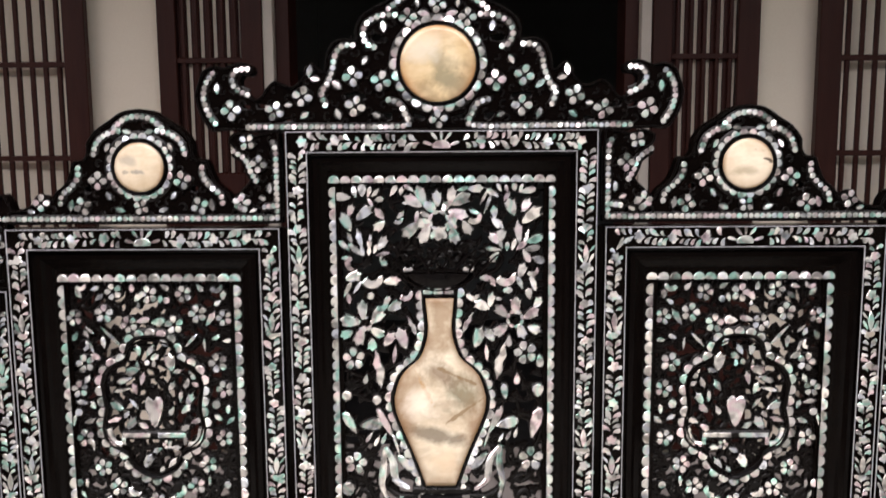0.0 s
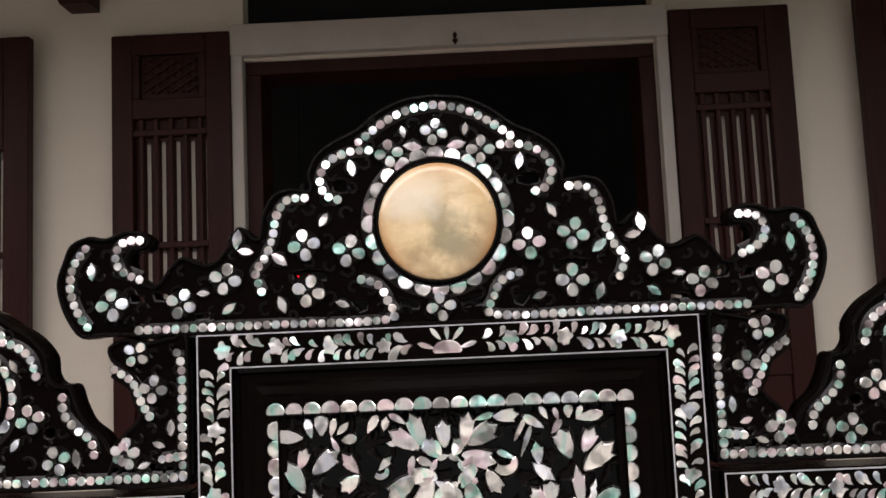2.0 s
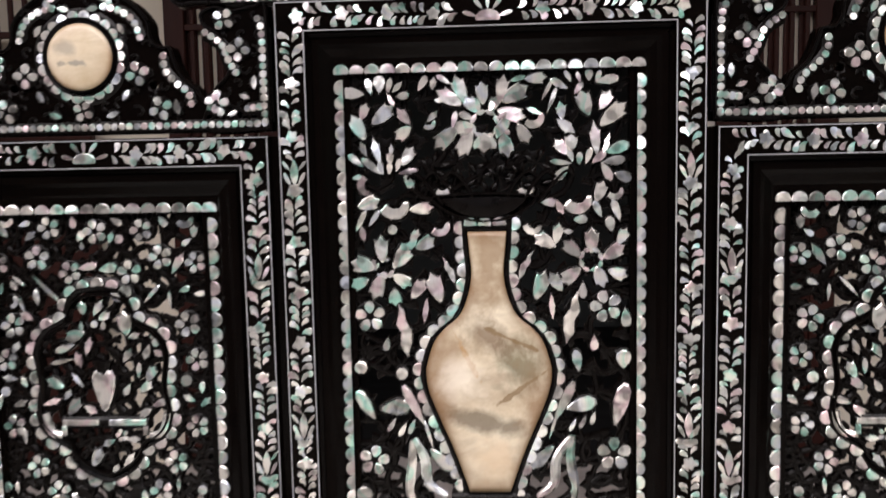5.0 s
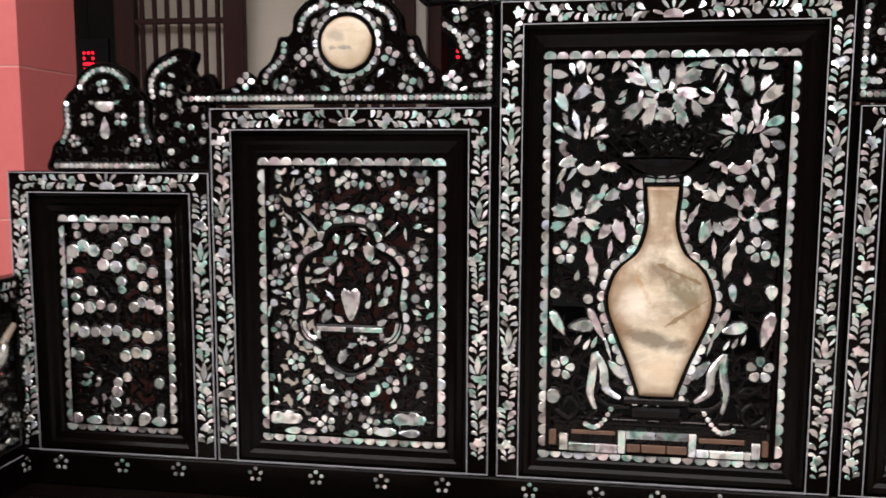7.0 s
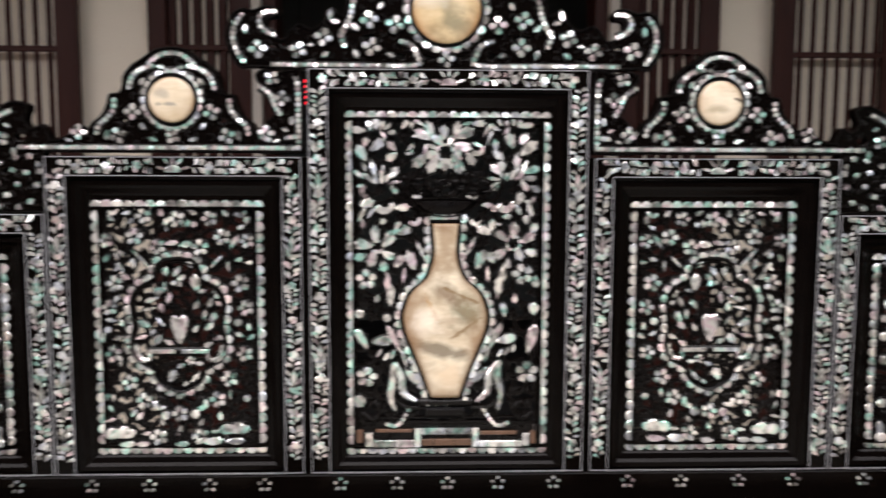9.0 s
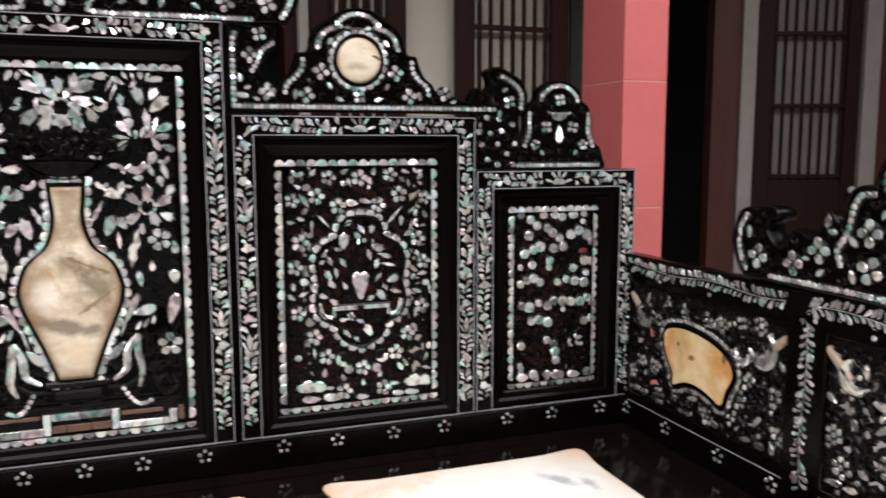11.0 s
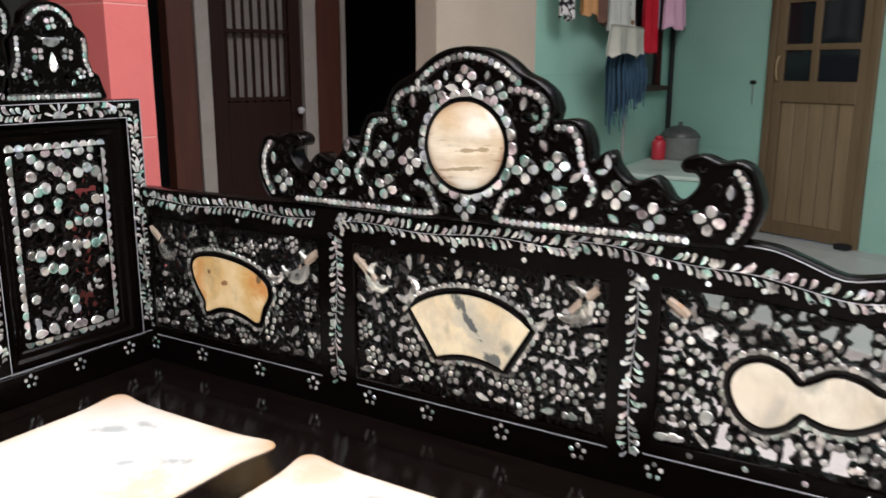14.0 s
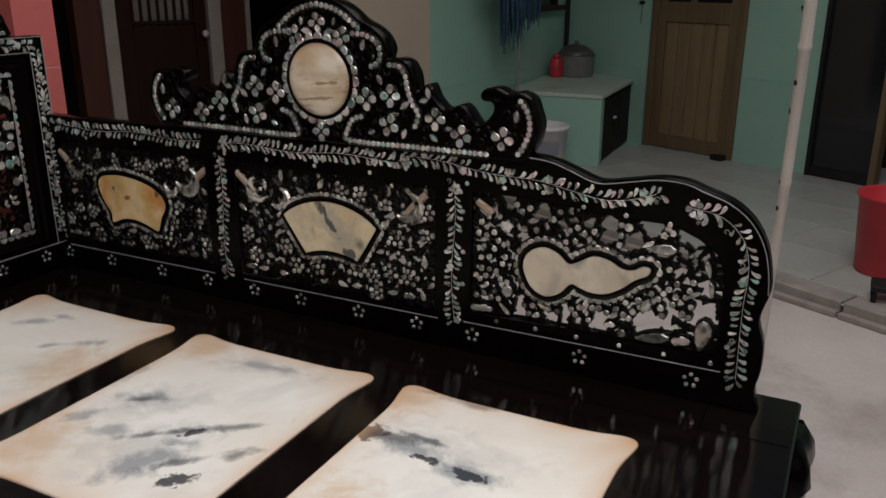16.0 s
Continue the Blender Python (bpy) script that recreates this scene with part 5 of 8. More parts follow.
# the shell-clad altar table under the vase
g = Geo().box(-0.184, 0.184, 0.604, 0.672, -0.016, -0.0060, 0.002)
part("table_ground", g.mesh("table_ground", BACKM), carved, own)
for u0, u1, v0, v1 in ((-0.156, -0.108, 0.6155, 0.631), (-0.108, -0.069, 0.6155, 0.631), (-0.069, -0.055, 0.6155, 0.657), (-0.055, -0.004, 0.643, 0.657), (-0.004, 0.052, 0.643, 0.657), (0.052, 0.066, 0.6155, 0.657), (0.066, 0.088, 0.6155, 0.629), (0.088, 0.146, 0.6155, 0.629), (0.146, 0.158, 0.6155, 0.629), (-0.172, -0.156, 0.617, 0.648), (0.158, 0.173, 0.617, 0.645)):
    g = Geo().box(u0 + 0.0006, u1 - 0.0006, v0, v1, -0.0055, 0.0012, 0.0008)
    part("pearl_strip", g.mesh("pearl_strip", BACKM), pearl, own)
for u0, u1, v0, v1 in ((-0.150, -0.074, 0.648, 0.655), (0.070, 0.146, 0.642, 0.650), (-0.053, -0.030, 0.619, 0.633), (-0.028, 0.014, 0.619, 0.633), (0.016, 0.050, 0.619, 0.633), (-0.190, -0.177, 0.626, 0.654), (0.176, 0.186, 0.622, 0.650)):
    part("horn_strip", Geo().box(u0, u1, v0, v1, -0.0055, 0.0004, 0.0008).mesh("horn_strip", BACKM), horn, own, "thin brown horn inlay")


# ---- side panels: a lobed cartouche among blossoms ----
def cartouche(cx, cy, k=1.0):
    half = [(0, 0.145), (0.030, 0.140), (0.045, 0.128), (0.052, 0.112), (0.057, 0.097), (0.077, 0.087), (0.094, 0.070), (0.101, 0.045), (0.098, 0.018), (0.096, -0.004), (0.101, -0.028), (0.102, -0.048), (0.095, -0.068), (0.080, -0.083), (0.060, -0.094), (0.054, -0.109), (0.041, -0.126), (0.019, -0.139)]
    line = half + [(0, -0.145)] + [(-x, y) for x, y in reversed(half[1:])]
    return smooth_line([(cx + x * k, cy + y * k) for x, y in line], 3, True)


for flip in (False, True):
    own = panels["mid", flip]
    cx, cy = 0.553, 0.877
    ring = cartouche(cx, cy)
    wide = cartouche(cx, cy, 1.16)
    a = Inlay(BACKM, flip)
    a.line(ring, 0.0212, "pearl_scallop", 0.0100, 0.002, True, 0)
    a.put("pearl_urn", cx - 0.002, 0.870, 0.0245, 0, 0.003, 1.25)
    a.sow("bead", (0.518, 1.085, 0.0065, 180, -1), (0.585, 0.688, 0.01, 180, -1), (0.524, 0.69, 0.01, 180, -1), (0.417, 0.723, 0.0075, 180, -1), (0.697, 0.868, 0.0075, 176, -1), (0.432, 0.883, 0.0085, 180, -1), (0.705, 0.727, 0.008, 176, -1), (0.561, 0.965, 0.0055, 180, -1), (0.474, 0.938, 0.006, 180, -1))
    a.sow("tear", (0.653, 1.108, 0.0089, 344, -1), (0.583, 1.11, 0.0096, 84, -1), (0.572, 1.077, 0.0065, 90, -1), (0.521, 1.11, 0.0094, 32, -1), (0.455, 1.109, 0.0096, 51, -1), (0.422, 1.08, 0.0087, 149, -1), (0.695, 1.017, 0.0099, 120, -1), (0.429, 1.013, 0.009, 341, -1), (0.408, 1.007, 0.0085, 0, -1), (0.592, 0.674, 0.0089, 74, -1), (0.511, 0.674, 0.0097, 111, -1), (0.555, 0.66, 0.009, 93, -1), (0.472, 0.687, 0.0106, 82, -1), (0.58, 0.963, 0.0065, 90, -1))
    a.sow("tear", (0.548, 0.964, 0.0075, 94, -1), (0.479, 0.949, 0.0065, 90, -1), (0.518, 0.871, 0.0099, 120, -1))
    a.sow("flower", (0.618, 1.102, 0.0155, 92, -1), (0.552, 1.096, 0.017, 92, -1), (0.486, 1.097, 0.0155, 90, -1), (0.638, 1.06, 0.0173, 112, -1), (0.461, 1.059, 0.017, 92, -1), (0.592, 1.039, 0.0157, 81, -1), (0.506, 1.038, 0.0169, 102, -1), (0.695, 1.052, 0.0145, 92, -1), (0.411, 1.051, 0.0145, 90, -1), (0.679, 0.964, 0.017, 93, -1), (0.426, 0.964, 0.018, 90, -1), (0.692, 0.914, 0.0153, 101, -1), (0.415, 0.913, 0.016, 90, -1), (0.687, 0.817, 0.0165, 93, -1))
    a.sow("flower", (0.419, 0.817, 0.016, 92, -1), (0.655, 0.758, 0.0165, 92, -1), (0.452, 0.765, 0.017, 90, -1), (0.628, 0.719, 0.0169, 102, -1), (0.477, 0.721, 0.017, 92, -1), (0.555, 0.691, 0.0165, 92, -1), (0.6, 0.642, 0.017, 92, -1), (0.514, 0.643, 0.017, 90, -1), (0.53, 0.804, 0.0095, 93, -1))
    a.sow("frond", (0.684, 1.097, 0.0096, 47, -1), (0.646, 1.091, 0.0096, 141, -1), (0.53, 1.087, 0.0087, 103, -1), (0.674, 1.021, 0.0085, 62, -1), (0.437, 1.049, 0.0182, 122, -0.6), (0.637, 0.687, 0.0117, 301, -1), (0.678, 0.932, 0.0099, 120, -0.9), (0.688, 0.888, 0.0122, 9, -0.7), (0.668, 0.882, 0.0085, 62, -1), (0.429, 0.857, 0.0096, 28, -0.9), (0.406, 0.852, 0.0099, 139, -0.9), (0.677, 0.851, 0.0106, 161, -0.9), (0.673, 0.803, 0.0122, 81, -0.5), (0.696, 0.703, 0.0099, 60, -0.6))
    a.sow("frond", (0.555, 0.988, 0.0128, 121, -0.8), (0.572, 0.933, 0.0138, 103, -0.7), (0.587, 0.913, 0.0117, 70, -0.9), (0.505, 0.948, 0.0095, 162, -0.9), (0.526, 1.002, 0.0103, 39, -0.9), (0.516, 0.919, 0.0117, 121, -0.9), (0.487, 0.925, 0.0117, 290, -0.8), (0.471, 0.923, 0.0081, 210, -1), (0.589, 0.884, 0.0138, 49, -0.5), (0.574, 0.842, 0.011, 210, -0.9), (0.63, 0.853, 0.0146, 164, -0.6), (0.472, 0.851, 0.0128, 159, -0.8), (0.606, 0.863, 0.0087, 121, -1), (0.514, 0.798, 0.01, 180, -0.9))
    a.sow("frond", (0.549, 0.793, 0.0103, 337, -0.9), (0.522, 0.767, 0.0135, 129, -0.7), (0.542, 0.754, 0.0081, 120, -1))
    a.sow("lobe", (0.642, 1.004, 0.0116, 83, -0.9), (0.628, 1.017, 0.0251, 227, -0.28), (0.667, 1.028, 0.0106, 221, -0.6), (0.476, 1.007, 0.0177, 133, -0.38), (0.45, 0.999, 0.0115, 85, -0.5), (0.664, 0.994, 0.0106, 71, -0.6), (0.565, 1.047, 0.0132, 169, -1), (0.536, 1.044, 0.0131, 173, -1.3), (0.65, 0.693, 0.0101, 123, -1), (0.451, 0.731, 0.0105, 93, -0.7), (0.665, 0.627, 0.016, 176, -1), (0.634, 0.627, 0.0145, 178, -1), (0.553, 0.627, 0.0145, 178, -1), (0.49, 0.632, 0.022, 177, -0.9))
    a.sow("lobe", (0.443, 0.632, 0.0195, 179, -0.9), (0.41, 0.873, 0.0085, 90, -1.2), (0.706, 0.852, 0.0112, 100, -0.7), (0.689, 0.726, 0.0086, 83, -0.9), (0.699, 0.678, 0.0108, 167, -0.8), (0.625, 0.65, 0.01, 177, -1), (0.483, 0.653, 0.009, 180, -1), (0.606, 0.931, 0.0153, 341, -0.8), (0.612, 0.912, 0.0163, 349, -0.5), (0.5, 0.898, 0.011, 93, -0.8))
    a.sow("rock", (0.678, 0.651, 0.0305, 178, -0.8), (0.443, 0.659, 0.03, 178, -0.8))
    a.sow("tulip", (0.573, 1.09, 0.0094, 122, -1), (0.411, 1.094, 0.009, 90, -1), (0.658, 0.977, 0.0107, 28, -0.9), (0.577, 0.988, 0.0096, 81, -1), (0.546, 0.976, 0.0099, 150, -1), (0.59, 0.949, 0.0155, 339, -0.9), (0.517, 0.965, 0.0181, 85, -0.9), (0.483, 0.893, 0.0128, 121, -0.9), (0.623, 0.88, 0.0136, 28, -0.9), (0.597, 0.846, 0.0143, 126, -0.9), (0.494, 0.837, 0.0105, 329, -0.9), (0.491, 0.874, 0.0117, 140, -0.9), (0.568, 0.771, 0.0157, 117, -0.9))
    a.sow("wing", (0.68, 1.113, 0.011, 180, -1), (0.424, 1.11, 0.013, 180, -1), (0.678, 0.998, 0.0099, 120, -1), (0.597, 0.712, 0.0138, 221, -1), (0.51, 0.711, 0.0149, 140, -1))
    a.fretwork(own, (0.398, 0.704, 0.626, 1.116), half=0.0038, extra=0.6, fill=0.0118)
    a.build(own, ("pearl_leaf",), "pearl_feather")
    g = Geo().ribbon(ring, 0.0098, -0.014, 0.0018, True).ribbon(cartouche(cx, cy, 0.90), 0.0022, -0.014, 0.004, True)
    g.ribbon([(cx - 0.064, 0.822), (cx + 0.064, 0.822)], 0.009, -0.014, 0.0015)
    g.ribbon([(cx, 0.888), (cx, 0.900), (cx, 0.912)], [0.016, 0.010, 0.013], -0.012, 0.004)
    if flip:
        g.v = [(-x, y, z) for x, y, z in g.v]
        g.f = [tuple(reversed(f)) for f in g.f]
    part("cartouche_band", g.mesh("cartouche_band", BACKM), carved, own)
    s = -1 if flip else 1
    for u0, u1, v0, v1 in ((-0.062, -0.008, 0.8185, 0.8275), (0.006, 0.062, 0.8185, 0.8275), (-0.064, -0.055, 0.804, 0.8180), (0.055, 0.064, 0.804, 0.8180)):
        g = Geo().box(s * cx + u0, s * cx + u1 - 0.001, v0, v1, 0.0015, 0.0036, 0.0008)
        part("pearl_strip", g.mesh("pearl_strip", BACKM), pearl, own)
    for t in (-1, 1):
        curl = smooth_line([(s * cx + t * x, y) for x, y in ((0.064, 0.803), (0.078, 0.806), (0.086, 0.818), (0.090, 0.836))], 4)
        part("pearl_scroll", Geo().ribbon(curl, 0.0055, -0.006, 0.0030).mesh("pearl_scroll", BACKM), pearl, own)

# ---- end panels: a tree hung with round leaves ----
for flip in (False, True):
    own = panels["low", flip]
    a = Inlay(BACKM, flip)
    cx = 1.007
    a.sow("bead", (1.085, 1.006, 0.0085, 180, -1), (1.057, 1.006, 0.012, 180, -1), (1.028, 1, 0.0105, 180, -1), (1.01, 1.006, 0.0105, 180, -1), (0.981, 1.006, 0.0105, 180, -1), (1.113, 0.988, 0.0075, 180, -1), (1.083, 0.988, 0.0075, 180, -1), (0.949, 0.995, 0.0105, 180, -1), (0.925, 1.006, 0.009, 180, -1), (1.073, 0.967, 0.012, 180, -1), (1.094, 0.956, 0.0135, 180, -1), (1.052, 0.958, 0.012, 178, -1), (0.991, 0.975, 0.0105, 177, -1), (1.004, 0.964, 0.0115, 180, -1))
    a.sow("bead", (1.022, 0.951, 0.011, 180, -1), (0.965, 0.981, 0.011, 180, -1), (0.945, 0.959, 0.012, 180, -1), (1.107, 0.941, 0.011, 180, -1), (1.033, 0.931, 0.012, 180, -1), (1.008, 0.928, 0.012, 178, -1), (0.973, 0.933, 0.013, 178, -1), (0.956, 0.926, 0.011, 180, -1), (0.935, 0.918, 0.0115, 180, -1), (1.106, 0.894, 0.011, 180, -1), (1.088, 0.896, 0.012, 178, -1), (0.998, 0.9, 0.0105, 180, -1), (0.954, 0.892, 0.0105, 177, -1), (0.996, 0.884, 0.008, 180, -1))
    a.sow("bead", (0.925, 0.887, 0.008, 180, -1), (1.059, 0.88, 0.0105, 180, -1), (1.093, 0.868, 0.0085, 180, -1), (1.088, 0.845, 0.0125, 178, -1), (1.064, 0.849, 0.012, 180, -1), (1.042, 0.854, 0.01, 180, -1), (1.019, 0.849, 0.0095, 180, -1), (0.974, 0.851, 0.011, 180, -1), (0.958, 0.861, 0.0105, 180, -1), (0.941, 0.857, 0.0105, 180, -1), (0.925, 0.848, 0.0095, 180, -1), (1.097, 0.808, 0.01, 177, -1), (1.11, 0.797, 0.0095, 180, -1), (1.079, 0.8, 0.012, 180, -1))
    a.sow("bead", (1.055, 0.801, 0.011, 177, -1), (1.033, 0.803, 0.013, 178, -1), (1.01, 0.805, 0.011, 180, -1), (0.995, 0.794, 0.011, 180, -1), (0.971, 0.802, 0.0095, 177, -1), (0.947, 0.794, 0.013, 180, -1), (0.929, 0.798, 0.0105, 177, -1), (1.034, 0.784, 0.007, 180, -1), (1.106, 0.759, 0.01, 177, -1), (1.09, 0.753, 0.011, 180, -1), (0.995, 0.756, 0.012, 178, -1), (0.973, 0.763, 0.012, 178, -1), (0.953, 0.761, 0.0105, 180, -1), (1.012, 0.704, 0.01, 177, -1))
    a.sow("bead", (0.993, 0.714, 0.0095, 180, -1), (1.015, 0.685, 0.012, 178, -1), (1.018, 0.664, 0.011, 180, -1), (0.928, 0.705, 0.011, 177, -1))
    a.sow("lobe", (1.104, 0.629, 0.0153, 169, -1.6), (1.065, 0.626, 0.016, 178, -1.4), (0.995, 0.63, 0.012, 92, -1.8), (0.962, 0.632, 0.016, 122, -1.5), (0.932, 0.63, 0.0145, 178, -1.6))
    a.sow("rock", (1.022, 0.629, 0.017, 177, -1.2), (0.927, 0.652, 0.014, 94, -1))
    a.sow("wing", (1.075, 0.719, 0.011, 177, -1), (1.079, 0.704, 0.011, 177, -1), (1.057, 0.703, 0.011, 114, -1))
    g = Geo()
    trunk = [(cx + 0.01, 0.625), (cx + 0.016, 0.68), (cx - 0.004, 0.74), (cx + 0.008, 0.82), (cx - 0.006, 0.9), (cx, 0.99)]
    g.ribbon(smooth_line(trunk, 4), 0.006, -0.014, -0.001)
    for y, x, rise in ((0.70, -0.06, 0.02), (0.73, 0.07, 0.03), (0.79, -0.07, 0.012), (0.80, 0.06, 0.03), (0.86, -0.06, 0.035), (0.88, 0.07, 0.02), (0.94, -0.06, 0.02), (0.95, 0.06, 0.03)):
        g.ribbon(smooth_line([(cx, y), (cx + x * 0.4, y + rise), (cx + x * 0.8, y + rise * 0.6), (cx + x, y + rise * 1.3)], 4), 0.0026, -0.014, 0.0004)
    a.fretwork(own, (0.914, 1.102, 0.624, 1.008), half=0.0034, extra=0.4, fill=0.0130)
    a.build(own)
    if flip:
        g.v = [(-x, y, z) for x, y, z in g.v]
        g.f = [tuple(reversed(f)) for f in g.f]
    part("tree_trunk", g.mesh("tree_trunk", BACKM), carved, own)

# rosettes on the rail under the panels
a = Inlay(BACKM)
for s in (-1, 1):
    for u in (0.0, 0.105, 0.222, 0.379, 0.492, 0.615, 0.732, 0.884, 0.998, 1.125):
        if u or s > 0:
            a.put("pearl_rosette", s * u, 0.546, 0.0155, 0, 0.0222)
a.build(back_rail)


# ---- crests over the back and the arms ----
def crest(name, m, about, half, beads, flowers, leaves, holes=(), disc=None, flip=False, depth=0.030, k=1.0, label="", both=True, marble=None):
    """A pierced crest board: its right half's outline, beaded scroll lines, blossoms and leaves are mirrored about its middle."""
    au, av = about

    def T(p):
        return [(au + x * k, av + y * k) for x, y in p]

    line = smooth_line(half, 3)
    outline = (line + [(-x, y) for x, y in reversed(line)]) if both else line
    cut = [h for h in holes] + ([[(-x, y) for x, y in h] for h in holes if both])
    own = part(name, plate(name, flip_lines([T(outline)] + [T(h) for h in cut], flip), -depth + 0.008, 0.008, 0.003, m), lacquer, bed, label)
    a = Inlay(m, flip)
    g = Geo()
    for b in beads:
        for s in ((1, -1) if both else (1,)):
            p = T([(s * x, y) for x, y in smooth_line(b, 4)])
            a.line(p, 0.0105 * max(1, k), "pearl_bead", 0.0053 * max(1, k), 0.0108)
            g.ribbon(p, 0.0085 * k, 0.0, 0.0105)
            g.ribbon([(x, y) for x, y in T([(s * x * 1.0, y) for x, y in smooth_line(b, 4)])], 0.0105 * k, 0.0, 0.0085)
    for x, y, r in flowers:
        for s in ((1, -1) if both and abs(x) > 1e-4 else (1,)):
            u, v = T([(s * x, y)])[0]
            a.put("pearl_quatrefoil" if r > 0.0135 else "pearl_flower", u, v, r * k * (1.0 if k > 1 else 0.88), rnd.uniform(-0.3, 0.3) + (0.7 if r > 0.017 else 0), 0.0125)
            g.dome(ring_outline(u, v, r * k, None, 10), 0.006, 0.0066, u, v, 0.75)
            g.dome(ring_outline(u, v, r * k * 0.19, None, 8), 0.012, 0.0045, u, v, 0.6)
    for x, y, r, deg in leaves:
        for s in ((1, -1) if both and abs(x) > 1e-4 else (1,)):
            u, v = T([(s * x, y)])[0]
            a.put("pearl_petal", u, v, r * k, radians(deg if s > 0 else 180 - deg), 0.0102, 0.95)
            g.dome(ring_outline(u, v, r * k * 1.05, None, 8), 0.004, 0.0062, u, v, 0.75)
    if disc:
        (du, dv), r = T([(0, 0)])[0], disc * k
        n = 24 if disc > 0.05 else 22
        a.line(ring_outline(du, dv, r + 0.0095 * k, None, 40), 2 * math.pi * (r + 0.0095 * k) / n, "pearl_scallop", None, 0.0105, True, math.pi)
        g.ribbon(ring_outline(du, dv, r + 0.011 * k, None, 40), 0.0115 * k, 0.0, 0.0102, True)
        g.ribbon(ring_outline(du, dv, r + 0.0012, None, 40), 0.0013, 0.0, 0.0140, True)
        stone = Geo()
        stone.loft([[(du + x * q, dv + y * q, w) for x, y in ring_outline(0, 0, r, None, 40)] for q, w in ((1, 0.006), (1, 0.012), (0.97, 0.0145), (0.85, 0.0165), (0.5, 0.018), (0.1, 0.0185))])
        if flip:
            stone.v = [(-x, y, z) for x, y, z in stone.v]
            stone.f = [tuple(reversed(f)) for f in stone.f]
        d = stone.mesh("marble_disc", m, True)
        stain = d.attributes.new("rim", "FLOAT", "POINT")
        for i in range(len(d.vertices)):
            stain.data[i].value = (0.9, 0.9, 0.8, 0.30, 0.0, 0.0)[i // 40] * (0.6 + 0.4 * math.sin(i % 40 * 0.45 + len(bpy.data.objects)))
        part("marble_disc", d, marble or cream_marble, own, "round cream marble disc")
    # a raised bead of wood follows the edge, and carved curls fill the board between the shell pieces
    g.ribbon(T(widen(outline, -0.0030)), 0.0022 * k, 0.004, 0.0112, True)
    r2 = random.Random(len(name) * 7)
    box = (min(x for x, _ in outline), max(x for x, _ in outline), min(y for _, y in outline), max(y for _, y in outline))
    for x, y in scatter(box, 0.020, lambda x, y: not all(in_outline(outline, x + p, y + q) for p, q in ((0.013, 0), (-0.013, 0), (0, 0.013), (0, -0.013))) or any(in_outline(h, x, y) for h in cut) or (disc and math.hypot(x, y) < disc + 0.025), 9):
        t0, w = r2.uniform(0, 6.3), r2.uniform(0.006, 0.010)
        curl = [(x + w * (1 - i / 9) * math.cos(t0 + i * 0.7), y + w * (1 - i / 9) * math.sin(t0 + i * 0.7)) for i in range(7)]
        g.ribbon(T(curl), 0.0022 * k, 0.006, 0.0098)
    if flip:
        g.v = [(-x, y, z) for x, y, z in g.v]
        g.f = [tuple(reversed(f)) for f in g.f]
    part("scroll_carving", g.mesh("scroll_carving", m), carved, own)
    a.build(own)
    return own


BIG_HALF = [(0, 0.150), (0.035, 0.146), (0.066, 0.132), (0.092, 0.112), (0.118, 0.100), (0.140, 0.083), (0.150, 0.060), (0.147, 0.044), (0.168, 0.047), (0.190, 0.040), (0.203, 0.016), (0.207, -0.010), (0.220, 0.000), (0.232, 0.004), (0.242, -0.016), (0.258, -0.034), (0.272, -0.036), (0.294, -0.027), (0.310, -0.038), (0.324, -0.057), (0.337, -0.056), (0.352, -0.041), (0.357, -0.028), (0.351, -0.019), (0.337, -0.018), (0.331, -0.008),
            (0.340, 0.003), (0.362, 0.006), (0.384, -0.002), (0.404, 0.001), (0.425, -0.008), (0.434, -0.028), (0.441, -0.050), (0.438, -0.074), (0.428, -0.098), (0.412, -0.117), (0.386, -0.116), (0.330, -0.118), (0.20, -0.119), (0.05, -0.119), (0, -0.119)]
BIG_BEADS = ([(0, 0.136), (0.030, 0.131), (0.058, 0.118), (0.088, 0.096)],
             [(0.076, 0.086), (0.100, 0.085), (0.124, 0.074), (0.134, 0.055), (0.128, 0.036), (0.114, 0.030)],
             [(0.152, 0.034), (0.172, 0.032), (0.185, 0.015), (0.190, -0.010), (0.200, -0.035), (0.211, -0.050), (0.204, -0.072)],
             [(0.345, -0.110), (0.200, -0.110), (0.064, -0.110), (0.060, -0.090), (0.071, -0.070), (0.090, -0.063)],
             [(0.406, -0.014), (0.420, -0.034), (0.424, -0.060), (0.416, -0.086), (0.404, -0.104)],
             [(0.343, -0.007), (0.360, -0.008), (0.370, -0.018), (0.371, -0.031), (0.363, -0.043), (0.344, -0.052)])
BIG_FLOWERS = ((0, 0.104, 0.0175), (0.053, 0.081, 0.018), (0.154, -0.021, 0.020), (0.103, -0.030, 0.0205), (0.150, -0.074, 0.0205), (0.245, -0.056, 0.020), (0.296, -0.082, 0.0195), (0.375, -0.080, 0.0205), (0, -0.098, 0.0185))
BIG_LEAVES = ((0.025, 0.088, 0.012, 10), (0.036, 0.106, 0.008, 80), (0.097, 0.066, 0.011, 80), (0.131, 0.007, 0.010, 120), (0.183, -0.036, 0.012, 40), (0.271, -0.071, 0.008, 0), (0.242, -0.090, 0.010, 144), (0.231, -0.011, 0.012, 100), (0.222, -0.025, 0.010, 190), (0.399, -0.041, 0.011, 90), (0.181, -0.088, 0.011, 70), (0.112, -0.090, 0.009, 20))
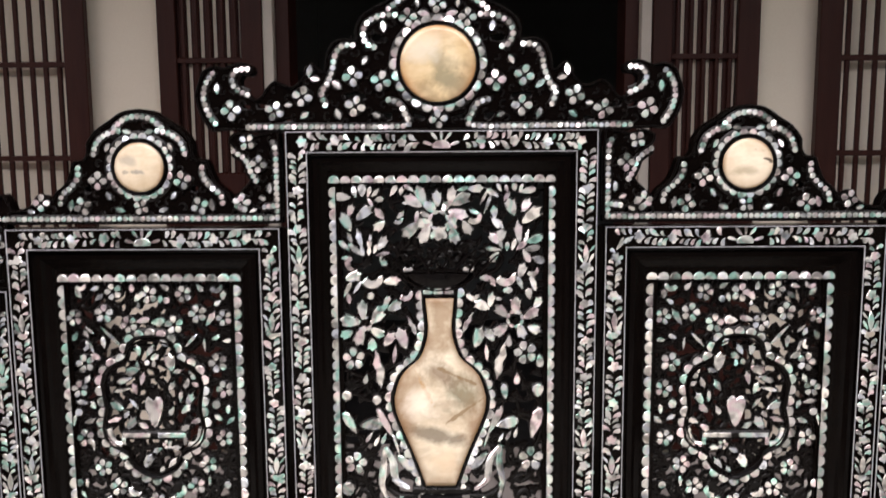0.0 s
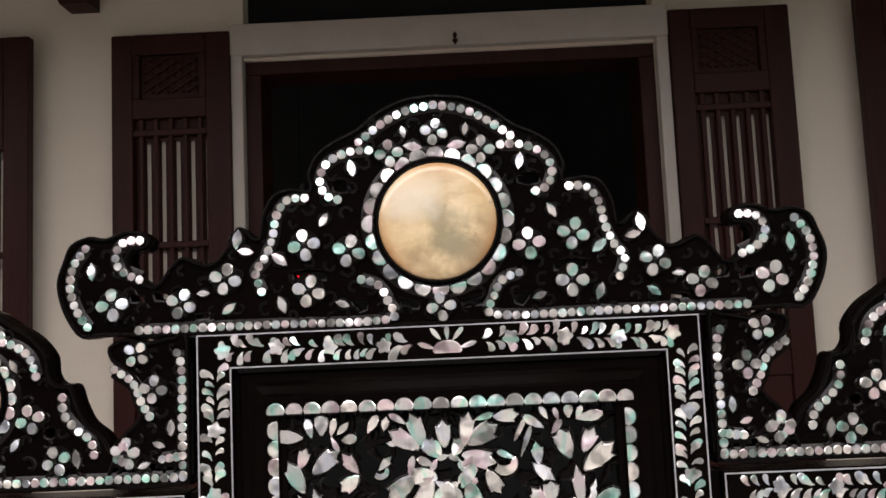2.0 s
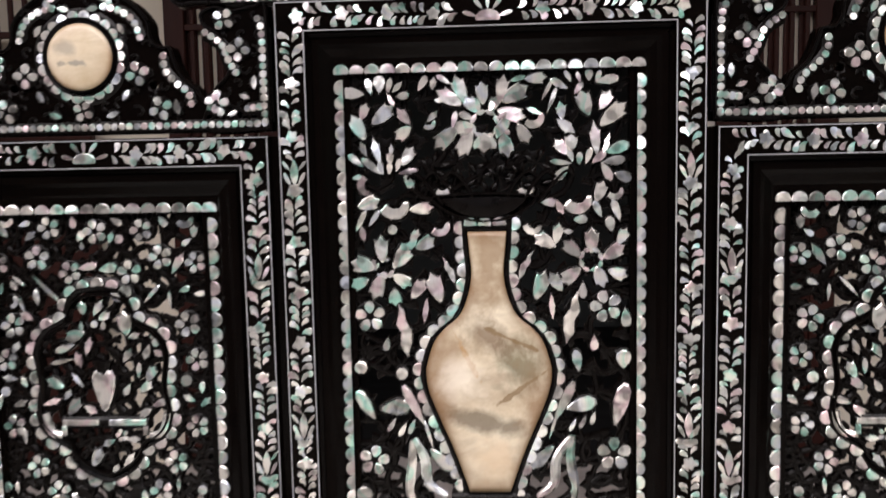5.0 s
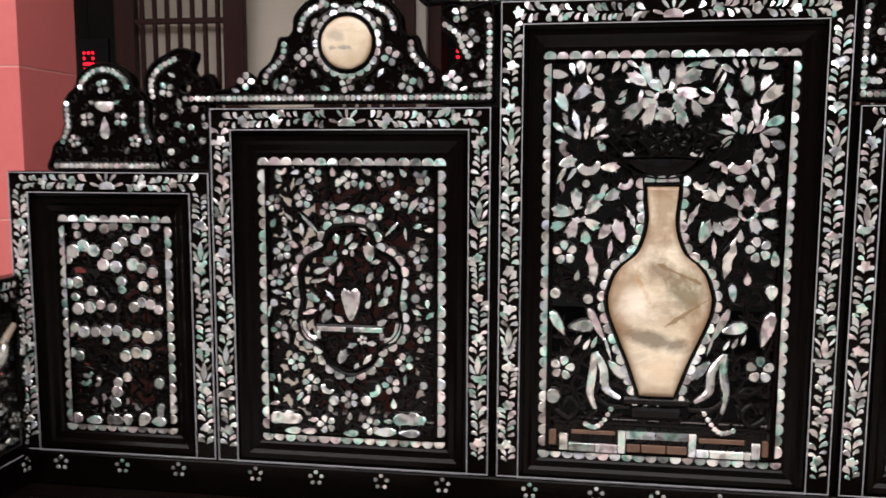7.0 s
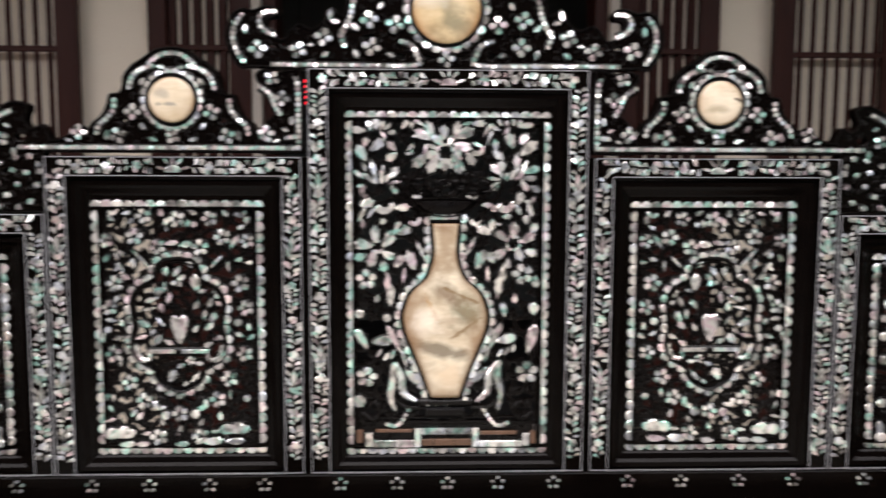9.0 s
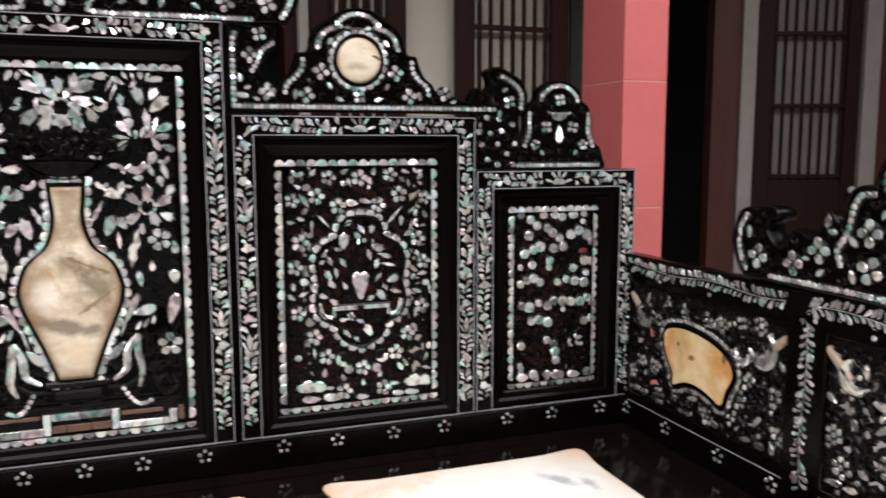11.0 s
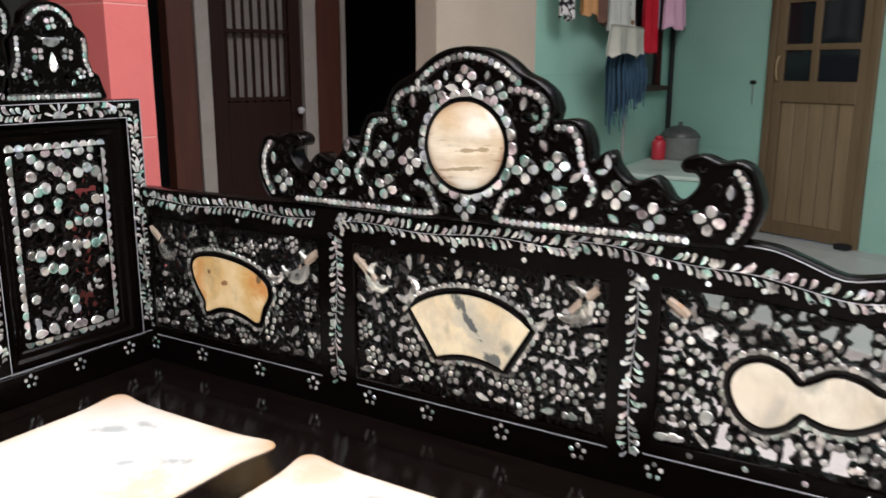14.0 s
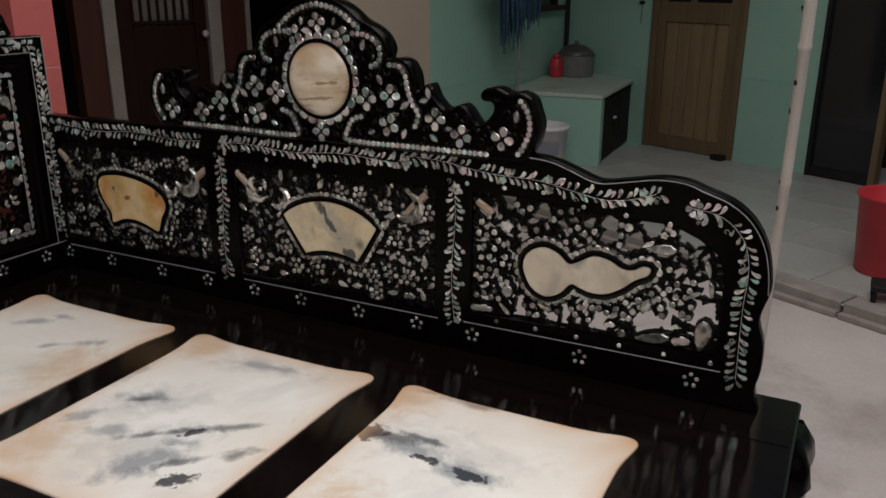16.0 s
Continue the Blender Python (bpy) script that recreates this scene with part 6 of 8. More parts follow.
BIG_HOLES = ([(0.094, 0.050), (0.112, 0.054), (0.119, 0.050), (0.118, 0.042), (0.107, 0.040), (0.096, 0.043)], [(0.131, -0.053), (0.152, -0.050), (0.169, -0.052), (0.166, -0.058), (0.144, -0.059), (0.132, -0.060)], [(0.083, -0.087), (0.103, -0.086), (0.097, -0.092), (0.092, -0.098), (0.086, -0.096)],
             [(0.262, -0.094), (0.280, -0.096), (0.280, -0.101), (0.262, -0.100)], [(0.308, -0.071), (0.330, -0.067), (0.326, -0.075), (0.312, -0.076)], [(0.340, -0.072), (0.357, -0.068), (0.354, -0.076), (0.342, -0.077)], [(0.024, -0.0925), (0.046, -0.087), (0.044, -0.096), (0.027, -0.097)])
crest("centre_crest", BACKM, (-0.005, 1.515), BIG_HALF, BIG_BEADS, BIG_FLOWERS, BIG_LEAVES, BIG_HOLES, 0.068, label="scrolled crest with a marble disc")

MID_HALF = [(0, 0.106), (0.030, 0.101), (0.056, 0.084), (0.080, 0.068), (0.097, 0.046), (0.099, 0.026), (0.108, 0.014), (0.124, 0.012), (0.131, -0.008), (0.142, -0.030), (0.160, -0.045), (0.170, -0.062), (0.180, -0.052), (0.194, -0.052), (0.204, -0.066), (0.225, -0.076), (0.248, -0.080), (0.250, -0.103), (0.12, -0.104), (0, -0.104)]
MID_BEADS = ([(0, 0.092), (0.022, 0.088), (0.043, 0.072)], [(0.036, 0.066), (0.058, 0.060), (0.076, 0.046), (0.084, 0.024)],
             [(0.114, -0.001), (0.116, -0.020), (0.131, -0.038), (0.146, -0.050), (0.150, -0.066)], [(0.0, -0.0945), (0.12, -0.0945), (0.250, -0.0945)])
MID_FLOWERS = ((0.078, -0.024, 0.0185), (0.108, -0.071, 0.0185), (0, -0.073, 0.0155), (0.185, -0.064, 0.0175))
MID_LEAVES = ((0.020, 0.064, 0.009, 10), (0.058, 0.036, 0.009, 120), (0.060, -0.052, 0.009, 60), (0.130, -0.070, 0.011, 100), (0.040, -0.078, 0.010, 20), (0.206, -0.080, 0.008, 20))
for flip in (False, True):
    crest("side_crest", BACKM, (0.552, 1.334), MID_HALF, MID_BEADS, MID_FLOWERS, MID_LEAVES, (ring_outline(0.098, -0.040, 0.006, 0.005, 8),), 0.0455, flip, label="small scrolled crest with a marble disc", marble=pale_marble)
    # the beaded bracket beside the tall panel
    crest("crest_bracket", BACKM, (0.293, 1.230), [(0, 0), (0, 0.160), (0.018, 0.168), (0.050, 0.162), (0.072, 0.168), (0.094, 0.158), (0.090, 0.140), (0.072, 0.128), (0.058, 0.108), (0.056, 0.086), (0.066, 0.070), (0.078, 0.058), (0.080, 0.036), (0.092, 0.028), (0.094, 0), (0.05, -0.003)],
          ([(0.014, 0.148), (0.009, 0.130), (0.009, 0.07), (0.009, 0.012)], [(0.086, 0.132), (0.064, 0.116), (0.056, 0.096), (0.046, 0.078)], [(0.016, 0.032), (0.032, 0.030)]),
          ((0.041, 0.108, 0.0175), (0.072, 0.036, 0.0175), (0.060, 0.148, 0.0165)), ((0.022, 0.064, 0.010, 90), (0.036, 0.046, 0.008, 20)), (), None, flip, both=False)
    # the drooping scroll at the outer end and the dotted bracket under it
    crest("crest_scroll", BACKM, (0.806, 1.226), [(0, 0), (-0.012, 0.030), (0.004, 0.060), (0.022, 0.052), (0.036, 0.068), (0.028, 0.096), (0.058, 0.106), (0.086, 0.094), (0.112, 0.078), (0.128, 0.048), (0.124, 0.016), (0.108, -0.004), (0.112, -0.05), (0.102, -0.116), (0.002, -0.116)],
          ([(0.066, 0.084), (0.094, 0.070), (0.112, 0.046), (0.110, 0.018)],), ((0.082, 0.030, 0.016),), ((0.060, 0.004, 0.010, 80), (0.072, 0.056, 0.008, 30), (0.014, -0.020, 0.007, 90)),
          (ring_outline(0.048, 0.034, 0.010, 0.008, 8), ring_outline(0.030, -0.060, 0.006, 0.008, 8), ring_outline(0.078, -0.034, 0.007, 0.006, 8)), None, flip, both=False)
    a = Inlay(BACKM, flip)
    a.line([(0.808, 1.2398), (0.853, 1.2398)], 0.0105, "pearl_bead", 0.0053, 0.0108)
    for x, y in scatter((0.818, 0.905, 1.120, 1.230), 0.0255, seed=4):
        a.put("pearl_bead", x, y, rnd.uniform(0.0060, 0.0070), 0, 0.0085)
    a.build(panels["low", flip])
    # the smallest crest, with a drop of shell
    crest("end_crest", BACKM, (1.012, 1.208), [(0, 0.100), (0.024, 0.096), (0.050, 0.078), (0.058, 0.056), (0.072, 0.044), (0.082, 0.026), (0.080, -0.010), (0.086, -0.034), (0.104, -0.048), (0.112, -0.070), (0.118, -0.098), (0.06, -0.099), (0, -0.099)],
          ([(0, 0.086), (0.020, 0.082), (0.040, 0.066), (0.046, 0.054)], [(0.074, 0.024), (0.075, 0.004), (0.074, -0.016), (0.085, -0.046)], [(0, -0.090), (0.05, -0.090), (0.100, -0.090)]),
          ((0, 0.055, 0.0155), (0.033, -0.005, 0.0155), (0.060, -0.044, 0.0132)), ((0.024, 0.026, 0.007, 20), (0.042, -0.062, 0.008, 60)), (ring_outline(0.030, -0.052, 0.006, 0.008, 8),), None, flip)
    a = Inlay(BACKM, flip)
    a.put("pearl_drop", 1.012, 1.188, 0.0216, 0, 0.0105)
    a.put("pearl_scallop", 1.012, 1.232, 0.0195, math.pi, 0.0105, 0.8)
    a.build(panels["low", flip])


# ---- the arms ----
ARM_TOP = [(-0.02, 0.911), (0.6, 0.914), (1.15, 0.928), (1.30, 0.934), (1.38, 0.931), (1.43, 0.916), (1.48, 0.899), (1.53, 0.906), (1.59, 0.917), (1.64, 0.915), (1.672, 0.904), (1.715, 0.889), (1.752, 0.862), (1.778, 0.822), (1.791, 0.775), (1.795, 0.735), (1.786, 0.70), (1.783, 0.672), (1.795, 0.63), (1.796, 0.58), (1.790, 0.545), (1.800, 0.50)]
WINDOWS = ([(0.040, 0.585), (0.536, 0.585), (0.536, 0.845), (0.040, 0.845)], [(0.628, 0.577), (1.142, 0.577), (1.142, 0.846), (0.628, 0.846)],
           [(1.226, 0.592), (1.716, 0.598), (1.716, 0.755), (1.700, 0.79), (1.668, 0.812), (1.62, 0.832), (1.52, 0.834), (1.42, 0.842), (1.35, 0.848), (1.226, 0.848)])
PEACH = smooth_line([(0.190, 0.766), (0.222, 0.774), (0.262, 0.776), (0.315, 0.770), (0.360, 0.758), (0.392, 0.738), (0.402, 0.712), (0.384, 0.682), (0.370, 0.646), (0.336, 0.656), (0.294, 0.665), (0.252, 0.662), (0.214, 0.648), (0.212, 0.672), (0.192, 0.702), (0.180, 0.728), (0.178, 0.750)], 3, True)


def fan_outline():
    out = []
    for i in range(13):
        a = radians(128.7 - 77.4 * i / 12)
        out.append((0.882 + 0.196 * math.cos(a), 0.589 + 0.196 * math.sin(a)))
    for i in range(13):
        a = radians(67 + 46 * i / 12)
        out.append((0.886 + 0.175 * math.cos(a), 0.497 + 0.175 * math.sin(a)))
    return out


GOURD = smooth_line([(1.339, 0.712), (1.350, 0.742), (1.380, 0.757), (1.412, 0.748), (1.432, 0.731), (1.452, 0.738), (1.480, 0.754), (1.512, 0.750), (1.535, 0.738), (1.556, 0.738), (1.574, 0.748), (1.588, 0.746), (1.584, 0.732), (1.560, 0.718), (1.540, 0.700), (1.508, 0.682), (1.476, 0.680), (1.455, 0.686), (1.438, 0.690), (1.418, 0.668), (1.388, 0.656), (1.356, 0.672)], 3, True)


MOTH_WINGS = (((0.094, 0.783, 0.031, -29), (0.468, 0.791, 0.038, 36), (0.418, 0.765, 0.022, -9)), ((0.688, 0.791, 0.032, -55), (0.743, 0.777, 0.029, 57), (1.072, 0.798, 0.036, 62), (1.007, 0.768, 0.0285, -22)), ())
BONE_BARS = (((0.056, 0.803, 0.024, -43), (0.510, 0.800, 0.030, 40)), ((0.650, 0.803, 0.034, -40), (1.098, 0.806, 0.032, 44)), ((1.252, 0.818, 0.020, -35),))
GRAPES_RIGHT = ((1.321, 0.833), (1.332, 0.821), (1.348, 0.829), (1.396, 0.813), (1.363, 0.787), (1.338, 0.786), (1.43, 0.796), (1.445, 0.803), (1.459, 0.793), (1.477, 0.8), (1.405, 0.774), (1.423, 0.772), (1.442, 0.776), (1.478, 0.776), (1.5, 0.767), (1.526, 0.781), (1.527, 0.799), (1.528, 0.82), (1.52, 0.767), (1.612, 0.824), (1.621, 0.817), (1.621, 0.748), (1.623, 0.71), (1.614, 0.7), (1.636, 0.697), (1.632, 0.682), (1.592, 0.696), (1.596, 0.682), (1.587, 0.668), (1.605, 0.688))
GRAPES_LOW = ((1.566, 0.695), (1.569, 0.679), (1.546, 0.67), (1.56, 0.654), (1.573, 0.666), (1.543, 0.645), (1.554, 0.639), (1.528, 0.653), (1.582, 0.706), (1.611, 0.671), (1.651, 0.666), (1.662, 0.662), (1.665, 0.683), (1.654, 0.7), (1.66, 0.713), (1.665, 0.73), (1.637, 0.723), (1.615, 0.657), (1.343, 0.627), (1.361, 0.63), (1.353, 0.611), (1.371, 0.612), (1.394, 0.628), (1.412, 0.626), (1.441, 0.637), (1.457, 0.644), (1.449, 0.627), (1.476, 0.621), (1.495, 0.649), (1.51, 0.643), (1.482, 0.647))
GRAPES_LEFT = ((1.299, 0.722), (1.29, 0.674), (1.304, 0.669), (1.281, 0.689), (1.294, 0.707), (1.278, 0.646), (1.26, 0.658), (1.246, 0.668), (1.258, 0.676), (1.266, 0.691), (1.248, 0.691), (1.237, 0.674), (1.27, 0.631), (1.287, 0.631), (1.255, 0.638), (1.238, 0.631), (1.276, 0.736), (1.253, 0.738), (1.258, 0.762), (1.275, 0.77), (1.241, 0.765), (1.263, 0.801), (1.247, 0.788), (1.286, 0.804), (1.304, 0.751), (1.284, 0.754), (1.265, 0.717), (1.248, 0.714))
GAPS = [[(1.358, 0.835), (1.389, 0.828), (1.386, 0.812), (1.362, 0.814)], [(1.489, 0.820), (1.517, 0.818), (1.514, 0.810), (1.492, 0.809)], [(1.493, 0.792), (1.518, 0.795), (1.517, 0.786), (1.497, 0.784)], [(1.538, 0.790), (1.564, 0.789), (1.560, 0.779), (1.540, 0.781)],
        [(1.558, 0.831), (1.593, 0.838), (1.599, 0.818), (1.581, 0.802), (1.567, 0.809)], [(1.634, 0.825), (1.673, 0.820), (1.681, 0.810), (1.663, 0.800), (1.645, 0.809)], [(1.383, 0.612), (1.429, 0.610), (1.431, 0.602), (1.383, 0.603)], [(1.471, 0.609), (1.481, 0.625), (1.513, 0.626), (1.513, 0.599)]]
GAPS += [[(1.565, 0.629), (1.581, 0.643), (1.620, 0.634), (1.593, 0.618), (1.570, 0.608)], [(1.645, 0.654), (1.681, 0.681), (1.703, 0.695), (1.708, 0.666), (1.689, 0.665), (1.684, 0.642)], [(1.616, 0.678), (1.635, 0.671), (1.626, 0.651), (1.615, 0.655)], [(1.690, 0.735), (1.702, 0.731), (1.704, 0.711), (1.692, 0.713)],
         [(1.319, 0.620), (1.332, 0.616), (1.347, 0.598), (1.326, 0.597)], [(1.296, 0.844), (1.310, 0.842), (1.310, 0.829), (1.296, 0.830)], [(1.490, 0.671), (1.519, 0.667), (1.509, 0.656), (1.489, 0.657)], [(1.232, 0.748), (1.246, 0.752), (1.244, 0.728), (1.233, 0.728)]]


def make_arm(m, flip):
    top = smooth_line(ARM_TOP, 3)
    outline = [(-0.02, 0.5)] + top
    arm = part("arm_panel", plate("arm_panel", flip_lines([outline, *WINDOWS], flip), -0.032, 0.0, 0.003, m), lacquer, bed, "pierced side arm with wavy top")
    a = Inlay(m, flip)
    stems = [[(0.53, 0.888), (0.055, 0.886)], [(0.585, 0.888), (1.06, 0.893)], smooth_line([(1.07, 0.905), (1.20, 0.897), (1.34, 0.888), (1.42, 0.872), (1.50, 0.866), (1.585, 0.888)], 3), [(0.582, 0.860), (0.582, 0.572)], [(1.186, 0.866), (1.186, 0.572)], [(0.016, 0.585), (0.016, 0.845)],
             smooth_line([(1.652, 0.868), (1.70, 0.856), (1.740, 0.82), (1.758, 0.765), (1.757, 0.70), (1.752, 0.62), (1.752, 0.560)], 3)]
    g = Geo()
    for i, line in enumerate(stems):
        a.vine(line, 0.0140, 0.0098 if i != 5 else 0.0068, 0.0002, 17 if i != 2 else 13, 0.0098, 0.95, 0.0035, 58)
        for x, y, t in along(line, 0.072):
            curl = [(x + 0.006 * (1 - q / 11) * math.cos(t + q * 0.75) + 0.012 * math.sin(t), y + 0.006 * (1 - q / 11) * math.sin(t + q * 0.75) - 0.012 * math.cos(t)) for q in range(9)]
            g.ribbon(flip_lines([curl], flip)[0], 0.0006, -0.0005, 0.0008)
        wavy = [(x - math.sin(t) * 0.004 * math.sin(q * 0.3), y + math.cos(t) * 0.004 * math.sin(q * 0.3)) for q, (x, y, t) in enumerate(along(line, 0.0130))]
        g.ribbon(flip_lines([wavy], flip)[0], 0.0006, -0.0005, 0.0007)
    part("stem_inlay", g.mesh("stem_inlay", m), silver_wire, arm, "hair-thin silvery stems and tendrils")
    for u, v in ((1.08, 0.893), (0.60, 0.893), (0.588, 0.845), (1.192, 0.85), (1.668, 0.850)):
        a.put("pearl_flower", u, v, 0.0115, u * 9, 0.0004)
    a.put("pearl_flower", 1.655, 0.868, 0.016, 0.4, 0.0003)
    for u in (0.03, 0.189, 0.365, 0.515, 0.66, 0.795, 0.952, 1.099, 1.231, 1.463, 1.678):
        a.put("pearl_rosette", u, 0.541, 0.0165, 0, 0.0002)
    for u, v in [(1.215 + 0.08 * i, 0.864 - (0.006 * i if i > 2 else 0)) for i in range(6)] + [(1.20 + 0.085 * i, 0.582) for i in range(7)] + [(0.60, 0.865), (0.99, 0.862), (1.735, 0.62), (1.208, 0.65), (1.208, 0.72), (0.32, 0.862), (0.15, 0.862), (0.72, 0.862), (0.85, 0.862)]:
        a.put("pearl_bead", u, v, 0.0048, 0, 0.0002)
    # fillings: grapes, leaves and birds round three marble shapes
    for i, (shape, region, stone, what) in enumerate(((PEACH, (0.040, 0.536, 0.585, 0.845), amber_marble, "amber marble in the shape of a peach"), (fan_outline(), (0.628, 1.142, 0.577, 0.846), grey_marble, "fan-shaped marble with dark veins"), (GOURD, (1.226, 1.716, 0.592, 0.846), gourd_marble, "gourd-shaped pale marble"))):
        ground = widen(shape, 0.0225)
        board("stone_ground", [ground], -0.018, -0.001, carved, arm, m, flip)
        board("marble_inset", [shape], -0.0009, 0.0035, stone, arm, m, flip, what, 0.0025)
        rim = widen(shape, 0.0025)
        g = Geo().ribbon(flip_lines([rim], flip)[0], 0.0024, -0.008, 0.0042, True)
        part("inset_rim", g.mesh("inset_rim", m), lacquer, arm)
        b = Inlay(m, flip, grey_pearl)
        b.line(widen(shape, 0.0136), 0.0150, "pearl_scallop", 0.0080, -0.0008, True, 0)
        outer = widen(shape, 0.029)
        lim = WINDOWS[i]
        left, right = lim[0][0], lim[1][0]
        skip = []
        # moths with crescent wings, each beside a slanting bar of bone
        for x, y, size, deg in MOTH_WINGS[i]:
            arc = [radians(deg - 90 + 105 * (q / 8 - 1)) for q in range(17)]
            pts = [(x + size * 0.82 * math.cos(t), y + size * 0.82 * math.sin(t)) for t in arc]
            half = [size * (0.06 + 0.36 * math.sin(math.pi * (q + 0.6) / 17.2) ** 1.3) for q in range(17)]
            wing = Geo().ribbon(flip_lines([pts], flip)[0], half, -0.012, -0.001)
            part("moth_wing", wing.mesh("moth_wing", m), pale_shell, arm, "pale crescent of shell cut as a moth wing")
            skip += [pts[2], pts[8], pts[14]]
        for x, y, size, deg in BONE_BARS[i]:
            d, n = (math.cos(radians(deg)), math.sin(radians(deg))), 0.0085
            p, q = (x - d[0] * size, y - d[1] * size), (x + d[0] * size, y + d[1] * size)
            bar = Geo().ribbon(flip_lines([[p, ((p[0] + q[0]) / 2, (p[1] + q[1]) / 2 + 0.001), q]], flip)[0], [n * 0.7, n, n * 0.85], -0.012, -0.001)
            part("bone_bar", bar.mesh("bone_bar", m), bone, arm, "slanting bar of pale worn bone")
            skip += [(x, y), (x + d[0] * size * 0.6, y + d[1] * size * 0.6), (x - d[0] * size * 0.6, y - d[1] * size * 0.6)]
        inside = widen(smooth_line(lim, 1, True)[:], -0.018)
        r = random.Random(i + 3)
        if i == 2:
            for x, y in GRAPES_RIGHT + GRAPES_LOW + GRAPES_LEFT:
                b.put("pearl_bead", x, y, r.uniform(0.0058, 0.0070), 0, -0.003)
            b.sow("bead", (1.542, 0.818, 0.0086, 10, 1), (1.307, 0.652, 0.0125, 10, 1), (1.543, 0.608, 0.0081, 11, 1)).sow("blossom", (1.303, 0.788, 0.0150, 7, 1), (1.607, 0.812, 0.0085, 7, 1)).sow("flame", (1.666, 0.787, 0.0167, 39, 1.3))
            b.sow("frond", (1.583, 0.671, 0.0171, 69, 0.9), (1.525, 0.642, 0.011, 51, 1)).sow("rock", (1.653, 0.615, 0.0169, 12, 1), (1.519, 0.621, 0.0113, 13, 1), (1.252, 0.606, 0.024, 5, 0.6))
            b.sow("lobe", (1.604, 0.785, 0.0276, 4, 0.8), (1.579, 0.791, 0.0132, 29, 0.8), (1.689, 0.76, 0.0155, 105, 0.8), (1.698, 0.721, 0.0151, 96, 0.7), (1.601, 0.610, 0.0321, 8, 0.7), (1.690, 0.632, 0.0302, 83, 1.1), (1.469, 0.649, 0.0150, 83, 0.9), (1.666, 0.707, 0.0171, 32, 0.6), (1.302, 0.613, 0.016, 315, 0.7), (1.385, 0.632, 0.0152, 337, 0.6))
        else:
            for fx, kind, size in ((0.05, "pearl_lobe", 0.017), (0.12, "pearl_lobe", 0.015), (0.45, "pearl_wing", 0.012), (0.62, "pearl_frond", 0.013), (0.80, "pearl_lobe", 0.014), (0.88, "pearl_rock", 0.015), (0.945, "pearl_drop", 0.014)):
                b.put(kind, left + (right - left) * fx, 0.600 + (0.006 if kind == "pearl_drop" else 0), size, 0.1 if kind != "pearl_drop" else 0.3, -0.003, 0.9)
                skip.append((left + (right - left) * fx, 0.600))
            bunches = scatter((left, right, 0.585, 0.85), 0.045, lambda x, y: in_outline(outer, x, y) or not in_outline(inside, x, y) or any(math.hypot(x - p, y - q) < 0.034 for p, q in skip), 20 + i)
            for x, y in bunches:
                if r.random() < (0.72, 0.70)[i]:
                    b.cluster(x, y, r.uniform(0, 6.3), r.uniform(0.0053, 0.0062), r.choice(((2, 3, 2, 1), (1, 2, 3, 2), (2, 3, 2), (1, 2, 2))))
                else:
                    b.put(r.choice(("pearl_frond", "pearl_drop", "pearl_lobe")), x, y, r.uniform(0.012, 0.016), r.uniform(0, 6), -0.004, 0.9)
        b.items = [it for it in b.items if not in_outline(widen(shape, 0.0222), it[1], it[2]) or it[0] == "pearl_scallop"]
        busy = [(x, y) for _, x, y, *_ in b.items]
        near = widen(smooth_line(lim, 1, True)[:], -0.008)
        for x, y in scatter((left, right, 0.585, 0.85), 0.017, lambda x, y: in_outline(outer, x, y) or not in_outline(near, x, y) or any(math.hypot(x - p, y - q) < 0.0145 for p, q in busy), 7) if i < 2 else ():
            if r.random() < 0.15:
                b.put("pearl_bead", x, y, r.uniform(0.0044, 0.0058), 0, -0.004)
        b.fretwork(arm, (left - 0.001, right + 0.001, 0.578 if i < 2 else 0.593, 0.848), -0.022, -0.0045, (0.0038, 0.0038, 0.0026)[i], (0.5, 0.5, 0.6)[i], ground, (0.0022, 0.0022, 0.0014)[i], "fretwork", (0.0125, 0.0130, 0.0150)[i], GAPS if i == 2 else ())
        b.build(arm, ("pearl_scallop",) if not flip else ("pearl_scallop", "pearl_bead", "pearl_lobe"), "pearl_edging")
    a.build(arm, ("pearl_leaf", "pearl_blossom"))
    # wire lines
    g = Geo()
    for line in ([(1.212, 0.567), (1.728, 0.569)], [(0.63, 0.563), (1.15, 0.563)], [(0.04, 0.563), (0.54, 0.563)], [p for p in smooth_line([(x - 0.003, y - 0.005) for x, y in ARM_TOP[3:16]], 3)]):
        g.ribbon(flip_lines([line], flip)[0], 0.0009, -0.0005, 0.0012)
    part("wire_inlay", g.mesh("wire_inlay", m), silver_wire, arm, "thin silvery wire line")
    return arm


for m, flip in ((ARM_R, False), (ARM_L, True)):
    make_arm(m, flip)
    crest("arm_crest", m, (0.880, 1.049), BIG_HALF, BIG_BEADS[:5], BIG_FLOWERS, BIG_LEAVES, BIG_HOLES, 0.068, flip, 0.040, 1.10, "scrolled arm crest with a marble disc", marble=streaked_marble)


# ---- behind the daybed: the house front ----
def boxes(name, rows, mat, parent=None, label="", m=None, c=0.003):
    g = Geo()
    for r in rows:
        g.box(*r, min(c, min(r[1] - r[0], r[3] - r[2], r[5] - r[4]) * 0.3))
    return part(name, g, mat, parent, label, m)


